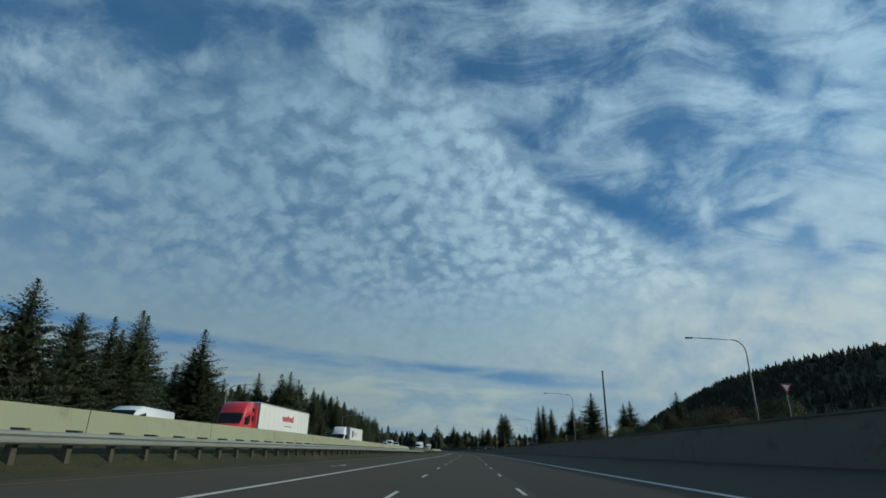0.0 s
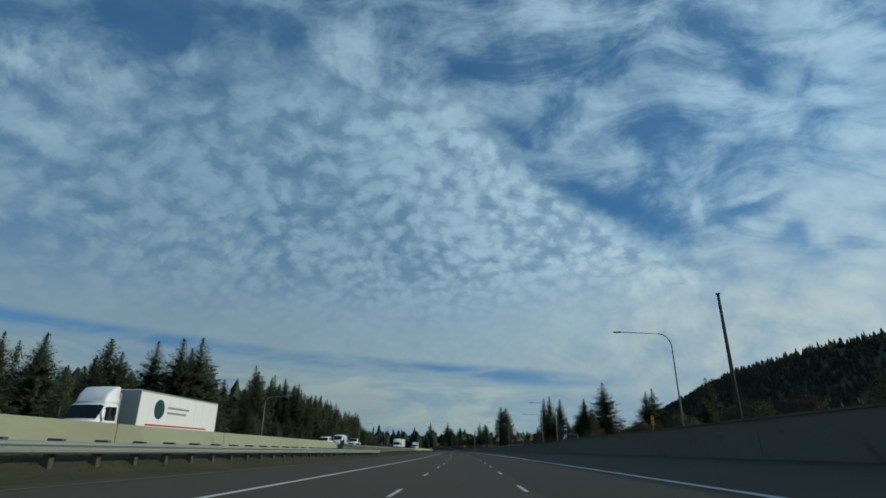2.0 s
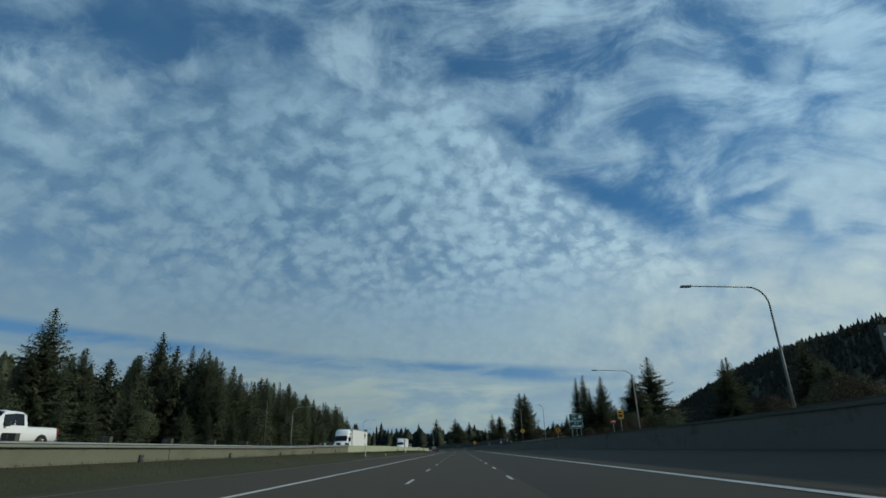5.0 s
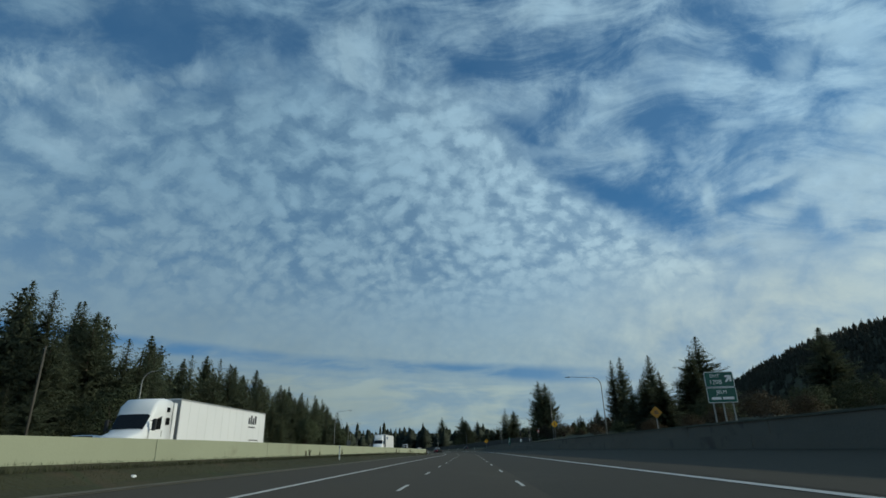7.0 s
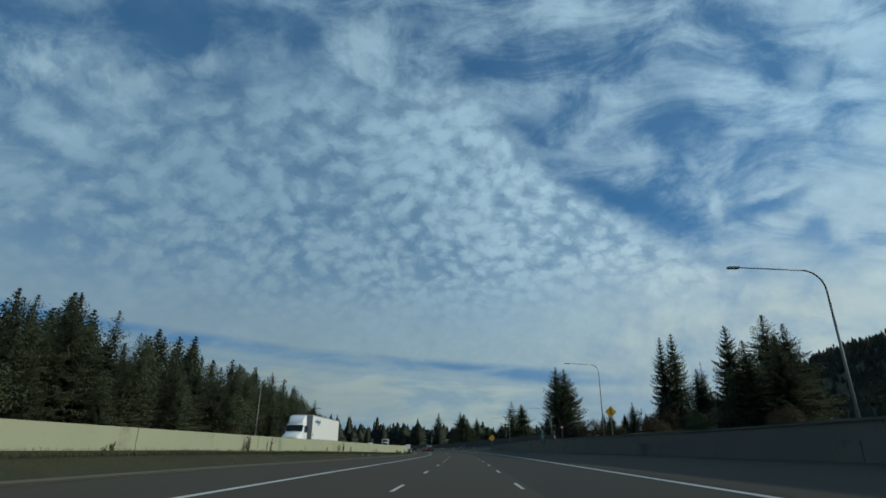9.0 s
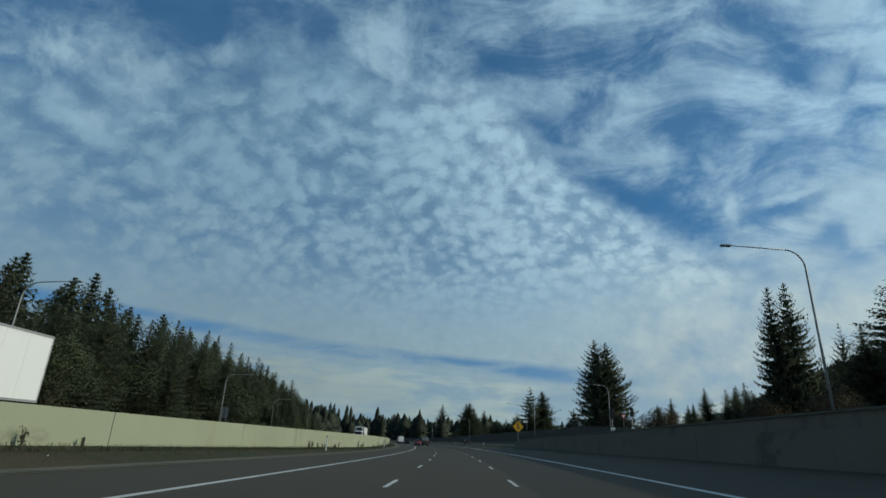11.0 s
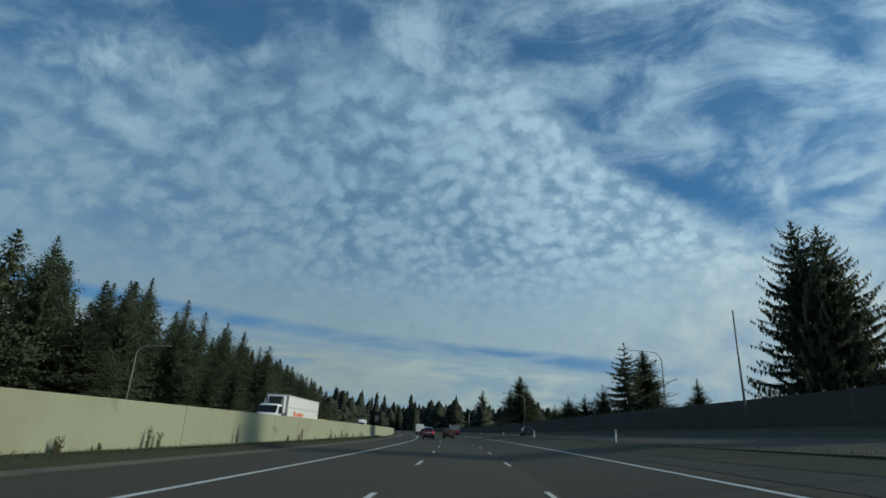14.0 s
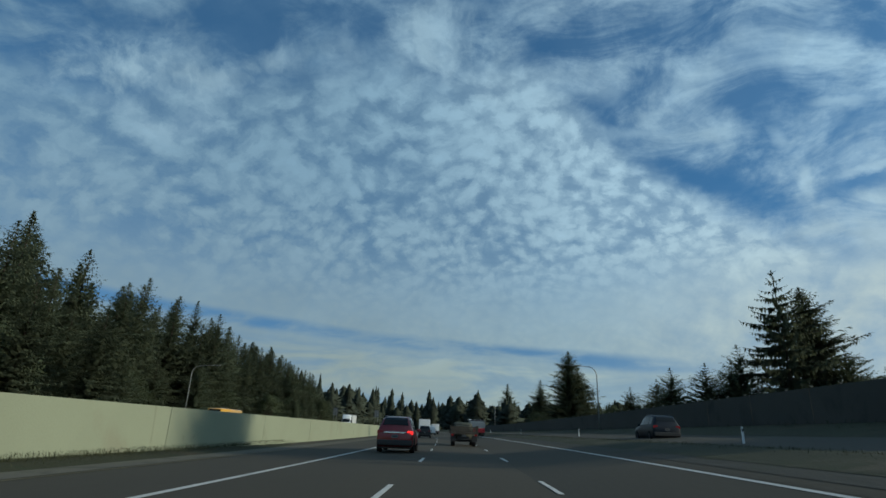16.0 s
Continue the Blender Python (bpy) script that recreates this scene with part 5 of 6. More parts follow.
ramp_signal(409.6, 20.7, 6.35, 1.35, 0.52, 3.55, 0.58, 0.74)
ramp_signal(411.6, 24.0, 6.6, 1.10, 0.40, 3.9, 0.34, 0.52)

# ---------------- vehicles ----------------
def loft(stations, material, name, parent, label="", keep=None):
    """A body from cross-sections: (y, z_bottom, z_waist, z_top, half width at the waist, half width at the top)."""
    rings = []
    for y, zb, zw, zt, w, wt in stations:
        rings.append([(w * 0.90, zb), (w, zb + 0.18 * (zw - zb)), (w * 1.0, zb + 0.62 * (zw - zb)), (w * 0.965, zw), (wt * 0.5 + w * 0.465, zw + 0.55 * (zt - zw)), (wt, zt - 0.05 * (zt - zb)), (wt * 0.86, zt), (0, zt + 0.015)])
    verts, faces = [], []
    n = len(rings[0]) * 2 - 1
    for (y, *_), ring in zip(stations, rings):
        full = [(x, z) for x, z in ring] + [(-x, z) for x, z in ring[-2::-1]]
        verts += [(x, y, z) for x, z in full]
    for i in range(len(stations) - 1):
        for k in range(n - 1):
            a = i * n + k
            faces.append((a, a + 1, a + n + 1, a + n))
        faces.append((i * n + n - 1, i * n, i * n + n, i * n + 2 * n - 1))
    faces.append(tuple(range(n)))
    faces.append(tuple((len(stations) - 1) * n + k for k in range(n))[::-1])
    bm = bmesh.new()
    vs = [bm.verts.new(v) for v in verts]
    for f in faces:
        bm.faces.new([vs[i] for i in f])
    bmesh.ops.recalc_face_normals(bm, faces=bm.faces)
    return part(name, bm, material, parent, label, smooth=True)


def station_at(stations, y):
    ys = [s[0] for s in stations]
    return [float(np.interp(y, ys, [s[k] for s in stations])) for k in range(6)]


def side_window(stations, y0, y1, parent, sx, lo=0.10, hi=0.84, name="side_window", slant=0.0):
    """A pane set 8 mm proud of the flank between two places along the body."""
    verts = []
    for y, f in ((y0, lo), (y1, lo), (y1 + slant, hi), (y0 + slant, hi)):
        _, zb, zw, zt, w, wt = station_at(stations, y)
        z = zw + f * (zt - zw)
        x = w * 0.965 + (wt - w * 0.965) * f ** 1.1 + 0.012
        verts.append((sx * x, y, z))
    verts += [(x - sx * 0.02, y, z) for x, y, z in verts]
    return geom(name, verts, [(0, 1, 2, 3), (7, 6, 5, 4), (0, 4, 5, 1), (1, 5, 6, 2), (2, 6, 7, 3), (3, 7, 4, 0)], M_GLASS, parent)


def end_window(stations, y0, y1, parent, name, inset=0.80, off=0.02):
    """A pane that lies on the sloping front or back of the cabin and follows its curve."""
    ys = [y0] + [q[0] for q in stations if y0 + 0.02 < q[0] < y1 - 0.02] + [y1]
    rows = []
    for y in ys:
        _, zb, zw, zt, w, wt = station_at(stations, y)
        za, zc = station_at(stations, y - 0.03)[3], station_at(stations, y + 0.03)[3]
        n = Vector((0, -(zc - za), 0.06)).normalized() * off
        edge = max(0.0, inset - 0.86) / 0.14 * 0.05 * (zt - zb)
        rows.append([(x * wt, y + n.y, z + n.z) for x, z in ((-inset, zt - edge), (-0.8, zt), (0.0, zt + 0.015), (0.8, zt), (inset, zt - edge))])
    verts = [p for r in rows for p in r]
    faces = [(i * 5 + k, i * 5 + k + 1, i * 5 + k + 6, i * 5 + k + 5) for i in range(len(rows) - 1) for k in range(4)]
    pane = geom(name, verts, faces, M_GLASS, parent)
    mod = pane.modifiers.new("thickness", "SOLIDIFY")
    mod.thickness = 0.012
    return pane


def wheel(parent, x, y, r=0.36, width=0.24, rim=None):
    sx = 1 if x > 0 else -1
    bm = bmesh.new()
    prof = [(-width / 2, r * 0.62), (-width / 2, r * 0.92), (-width / 2 + 0.03, r), (width / 2 - 0.03, r), (width / 2, r * 0.92), (width / 2, r * 0.62)]
    n = 20
    rings = [[bm.verts.new((px, math.cos(a) * pr, math.sin(a) * pr)) for px, pr in prof] for a in (6.2832 * k / n for k in range(n))]
    for i in range(n):
        for k in range(len(prof) - 1):
            bm.faces.new((rings[i][k], rings[i][k + 1], rings[(i + 1) % n][k + 1], rings[(i + 1) % n][k]))
    tyre = part("tyre", bm, M_TYRE, parent, smooth=True)
    tyre.matrix_local = pose(x, y, r)
    bm = bmesh.new()
    hub = bm.verts.new((sx * (width / 2 - 0.03), 0, 0))
    spokes = [bm.verts.new((sx * (width / 2 - (0.02 if k % 2 else 0.07)), math.cos(6.2832 * k / 20) * r * 0.63, math.sin(6.2832 * k / 20) * r * 0.63)) for k in range(20)]
    for k in range(20):
        bm.faces.new((hub, spokes[k], spokes[(k + 1) % 20]))
    part("rim", bm, rim or M_RIM, tyre)
    return tyre


def arch(parent, x, y, r=0.42):
    """Dark wheel opening, a shallow disc on the flank."""
    sx = 1 if x > 0 else -1
    bm = bmesh.new()
    c = [bm.verts.new((x + sx * 0.012, y + math.cos(a) * r, 0.36 + math.sin(a) * r)) for a in (math.pi * (k / 14 * 1.24 - 0.12) for k in range(15))]
    bm.faces.new(c)
    part("wheel_arch", bm, M_TRIM, parent)


def car_empty(name, m, label, category, group=""):
    r = empty(name, m)
    return tagged(r, label, category, group)


SUV = [(-2.32, 0.42, 0.86, 0.92, 0.84, 0.78), (-2.26, 0.32, 0.98, 1.06, 0.90, 0.80), (-2.16, 0.28, 1.06, 1.34, 0.915, 0.74), (-2.02, 0.27, 1.08, 1.58, 0.92, 0.68), (-1.80, 0.26, 1.08, 1.70, 0.925, 0.67), (-0.6, 0.25, 1.05, 1.77, 0.93, 0.68),
       (0.15, 0.25, 1.03, 1.74, 0.93, 0.67), (0.45, 0.25, 1.02, 1.62, 0.93, 0.66), (1.10, 0.26, 1.01, 1.10, 0.925, 0.74), (1.30, 0.26, 0.98, 1.05, 0.92, 0.76), (2.0, 0.28, 0.86, 0.94, 0.88, 0.72), (2.28, 0.34, 0.70, 0.78, 0.80, 0.66), (2.36, 0.42, 0.60, 0.64, 0.72, 0.60)]
SEDANISH = [(y * 0.98, zb, zw * 0.95, 0.94 * zt, w * 0.98, wt) for y, zb, zw, zt, w, wt in SUV]


def make_suv(name, m, colour, label, stations=SUV, chrome=True, brake=False, category="car", scale=1.0):
    r = car_empty(name, m, label, category)
    r.scale = (scale, scale, scale)
    body = loft(stations, colour, "body", r)
    end_window(stations, -2.17, -1.86, body, "rear_window", 0.88)
    end_window(stations, 0.50, 1.08, body, "windscreen", 0.92)
    for sx in (-1, 1):
        side_window(stations, -1.86, -1.25, body, sx, name="quarter_window", slant=0.02)
        side_window(stations, -1.16, -0.22, body, sx)
        side_window(stations, -0.12, 0.62, body, sx, slant=-0.18)
        for y in (-1.38, 1.42):
            arch(r, sx * 0.925, y)
            wheel(r, sx * 0.84, y)
        part("tail_light", box(sx * 0.62 if sx > 0 else -0.90, sx * 0.62 if sx < 0 else 0.90, -2.30, -2.10, 0.88, 1.06, 0.02), glow("brake_light", (0.8, 0.02, 0.02), 1.6) if brake and sx > 0 else M_REDLENS, r, "red tail light")
        part("wing_mirror", box(sx * 0.93 if sx > 0 else -1.10, sx * 0.93 if sx < 0 else 1.10, 0.50, 0.66, 1.03, 1.18, 0.03), colour, r)
        part("head_light", box(sx * 0.52 if sx > 0 else -0.80, sx * 0.52 if sx < 0 else 0.80, 2.08, 2.26, 0.66, 0.82, 0.02), M_CHROME, r, "clear head light")
        part("roof_rail", tube([(sx * 0.62, -1.7, 1.72), (sx * 0.62, -1.5, 1.78), (sx * 0.62, 0.0, 1.80), (sx * 0.62, 0.2, 1.75)], 0.02, 5), M_TRIM, r)
    part("bumper", box(-0.88, 0.88, -2.40, -2.18, 0.36, 0.62, 0.05), M_TRIM, r, "dark rear bumper")
    part("front_bumper", box(-0.78, 0.78, 2.16, 2.40, 0.32, 0.52, 0.05), M_TRIM, r)
    part("underbody", box(-0.82, 0.82, -2.1, 2.1, 0.2, 0.32, 0.02), M_TRIM, r)
    if chrome:
        part("chrome_strip", box(-0.55, 0.55, -2.345, -2.30, 0.93, 1.01, 0.01), M_CHROME, r, "broad chrome strip on the tailgate")
    plate = part("number_plate", box(-0.16, 0.16, -2.372, -2.345, 0.72, 0.87), M_PLATE, r, "white plate")
    part("text_bar", box(-0.12, 0.12, -2.380, -2.373, 0.77, 0.82), M_INK, plate)
    part("wiper", tube([(0.1, -2.20, 1.16), (-0.3, -2.15, 1.28)], 0.012, 4), M_TRIM, r)
    return r


M_CARRED = paint("dark_red_paint", (0.18, 0.009, 0.012), 0.35, 0.2, vary=0.08, scale=1.5, coat=0.5)
M_CARDARK = paint("dark_grey_paint", (0.010, 0.010, 0.011), 0.45, 0.0, vary=0.08, scale=1.5, coat=0.06, shine=0.3)
M_CARWHITE = paint("car_white_paint", (0.72, 0.73, 0.74), 0.35, vary=0.05, scale=1.5, coat=0.8)
M_CARBLUE = paint("dark_blue_paint", (0.008, 0.011, 0.018), 0.45, 0.0, vary=0.08, scale=1.5, coat=0.06, shine=0.3)
M_TRUCKRED = paint("bright_red_paint", (0.55, 0.02, 0.03), 0.35, vary=0.08, scale=1.5, coat=0.7)
M_YBUS = paint("bus_yellow", (0.65, 0.33, 0.02), 0.4, vary=0.08, scale=1.5, coat=0.4)
M_RUST = paint("worn_truck_paint", (0.055, 0.045, 0.034), 0.75, vary=0.3, scale=0.8, fine=14.0, spots=[((0.035, 0.028, 0.022), 0.5, 0.5)])
M_MUD = paint("old_flatbed_green", (0.060, 0.062, 0.045), 0.7, vary=0.3, scale=0.7, fine=14.0)


def lane(s, l, turn=0.0, z=None):
    return at(s, l, road_z(s, l) + 0.01 if z is None else z, turn)


make_suv("red_suv", lane(520.0, -3.1), M_CARRED, "dark red metallic suv with its brake lights on", brake=True)
make_suv("grey_suv", lane(577, -3.2), M_CARDARK, "dark grey suv in the traffic ahead", chrome=False)
make_suv("dark_suv", lane(530.2, 14.6, -2, ramp_z(530) + 0.03), M_CARBLUE, "dark blue suv with a laden roof on the slip road", chrome=False)
make_suv("slip_suv", lane(148.6, 16.0, 0, ramp_z(146) + 0.45), M_CARDARK, "dark grey suv with lit lamps on the slip road", brake=True, chrome=False)


def wheels(r, spots, rad=0.5, width=0.3, rim=None):
    for x, y in spots:
        wheel(r, x, y, rad, width, rim)


# flatbed pickup ahead
def flatbed_truck(m):
    r = car_empty("flatbed_truck", m, "old dark flatbed pickup truck with stake sides", "truck")
    cab = [(-0.2, 0.55, 1.15, 1.75, 0.90, 0.74), (0.0, 0.5, 1.18, 1.86, 0.93, 0.76), (0.9, 0.5, 1.18, 1.88, 0.93, 0.76), (1.55, 0.5, 1.16, 1.24, 0.93, 0.80), (2.6, 0.5, 1.05, 1.12, 0.90, 0.78), (2.85, 0.55, 0.90, 0.96, 0.84, 0.70)]
    body = loft(cab, M_MUD, "cab", r)
    end_window(cab, 0.95, 1.52, body, "windscreen")
    geom("rear_window", [(-0.6, -0.215, 1.28), (0.6, -0.215, 1.28), (0.55, -0.205, 1.68), (-0.55, -0.205, 1.68)], [(0, 1, 2, 3)], M_GLASS, body)
    for sx in (-1, 1):
        side_window(cab, 0.1, 0.95, body, sx)
    part("chassis", box(-0.45, 0.45, -2.9, 2.4, 0.55, 0.75, 0.02), M_TRIM, r)
    part("bed", box(-1.12, 1.12, -3.1, -0.35, 0.92, 1.04, 0.02), M_RUST, r, "rusty flat bed")
    for sx in (-1, 1):
        for k in range(3):
            part("side_board", box(sx * 1.07 - 0.02, sx * 1.07 + 0.02, -3.05, -0.4, 1.06 + 0.16 * k, 1.19 + 0.16 * k), M_RUST, r)
        for y in (-3.0, -2.1, -1.2, -0.45):
            part("stake", box(sx * 1.11 - 0.03, sx * 1.11 + 0.03, y - 0.04, y + 0.04, 0.95, 1.58), M_RUST, r)
        part("tail_light", box(sx * 0.95 - 0.1, sx * 0.95 + 0.1, -3.14, -3.10, 0.80, 0.92), M_REDLENS, r)
        part("mud_flap", box(sx * 0.85 - 0.22, sx * 0.85 + 0.22, -2.85, -2.82, 0.35, 0.85), M_TRIM, r)
    for k in range(3):
        part("tail_board", box(-1.06, 1.06, -3.08, -3.04, 1.06 + 0.16 * k, 1.19 + 0.16 * k), M_RUST, r)
    part("load", box(-0.7, 0.5, -2.2, -0.6, 1.05, 1.6, 0.12), M_MUD, r, "dark load on the bed")
    part("axle", tube([(-0.9, -2.0, 0.42), (0.9, -2.0, 0.42)], 0.09, 6), M_TRIM, r)
    plate = part("number_plate", box(-0.16, 0.16, -3.13, -3.105, 0.74, 0.88), M_PLATE, r)
    part("text_bar", box(-0.11, 0.11, -3.137, -3.131, 0.79, 0.83), M_INK, plate)
    wheels(r, ((-0.85, -2.0), (0.85, -2.0), (-0.82, 1.9), (0.82, 1.9)), 0.42, 0.32, M_TRIM)
    return r


flatbed_truck(lane(538.0, 0.9))


def box_truck(m, label, box_mat, cab_mat, length=6.0, high=3.3, wide=1.2, name="box_truck"):
    r = car_empty(name, m, label, "truck")
    part("cargo_box", box(-wide, wide, -length / 2, length / 2 - 0.3, 1.0, high, 0.04), box_mat, r)
    cab = [(length / 2 - 0.2, 0.6, 1.6, 2.3, 1.02, 0.9), (length / 2 + 0.7, 0.6, 1.6, 2.4, 1.05, 0.9), (length / 2 + 1.3, 0.6, 1.5, 1.6, 1.05, 0.9), (length / 2 + 2.1, 0.6, 1.3, 1.4, 0.98, 0.85)]
    body = loft(cab, cab_mat, "cab", r)
    end_window(cab, length / 2 + 0.75, length / 2 + 1.28, body, "windscreen")
    part("rear_door", box(-wide + 0.12, wide - 0.12, -length / 2 - 0.02, -length / 2 - 0.001, 1.1, high - 0.12), box_mat, r)
    part("bumper", box(-wide + 0.1, wide - 0.1, -length / 2 - 0.05, -length / 2 + 0.1, 0.5, 0.68, 0.02), M_TRIM, r)
    part("chassis", box(-0.45, 0.45, -length / 2, length / 2 + 1.6, 0.6, 0.98, 0.02), M_TRIM, r)
    for sx in (-1, 1):
        part("tail_light", box(sx * wide * 0.85 - 0.09, sx * wide * 0.85 + 0.09, -length / 2 - 0.06, -length / 2 - 0.02, 0.8, 0.95), M_REDLENS, r)
    wheels(r, ((-0.95, -length * 0.28), (0.95, -length * 0.28), (-0.92, length / 2 + 1.2), (0.92, length / 2 + 1.2)), 0.46, 0.34, M_TRIM)
    return r


box_truck(lane(612, -3.4), "white box truck in the traffic ahead", M_WHITE, M_WHITE)
box_truck(lane(668, 0.6), "pale box truck far ahead", M_WHITE, M_CARDARK, 5.0, 3.0)
MVAN = [(-2.6, 0.5, 1.1, 1.9, 0.93, 0.82), (-2.5, 0.42, 1.15, 2.2, 0.98, 0.84), (0.9, 0.4, 1.15, 2.3, 1.0, 0.85), (1.5, 0.4, 1.15, 2.05, 1.0, 0.82), (2.1, 0.4, 1.12, 1.35, 0.98, 0.82), (2.75, 0.45, 0.95, 1.05, 0.90, 0.75)]


def make_van(m, label, name="van", colour=None):
    r = car_empty(name, m, label, "van")
    body = loft(MVAN, colour or M_CARWHITE, "body", r)
    end_window(MVAN, 1.52, 2.06, body, "windscreen", 0.9)
    for sx in (-1, 1):
        side_window(MVAN, 0.75, 1.55, body, sx, 0.1, 0.7)
        for y in (-1.6, 1.75):
            arch(r, sx * 0.985, y, 0.40)
            wheel(r, sx * 0.88, y, 0.35)
        part("head_light", box(sx * 0.72 - 0.14, sx * 0.72 + 0.14, 2.55, 2.74, 0.82, 1.0, 0.02), M_CHROME, r)
        part("tail_light", box(sx * 0.90 - 0.05, sx * 0.90 + 0.05, -2.63, -2.54, 0.9, 1.3, 0.01), M_REDLENS, r)
        part("wing_mirror", box(sx * 1.0 if sx > 0 else -1.16, sx * 1.0 if sx < 0 else 1.16, 1.45, 1.58, 1.15, 1.45, 0.03), M_TRIM, r)
    part("rear_window", box(-0.62, 0.62, -2.585, -2.54, 1.35, 1.85, 0.02), M_GLASS, body)
    part("bumper", box(-0.92, 0.92, 2.6, 2.82, 0.38, 0.60, 0.05), M_TRIM, r)
    part("rear_bumper", box(-0.92, 0.92, -2.72, -2.55, 0.38, 0.56, 0.04), M_TRIM, r)
    return r


make_van(lane(640, -1.2), "white van far ahead in the traffic")


def dump_truck(m):
    r = car_empty("dump_truck", m, "red dump truck with a pale bed ahead", "truck")
    part("dump_bed", box(-1.22, 1.22, -3.2, 2.0, 1.35, 2.35, 0.06), M_BACK, r, "pale steel dump bed")
    part("load", box(-1.05, 1.05, -2.9, 1.7, 2.2, 2.62, 0.15), M_INK, r, "dark load heaped in the bed")
    part("cab_guard", box(-1.2, 1.2, 1.8, 3.4, 2.6, 2.72, 0.03), M_WHITE, r)
    cab = [(2.1, 0.7, 1.7, 2.6, 1.1, 0.95), (3.4, 0.7, 1.7, 2.7, 1.15, 0.95), (3.9, 0.7, 1.65, 1.8, 1.12, 0.95), (5.0, 0.7, 1.45, 1.6, 1.0, 0.85)]
    body = loft(cab, M_WHITE, "cab", r)
    end_window(cab, 3.42, 3.88, body, "windscreen")
    part("tail_frame", box(-1.15, 1.15, -3.3, -3.1, 0.65, 1.3, 0.03), M_TRUCKRED, r, "red tail frame")
    for sx in (-1, 1):
        part("tail_light", box(sx * 1.0 - 0.1, sx * 1.0 + 0.1, -3.34, -3.3, 0.9, 1.05), M_REDLENS, r)
        part("mud_flap", box(sx * 0.85 - 0.3, sx * 0.85 + 0.3, -2.95, -2.92, 0.25, 0.9), M_TRIM, r)
    wheels(r, ((-0.9, -2.2), (0.9, -2.2), (-0.9, -0.9), (0.9, -0.9), (-0.95, 3.6), (0.95, 3.6)), 0.5, 0.45, M_TRIM)
    return r


dump_truck(lane(584, 5.3))


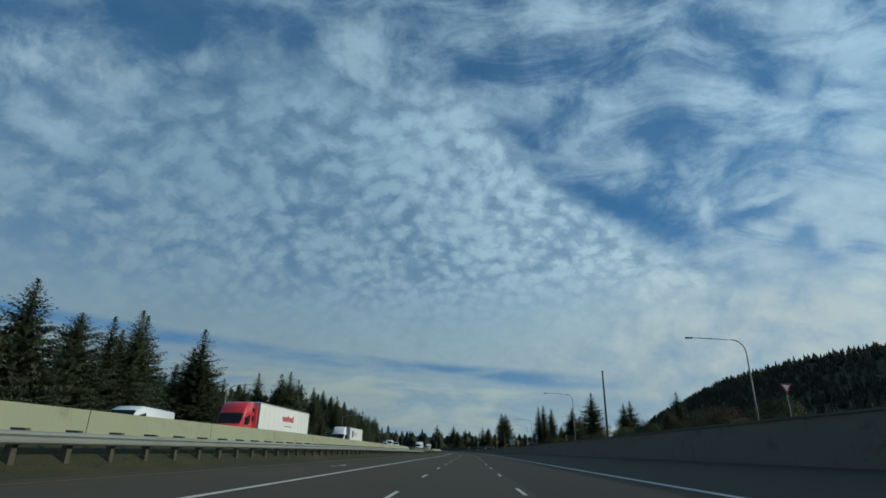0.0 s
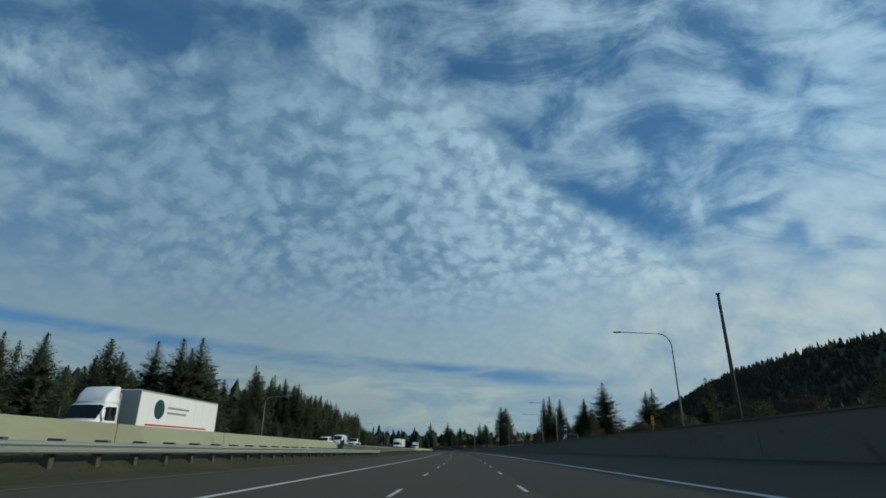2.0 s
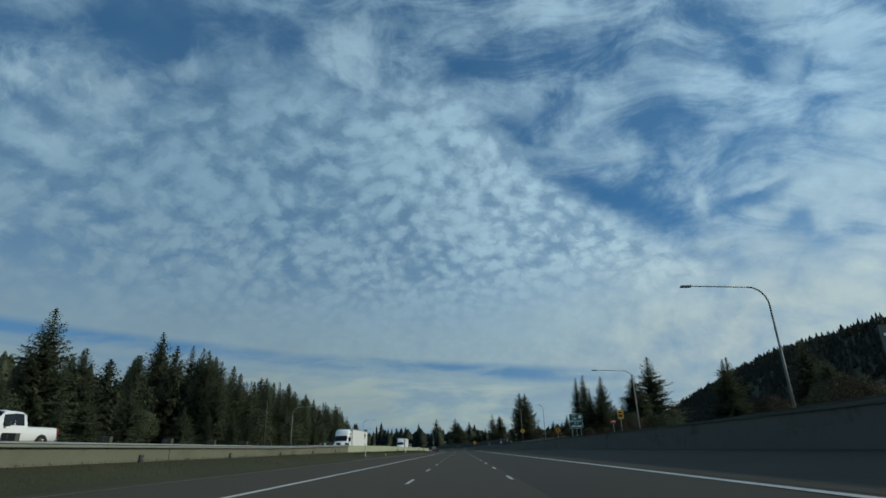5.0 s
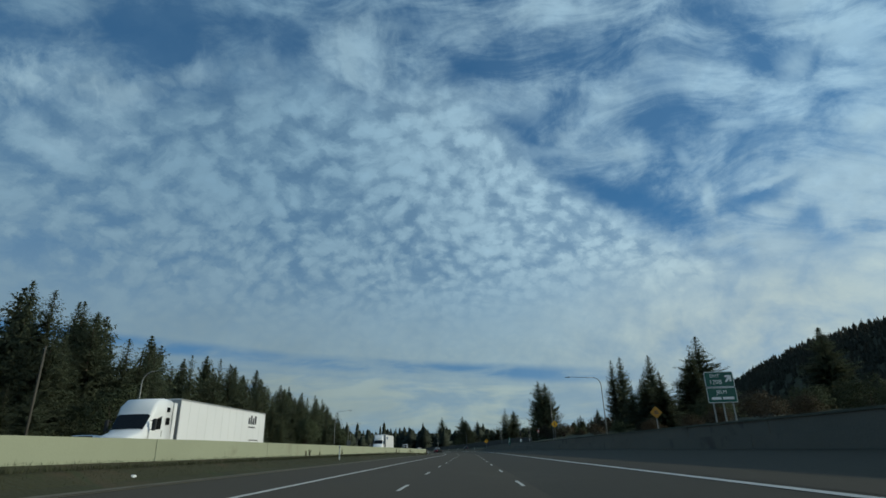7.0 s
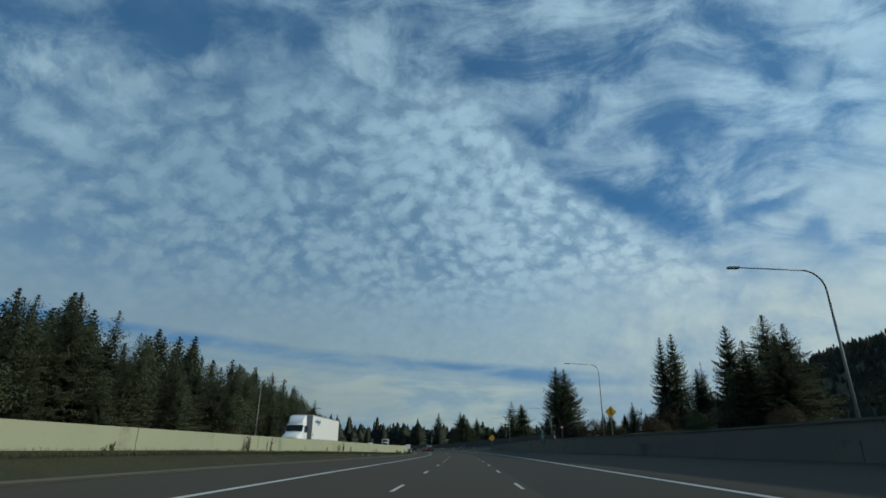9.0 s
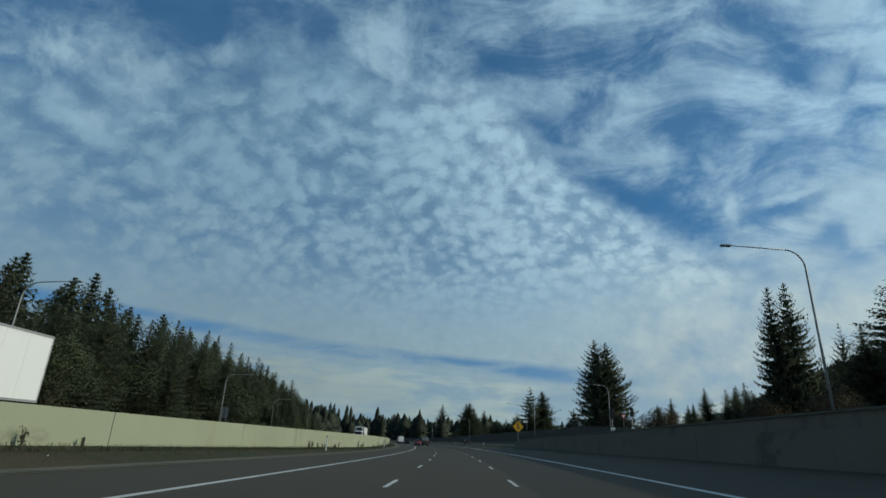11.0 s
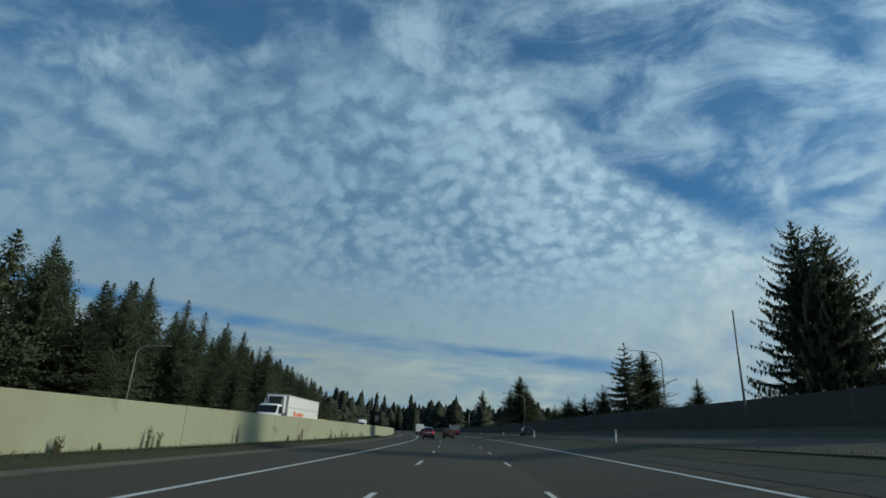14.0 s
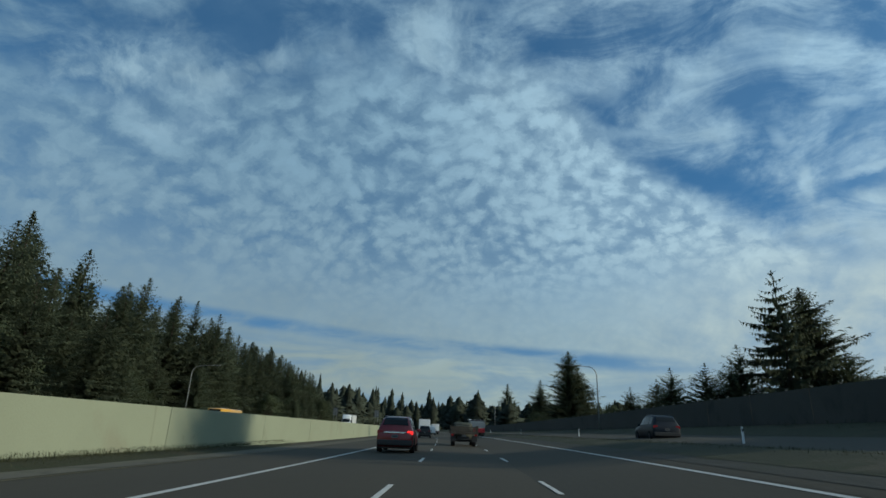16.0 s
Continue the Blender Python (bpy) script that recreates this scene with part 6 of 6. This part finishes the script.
# articulated lorries of the opposite carriageway; front towards -y after the turn
def semi_truck(m, label, cab_mat, stripe=None, sleeper=True, high=4.05, trailer_len=15.6, mark=None, deflector=False, reefer=False):
    r = car_empty("semi_truck", m, label, "truck")
    yb = -trailer_len - 2.6
    tr = part("trailer", box(-1.27, 1.27, yb, yb + trailer_len, 1.15, high, 0.04), M_WHITE, r, "white ribbed box trailer")
    for z in (1.18, high - 0.06):
        for sx in (-1, 1):
            part("rail", box(sx * 1.275 - 0.015, sx * 1.275 + 0.015, yb, yb + trailer_len, z - 0.05, z + 0.05), M_BACK, tr)
    n = int(trailer_len / 1.22)
    for k in range(n + 1):
        for sx in (-1, 1):
            y = yb + 0.06 + (trailer_len - 0.12) * k / n
            part("rivet_strip", box(sx * 1.274 - 0.006, sx * 1.274 + 0.006, y - 0.02, y + 0.02, 1.25, high - 0.12), M_WSIGN, tr)
    if mark:
        mark(tr, yb, trailer_len, high)
    for y in (yb + 0.02, yb + trailer_len - 0.02):
        part("corner_post", box(-1.285, 1.285, y - 0.035, y + 0.035, 1.15, high - 0.05), M_BACK, tr)
    part("trailer_frame", box(-0.5, 0.5, yb + 0.4, yb + trailer_len - 0.5, 0.85, 1.13, 0.02), M_TRIM, r)
    part("side_skirt", box(1.20, 1.24, yb + 3.6, yb + trailer_len - 4.0, 0.5, 1.14), M_WHITE, r)
    if sleeper:
        cab = [(-1.95, 0.75, 1.95, 3.86, 1.20, 1.14), (-1.0, 0.75, 1.95, 3.92, 1.22, 1.14), (-0.45, 0.75, 1.95, 3.84, 1.22, 1.12), (-0.05, 0.75, 1.95, 3.55, 1.22, 1.10), (0.16, 0.75, 1.95, 3.16, 1.21, 1.07), (0.26, 0.75, 1.95, 2.92, 1.20, 1.05),
               (0.78, 0.75, 1.85, 2.02, 1.17, 0.98), (1.2, 0.75, 1.72, 1.88, 1.08, 0.88), (2.0, 0.7, 1.48, 1.66, 1.02, 0.82), (2.28, 0.65, 1.2, 1.32, 0.95, 0.74)]
        pane = 0.27, 0.76
    else:
        cab = [(-1.0, 0.75, 1.8, 2.84, 1.15, 1.04), (-0.8, 0.75, 1.8, 2.92, 1.18, 1.06), (0.0, 0.75, 1.8, 2.92, 1.18, 1.05), (0.22, 0.75, 1.8, 2.78, 1.18, 1.03), (0.72, 0.75, 1.75, 1.96, 1.16, 0.97), (1.2, 0.72, 1.6, 1.78, 1.06, 0.86), (1.95, 0.7, 1.4, 1.56, 1.0, 0.80), (2.22, 0.65, 1.2, 1.3, 0.94, 0.74)]
        pane = 0.25, 0.70
    body = loft(cab, cab_mat, "cab", r)
    end_window(cab, pane[0], pane[1], body, "windscreen", 0.97, 0.03)
    for sx in (-1, 1):
        lo, hi = (0.06, 0.46) if sleeper else (0.10, 0.80)
        side_window(cab, -0.72, 0.22, body, sx, lo, hi, slant=-0.06)
        for y in (-0.86, 0.52):
            part("door_seam", box(sx * 1.205 - 0.006, sx * 1.205 + 0.006, y - 0.012, y + 0.012, 0.9, 2.0), M_TRIM, body)
        if sleeper:
            part("sleeper_window", box(sx * 1.195 - 0.012, sx * 1.195 + 0.012, -1.62, -1.22, 2.35, 2.78, 0.006), M_GLASS, body)
            part("vent_window", box(sx * 1.165 - 0.012, sx * 1.165 + 0.012, -1.60, -1.24, 3.12, 3.40, 0.006), M_GLASS, body)
            part("side_fairing", box(sx * 1.19 - 0.03, sx * 1.19 + 0.03, -2.32, -1.955, 0.95, 3.72, 0.02), cab_mat, r, "side fairing behind the sleeper")
        mirror = part("wing_mirror", box(sx * 1.46 - 0.10, sx * 1.46 + 0.10, 0.42, 0.56, 1.95, 2.62, 0.04), M_TRIM, r, "tall dark wing mirror")
        for z in (2.02, 2.52):
            part("mirror_arm", tube([(sx * 1.16, 0.40, z), (sx * 1.40, 0.49, z)], 0.022, 5), M_TRIM, mirror)
        part("head_light", box(sx * 0.8 - 0.18, sx * 0.8 + 0.18, 2.02, 2.2, 1.02, 1.22, 0.03), M_CHROME, r)
        part("fuel_tank", tube([(sx * 0.98, -1.7, 0.72), (sx * 0.98, -0.2, 0.72)], 0.3, 10), M_CHROME, r)
        part("exhaust_stack", tube([(sx * 0.92, -2.2 if sleeper else -1.2, 1.0), (sx * 0.92, -2.2 if sleeper else -1.2, 3.5)], 0.07, 8), M_CHROME, r)
    if deflector:
        fair = [(-0.98, 2.80, 3.1, 3.88, 1.04, 0.98), (-0.6, 2.84, 3.1, 3.80, 1.03, 0.96), (-0.1, 2.86, 3.0, 3.40, 0.98, 0.88), (0.12, 2.84, 2.90, 2.98, 0.90, 0.80)]
        loft(fair, cab_mat, "roof_deflector", r, "tall white roof fairing")
    if reefer:
        unit = part("cooling_unit", box(-0.98, 0.98, -2.595, -2.12, 2.05, 3.92, 0.06), M_WHITE, r, "white cooling unit on the trailer's nose")
        part("cooling_grille", box(-0.80, 0.80, -2.118, -2.09, 2.95, 3.80, 0.02), M_TRIM, unit, "dark cooling grille")
    part("grille", box(-0.5, 0.5, 2.2, 2.30, 0.75, 1.28, 0.03), M_TRIM, r, "dark radiator grille")
    part("bumper", box(-1.1, 1.1, 2.15, 2.42, 0.38, 0.70, 0.05), cab_mat, r)
    part("chassis", box(-0.45, 0.45, -5.2, 1.8, 0.6, 0.9, 0.02), M_TRIM, r)
    spots = [(sx * 0.98, y) for sx in (-1, 1) for y in (1.15, -3.4, -4.7, yb + 1.6, yb + 2.9)]
    wheels(r, spots, 0.5, 0.42)
    return r


def word_shape(tr, y, z, size, count, material, label):
    """A row of plain blocks in place of a painted trade name; y is its middle along the trailer."""
    step = size * 0.66
    for k in range(count):
        tall = size * (1.0 if k in (0, count // 2) else 0.72)
        y0 = y + step * (k - count / 2)
        part("logo_shape", box(1.276, 1.284, y0, y0 + step * 0.74, z, z + tall), material, tr, label if k == 0 else "")


def mark_red(tr, yb, ln, high):
    word_shape(tr, yb + ln * 0.48, 2.72, 0.62, 9, M_RSIGN, "red mark on the trailer side")
    part("logo_shape", box(1.276, 1.284, yb + ln * 0.40, yb + ln * 0.54, 2.22, 2.28), M_INK, tr)


def mark_black(tr, yb, ln, high):
    word_shape(tr, yb + 3.1, 2.95, 0.72, 4, M_INK, "black mark on the trailer side")
    part("logo_shape", box(1.276, 1.284, yb + 2.3, yb + 3.9, 2.66, 2.76), M_INK, tr)
    part("logo_shape", box(1.276, 1.284, yb + 1.4, yb + 3.6, 1.62, 1.70), M_INK, tr)


def mark_seal(tr, yb, ln, high):
    """A round dark seal with two lines of small print and a long stripe below."""
    bm = tube([(1.276, yb + ln - 2.4, 2.85), (1.284, yb + ln - 2.4, 2.85)], 0.62, 24)
    part("logo_shape", bm, M_BSIGN, tr, "round dark seal on the trailer side")
    bm = tube([(1.285, yb + ln - 2.4, 2.85), (1.290, yb + ln - 2.4, 2.85)], 0.40, 24)
    part("logo_shape", bm, M_BACK, tr)
    for z, w in ((2.95, 3.0), (2.62, 2.6)):
        part("logo_shape", box(1.276, 1.284, yb + ln - 3.4 - w, yb + ln - 3.4, z, z + 0.14), M_BACK, tr)
    part("logo_shape", box(1.276, 1.284, yb + 1.6, yb + ln - 1.0, 1.80, 1.90), M_RSIGN, tr, "dull red stripe")
    part("logo_shape", box(1.276, 1.284, yb + 0.6, yb + ln - 0.4, 1.50, 1.66), M_BACK, tr)


def mark_blue(tr, yb, ln, high):
    word_shape(tr, yb + ln - 2.7, 3.12, 0.52, 8, M_BLUEPRINT, "blue mark on the trailer side")
    part("logo_shape", box(1.276, 1.284, yb + ln - 3.9, yb + ln - 2.4, 2.92, 3.0), M_BLUEPRINT, tr)
    for k in range(3):
        part("logo_shape", box(1.276, 1.284, yb + ln - 0.75, yb + ln - 0.45, 1.55 + 0.16 * k, 1.64 + 0.16 * k), M_INK, tr)


def mark_orange(tr, yb, ln, high):
    part("logo_shape", tube([(1.276, yb + ln - 3.2, 2.0), (1.284, yb + ln - 3.2, 2.0)], 0.42, 20), M_ORANGE, tr, "orange mark on the trailer side")
    word_shape(tr, yb + ln - 5.6, 1.80, 0.50, 10, M_ORANGE, "orange mark on the trailer side")
    part("logo_shape", box(1.276, 1.284, yb + 0.2, yb + ln - 0.2, 2.66, 2.72), M_BACK, tr)


def oncoming(s, l):
    return at(s, l, ground_z(s, -20) + 0.02, 180)



def cabinet(s, l):
    g0 = ground_z(s, l)
    r = empty("electrical_cabinet", at(s, l, g0))
    tagged(r, "plain grey electrical cabinet beside the slip road", "cabinet")
    part("plinth", box(-0.5, 0.5, -0.4, 0.4, -0.2, 0.12, 0.02), M_CONC_D, r)
    part("body", box(-0.45, 0.45, -0.35, 0.35, 0.12, 1.75, 0.03), M_BACK, r)
    part("door", box(-0.40, 0.40, -0.37, -0.352, 0.2, 1.66, 0.006), M_BACK, r)
    part("handle", box(0.28, 0.33, -0.395, -0.372, 0.85, 1.05, 0.004), M_TRIM, r)
    part("cap", box(-0.5, 0.5, -0.4, 0.4, 1.752, 1.82, 0.02), M_BACK, r)


cabinet(112.5, 23.0)


def mirror_mark(f):
    """Marks on the flank that faces the near carriageway: the lorries come the other way, so that is their left side."""
    def g(tr, yb, ln, high):
        f(tr, yb, ln, high)
        for o in tr.children:
            if o.name.startswith("logo_shape"):
                o.matrix_local = Matrix.Translation((-2.56, 0, 0))
    return g


semi_truck(oncoming(47.0, -20.0), "white box trailer pulled by a bright red lorry", M_TRUCKRED, mark=mirror_mark(mark_red))
semi_truck(oncoming(92.5, -21.5), "white lorry with a tall roof fairing and a short white trailer", M_WHITE, sleeper=False, deflector=True, trailer_len=11.0, high=3.9, mark=mirror_mark(mark_seal))
semi_truck(oncoming(248.0, -20.0), "white sleeper lorry with a white box trailer", M_WHITE, mark=mirror_mark(mark_black))
semi_truck(oncoming(342.8, -20.0), "white day-cab lorry with a white box trailer", M_WHITE, sleeper=False, deflector=True, mark=mirror_mark(mark_blue))
semi_truck(oncoming(488.5, -20.0), "white lorry with a white refrigerated trailer", M_WHITE, sleeper=False, reefer=True, mark=mirror_mark(mark_orange))


PICKUP = [(-2.85, 0.55, 1.05, 1.15, 0.94, 0.90), (-2.75, 0.45, 1.08, 1.18, 0.97, 0.92), (-0.75, 0.42, 1.08, 1.18, 0.98, 0.92), (-0.72, 0.42, 1.12, 1.75, 0.98, 0.78), (-0.55, 0.42, 1.12, 1.85, 0.98, 0.77), (0.55, 0.42, 1.12, 1.88, 0.98, 0.77), (1.25, 0.42, 1.12, 1.24, 0.98, 0.84),
          (2.5, 0.45, 1.02, 1.14, 0.95, 0.84), (2.85, 0.5, 0.85, 0.95, 0.88, 0.78)]


def make_pickup(m, colour, label):
    r = car_empty("pickup_truck", m, label, "pickup")
    body = loft(PICKUP, colour, "body", r)
    end_window(PICKUP, 0.62, 1.2, body, "windscreen", 0.94)
    for sx in (-1, 1):
        side_window(PICKUP, -0.5, 0.05, body, sx)
        side_window(PICKUP, 0.13, 0.80, body, sx, slant=-0.12)
        for y in (-1.75, 1.75):
            arch(r, sx * 0.975, y, 0.46)
            wheel(r, sx * 0.88, y, 0.40, 0.27)
        part("head_light", box(sx * 0.7 - 0.15, sx * 0.7 + 0.15, 2.68, 2.86, 0.78, 0.95, 0.02), M_CHROME, r)
        part("tail_light", box(sx * 0.9 - 0.06, sx * 0.9 + 0.06, -2.88, -2.8, 0.8, 1.1, 0.01), M_REDLENS, r)
        part("wing_mirror", box(sx * 0.97 if sx > 0 else -1.2, sx * 0.97 if sx < 0 else 1.2, 0.62, 0.78, 1.12, 1.34, 0.03), M_TRIM, r)
    part("bed_floor", box(-0.78, 0.78, -2.65, -0.85, 1.19, 1.20), M_TRIM, r, "dark bed liner")
    part("grille", box(-0.5, 0.5, 2.82, 2.92, 0.6, 0.92, 0.03), M_TRIM, r)
    part("bumper", box(-0.92, 0.92, 2.75, 2.98, 0.42, 0.62, 0.04), M_CHROME, r)
    part("rear_bumper", box(-0.92, 0.92, -3.0, -2.8, 0.45, 0.62, 0.04), M_CHROME, r)
    return r


make_van(oncoming(32.5, -19.5), "white passenger van behind the median barrier")
make_suv("white_suv", oncoming(153.0, -22.5), M_CARWHITE, "white crossover behind the median rail", SEDANISH, chrome=False)
make_pickup(oncoming(160.5, -24.0), M_CARRED, "dark red pickup behind the median rail")
make_van(oncoming(167.5, -23.0), "white high-roofed delivery van")
make_pickup(oncoming(180.0, -22.5), M_CARWHITE, "white crew-cab pickup behind the median rail")
make_pickup(oncoming(249.5, -23.8), M_CARWHITE, "white crew-cab pickup behind the median wall")


def school_bus(m):
    r = car_empty("school_bus", m, "yellow school bus seen over the median wall", "bus")
    st = [(-5.2, 0.7, 1.6, 2.7, 1.2, 1.05), (-5.0, 0.6, 1.6, 2.95, 1.22, 1.05), (3.6, 0.6, 1.6, 2.95, 1.22, 1.05), (4.1, 0.6, 1.55, 1.8, 1.2, 1.0), (5.5, 0.6, 1.3, 1.45, 1.05, 0.9)]
    body = loft(st, M_YBUS, "body", r)
    end_window(st, 3.65, 4.08, body, "windscreen")
    for sx in (-1, 1):
        for k in range(9):
            side_window(st, -4.6 + 0.9 * k, -3.85 + 0.9 * k, body, sx, 0.15, 0.7)
        part("rub_rail", box(sx * 1.225 - 0.01, sx * 1.225 + 0.01, -5.0, 3.6, 1.35, 1.42), M_TRIM, r)
    part("roof", box(-0.8, 0.8, -4.9, 3.4, 2.96, 3.0, 0.015), M_WHITE, r, "white roof panel")
    wheels(r, ((-1.0, -2.8), (1.0, -2.8), (-1.0, 4.4), (1.0, 4.4)), 0.48, 0.3, M_TRIM)
    return r


school_bus(oncoming(556.0, -26.8)).scale = (0.8, 0.75, 0.78)
semi_truck(oncoming(640, -24), "white lorry far off on the opposite carriageway", M_WHITE, trailer_len=10.0)
make_suv("white_suv", oncoming(655, -19.5), M_CARWHITE, "white car far off on the opposite carriageway", SEDANISH, chrome=False)


# ---------------- weeds and grass along the walls ----------------
M_WEED = paint("dry_weeds", (0.050, 0.054, 0.030), 0.95, vary=0.35, scale=2.0, fine=3.0, island=0.4)


def grass_strip(name, s0, s1, count, where, tall, label, seed):
    """Many single blades, joined."""
    rng = random.Random(seed)
    verts, faces = [], []
    for k in range(count):
        s = rng.uniform(s0, s1)
        l, z = where(s, rng)
        p = along(s, l, z)
        h = tall * rng.uniform(0.4, 1.2)
        a = rng.random() * 6.283
        side = Vector((math.cos(a), math.sin(a), 0)) * h * 0.055
        bend = Vector((rng.uniform(-0.4, 0.4), rng.uniform(-0.4, 0.4), 0)) * h
        i = len(verts)
        verts.extend((p - side, p + side, p + bend * 0.4 + side * 0.6 + Vector((0, 0, h * 0.6)), p + bend + Vector((0, 0, h))))
        faces.extend(((i, i + 1, i + 2), (i, i + 2, i + 3)))
    return tagged(mesh_object(name, verts, faces, M_WEED), label, "grass", kind="stuff")


def verge_left_place(s, rng):
    l = -11.78 + 1.5 * rng.random() ** 1.8
    f = (-10.05 - l) / 1.85
    return l, road_z(s, l) + 0.05 + (0.1 + berm(s)) * min(1.0, f * 1.0)


grass_strip("verge_grass", -10, 528, 60000, verge_left_place, 0.09, "short dry grass at the foot of the median wall", 3)


def gore_place(s, rng):
    q = 0.35 + 0.5 * rng.random()
    a, b = 7.6, ramp_edge(s)
    return a + (b - a) * q, road_z(s, 7.5) + (ramp_z(s) - road_z(s, 7.5)) * q + 0.15 * (1 - abs(2 * q - 1))


def clump_place(s, rng):
    s2 = round(s / 2.3) * 2.3 + rng.gauss(0, 0.7)
    l = -11.35 + 0.3 * rng.random()
    return l, road_z(s2, l) + 0.05 + berm(s2) * 0.8


grass_strip("foot_grass", 212, 520, 30000, clump_place, 0.15, "uneven taller grass against the wall's foot", 9)
grass_strip("gore_grass", 430, 630, 9000, gore_place, 0.12, "short dry grass between highway and slip road", 4)
grass_strip("bank_grass", 40, 640, 16000, lambda s, rng: (lambda l: (l, ground_z(s, l) - 0.03))(rng.uniform(21, 34)), 0.3, "tall dry grass on the bank", 6)


def weed(s, l, z, h, seed):
    """One upright weed of thin stems with small leaves."""
    rng = random.Random(seed)
    r = empty("weed", at(s, l, z))
    tagged(r, "tall dark weed against the median wall", "weed", "wall weeds")
    bm = bmesh.new()
    verts, faces = [], []
    for k in range(9):
        a, out = rng.random() * 6.283, rng.uniform(0.02, 0.15) * h
        tip = Vector((math.cos(a) * out, math.sin(a) * out * 2.0, h * rng.uniform(0.5, 1.0)))
        tube([(0, 0, -0.05), tuple(tip * 0.5 + Vector((0, 0, 0.1 * h))), tuple(tip)], [0.012, 0.009, 0.004], 4, bm)
        for j in range(10):
            q = rng.uniform(0.10, 1.0)
            p = tip * q + Vector((rng.gauss(0, 0.03), rng.gauss(0, 0.045), rng.gauss(0, 0.04))) * h
            n = Vector((rng.uniform(-1, 1), rng.uniform(-1, 1), rng.uniform(-1, 1))).normalized() * 0.032
            t = n.orthogonal() * 0.6
            i = len(verts)
            verts.extend((p - n, p + t, p + n, p - t))
            faces.append((i, i + 1, i + 2, i + 3))
    part("stem", bm, M_TWIG, r)
    geom("leaves", verts, faces, M_WEED, r)
    return r


rng = random.Random(8)
for k in range(64):
    s = rng.choice((rng.uniform(225, 505), rng.uniform(330, 505)))
    weed(s, -11.55, road_z(s, -11.5) + berm(s) * 0.85 + 0.05, rng.choice((rng.uniform(0.25, 0.6), rng.uniform(0.4, 1.05))), k)


def litter(s, l, z, size, seed):
    """A crumpled bit of packaging."""
    rng = random.Random(seed)
    r = empty("litter", at(s, l, z, rng.uniform(0, 360)))
    tagged(r, "crumpled white litter on the grass verge", "litter", "roadside litter")
    bm = bmesh.new()
    bmesh.ops.create_icosphere(bm, subdivisions=2, radius=size)
    for v in bm.verts:
        v.co = Vector((v.co.x * 1.6, v.co.y * 0.9, abs(v.co.z) * 0.7)) * rng.uniform(0.65, 1.15)
    part("wrapper", bm, M_WSIGN, r)


for k, (s, l, size) in enumerate(((233.0, -10.75, 0.12), (335.5, -11.2, 0.13), (336.6, -10.9, 0.10), (339.8, -10.6, 0.09), (352.0, -10.9, 0.07), (262.0, -10.8, 0.06))):
    litter(s, l, road_z(s, l) + (0.12 + berm(s) * min(1.0, (-10.5 - l) / 1.4)) * 0.85, size, k)
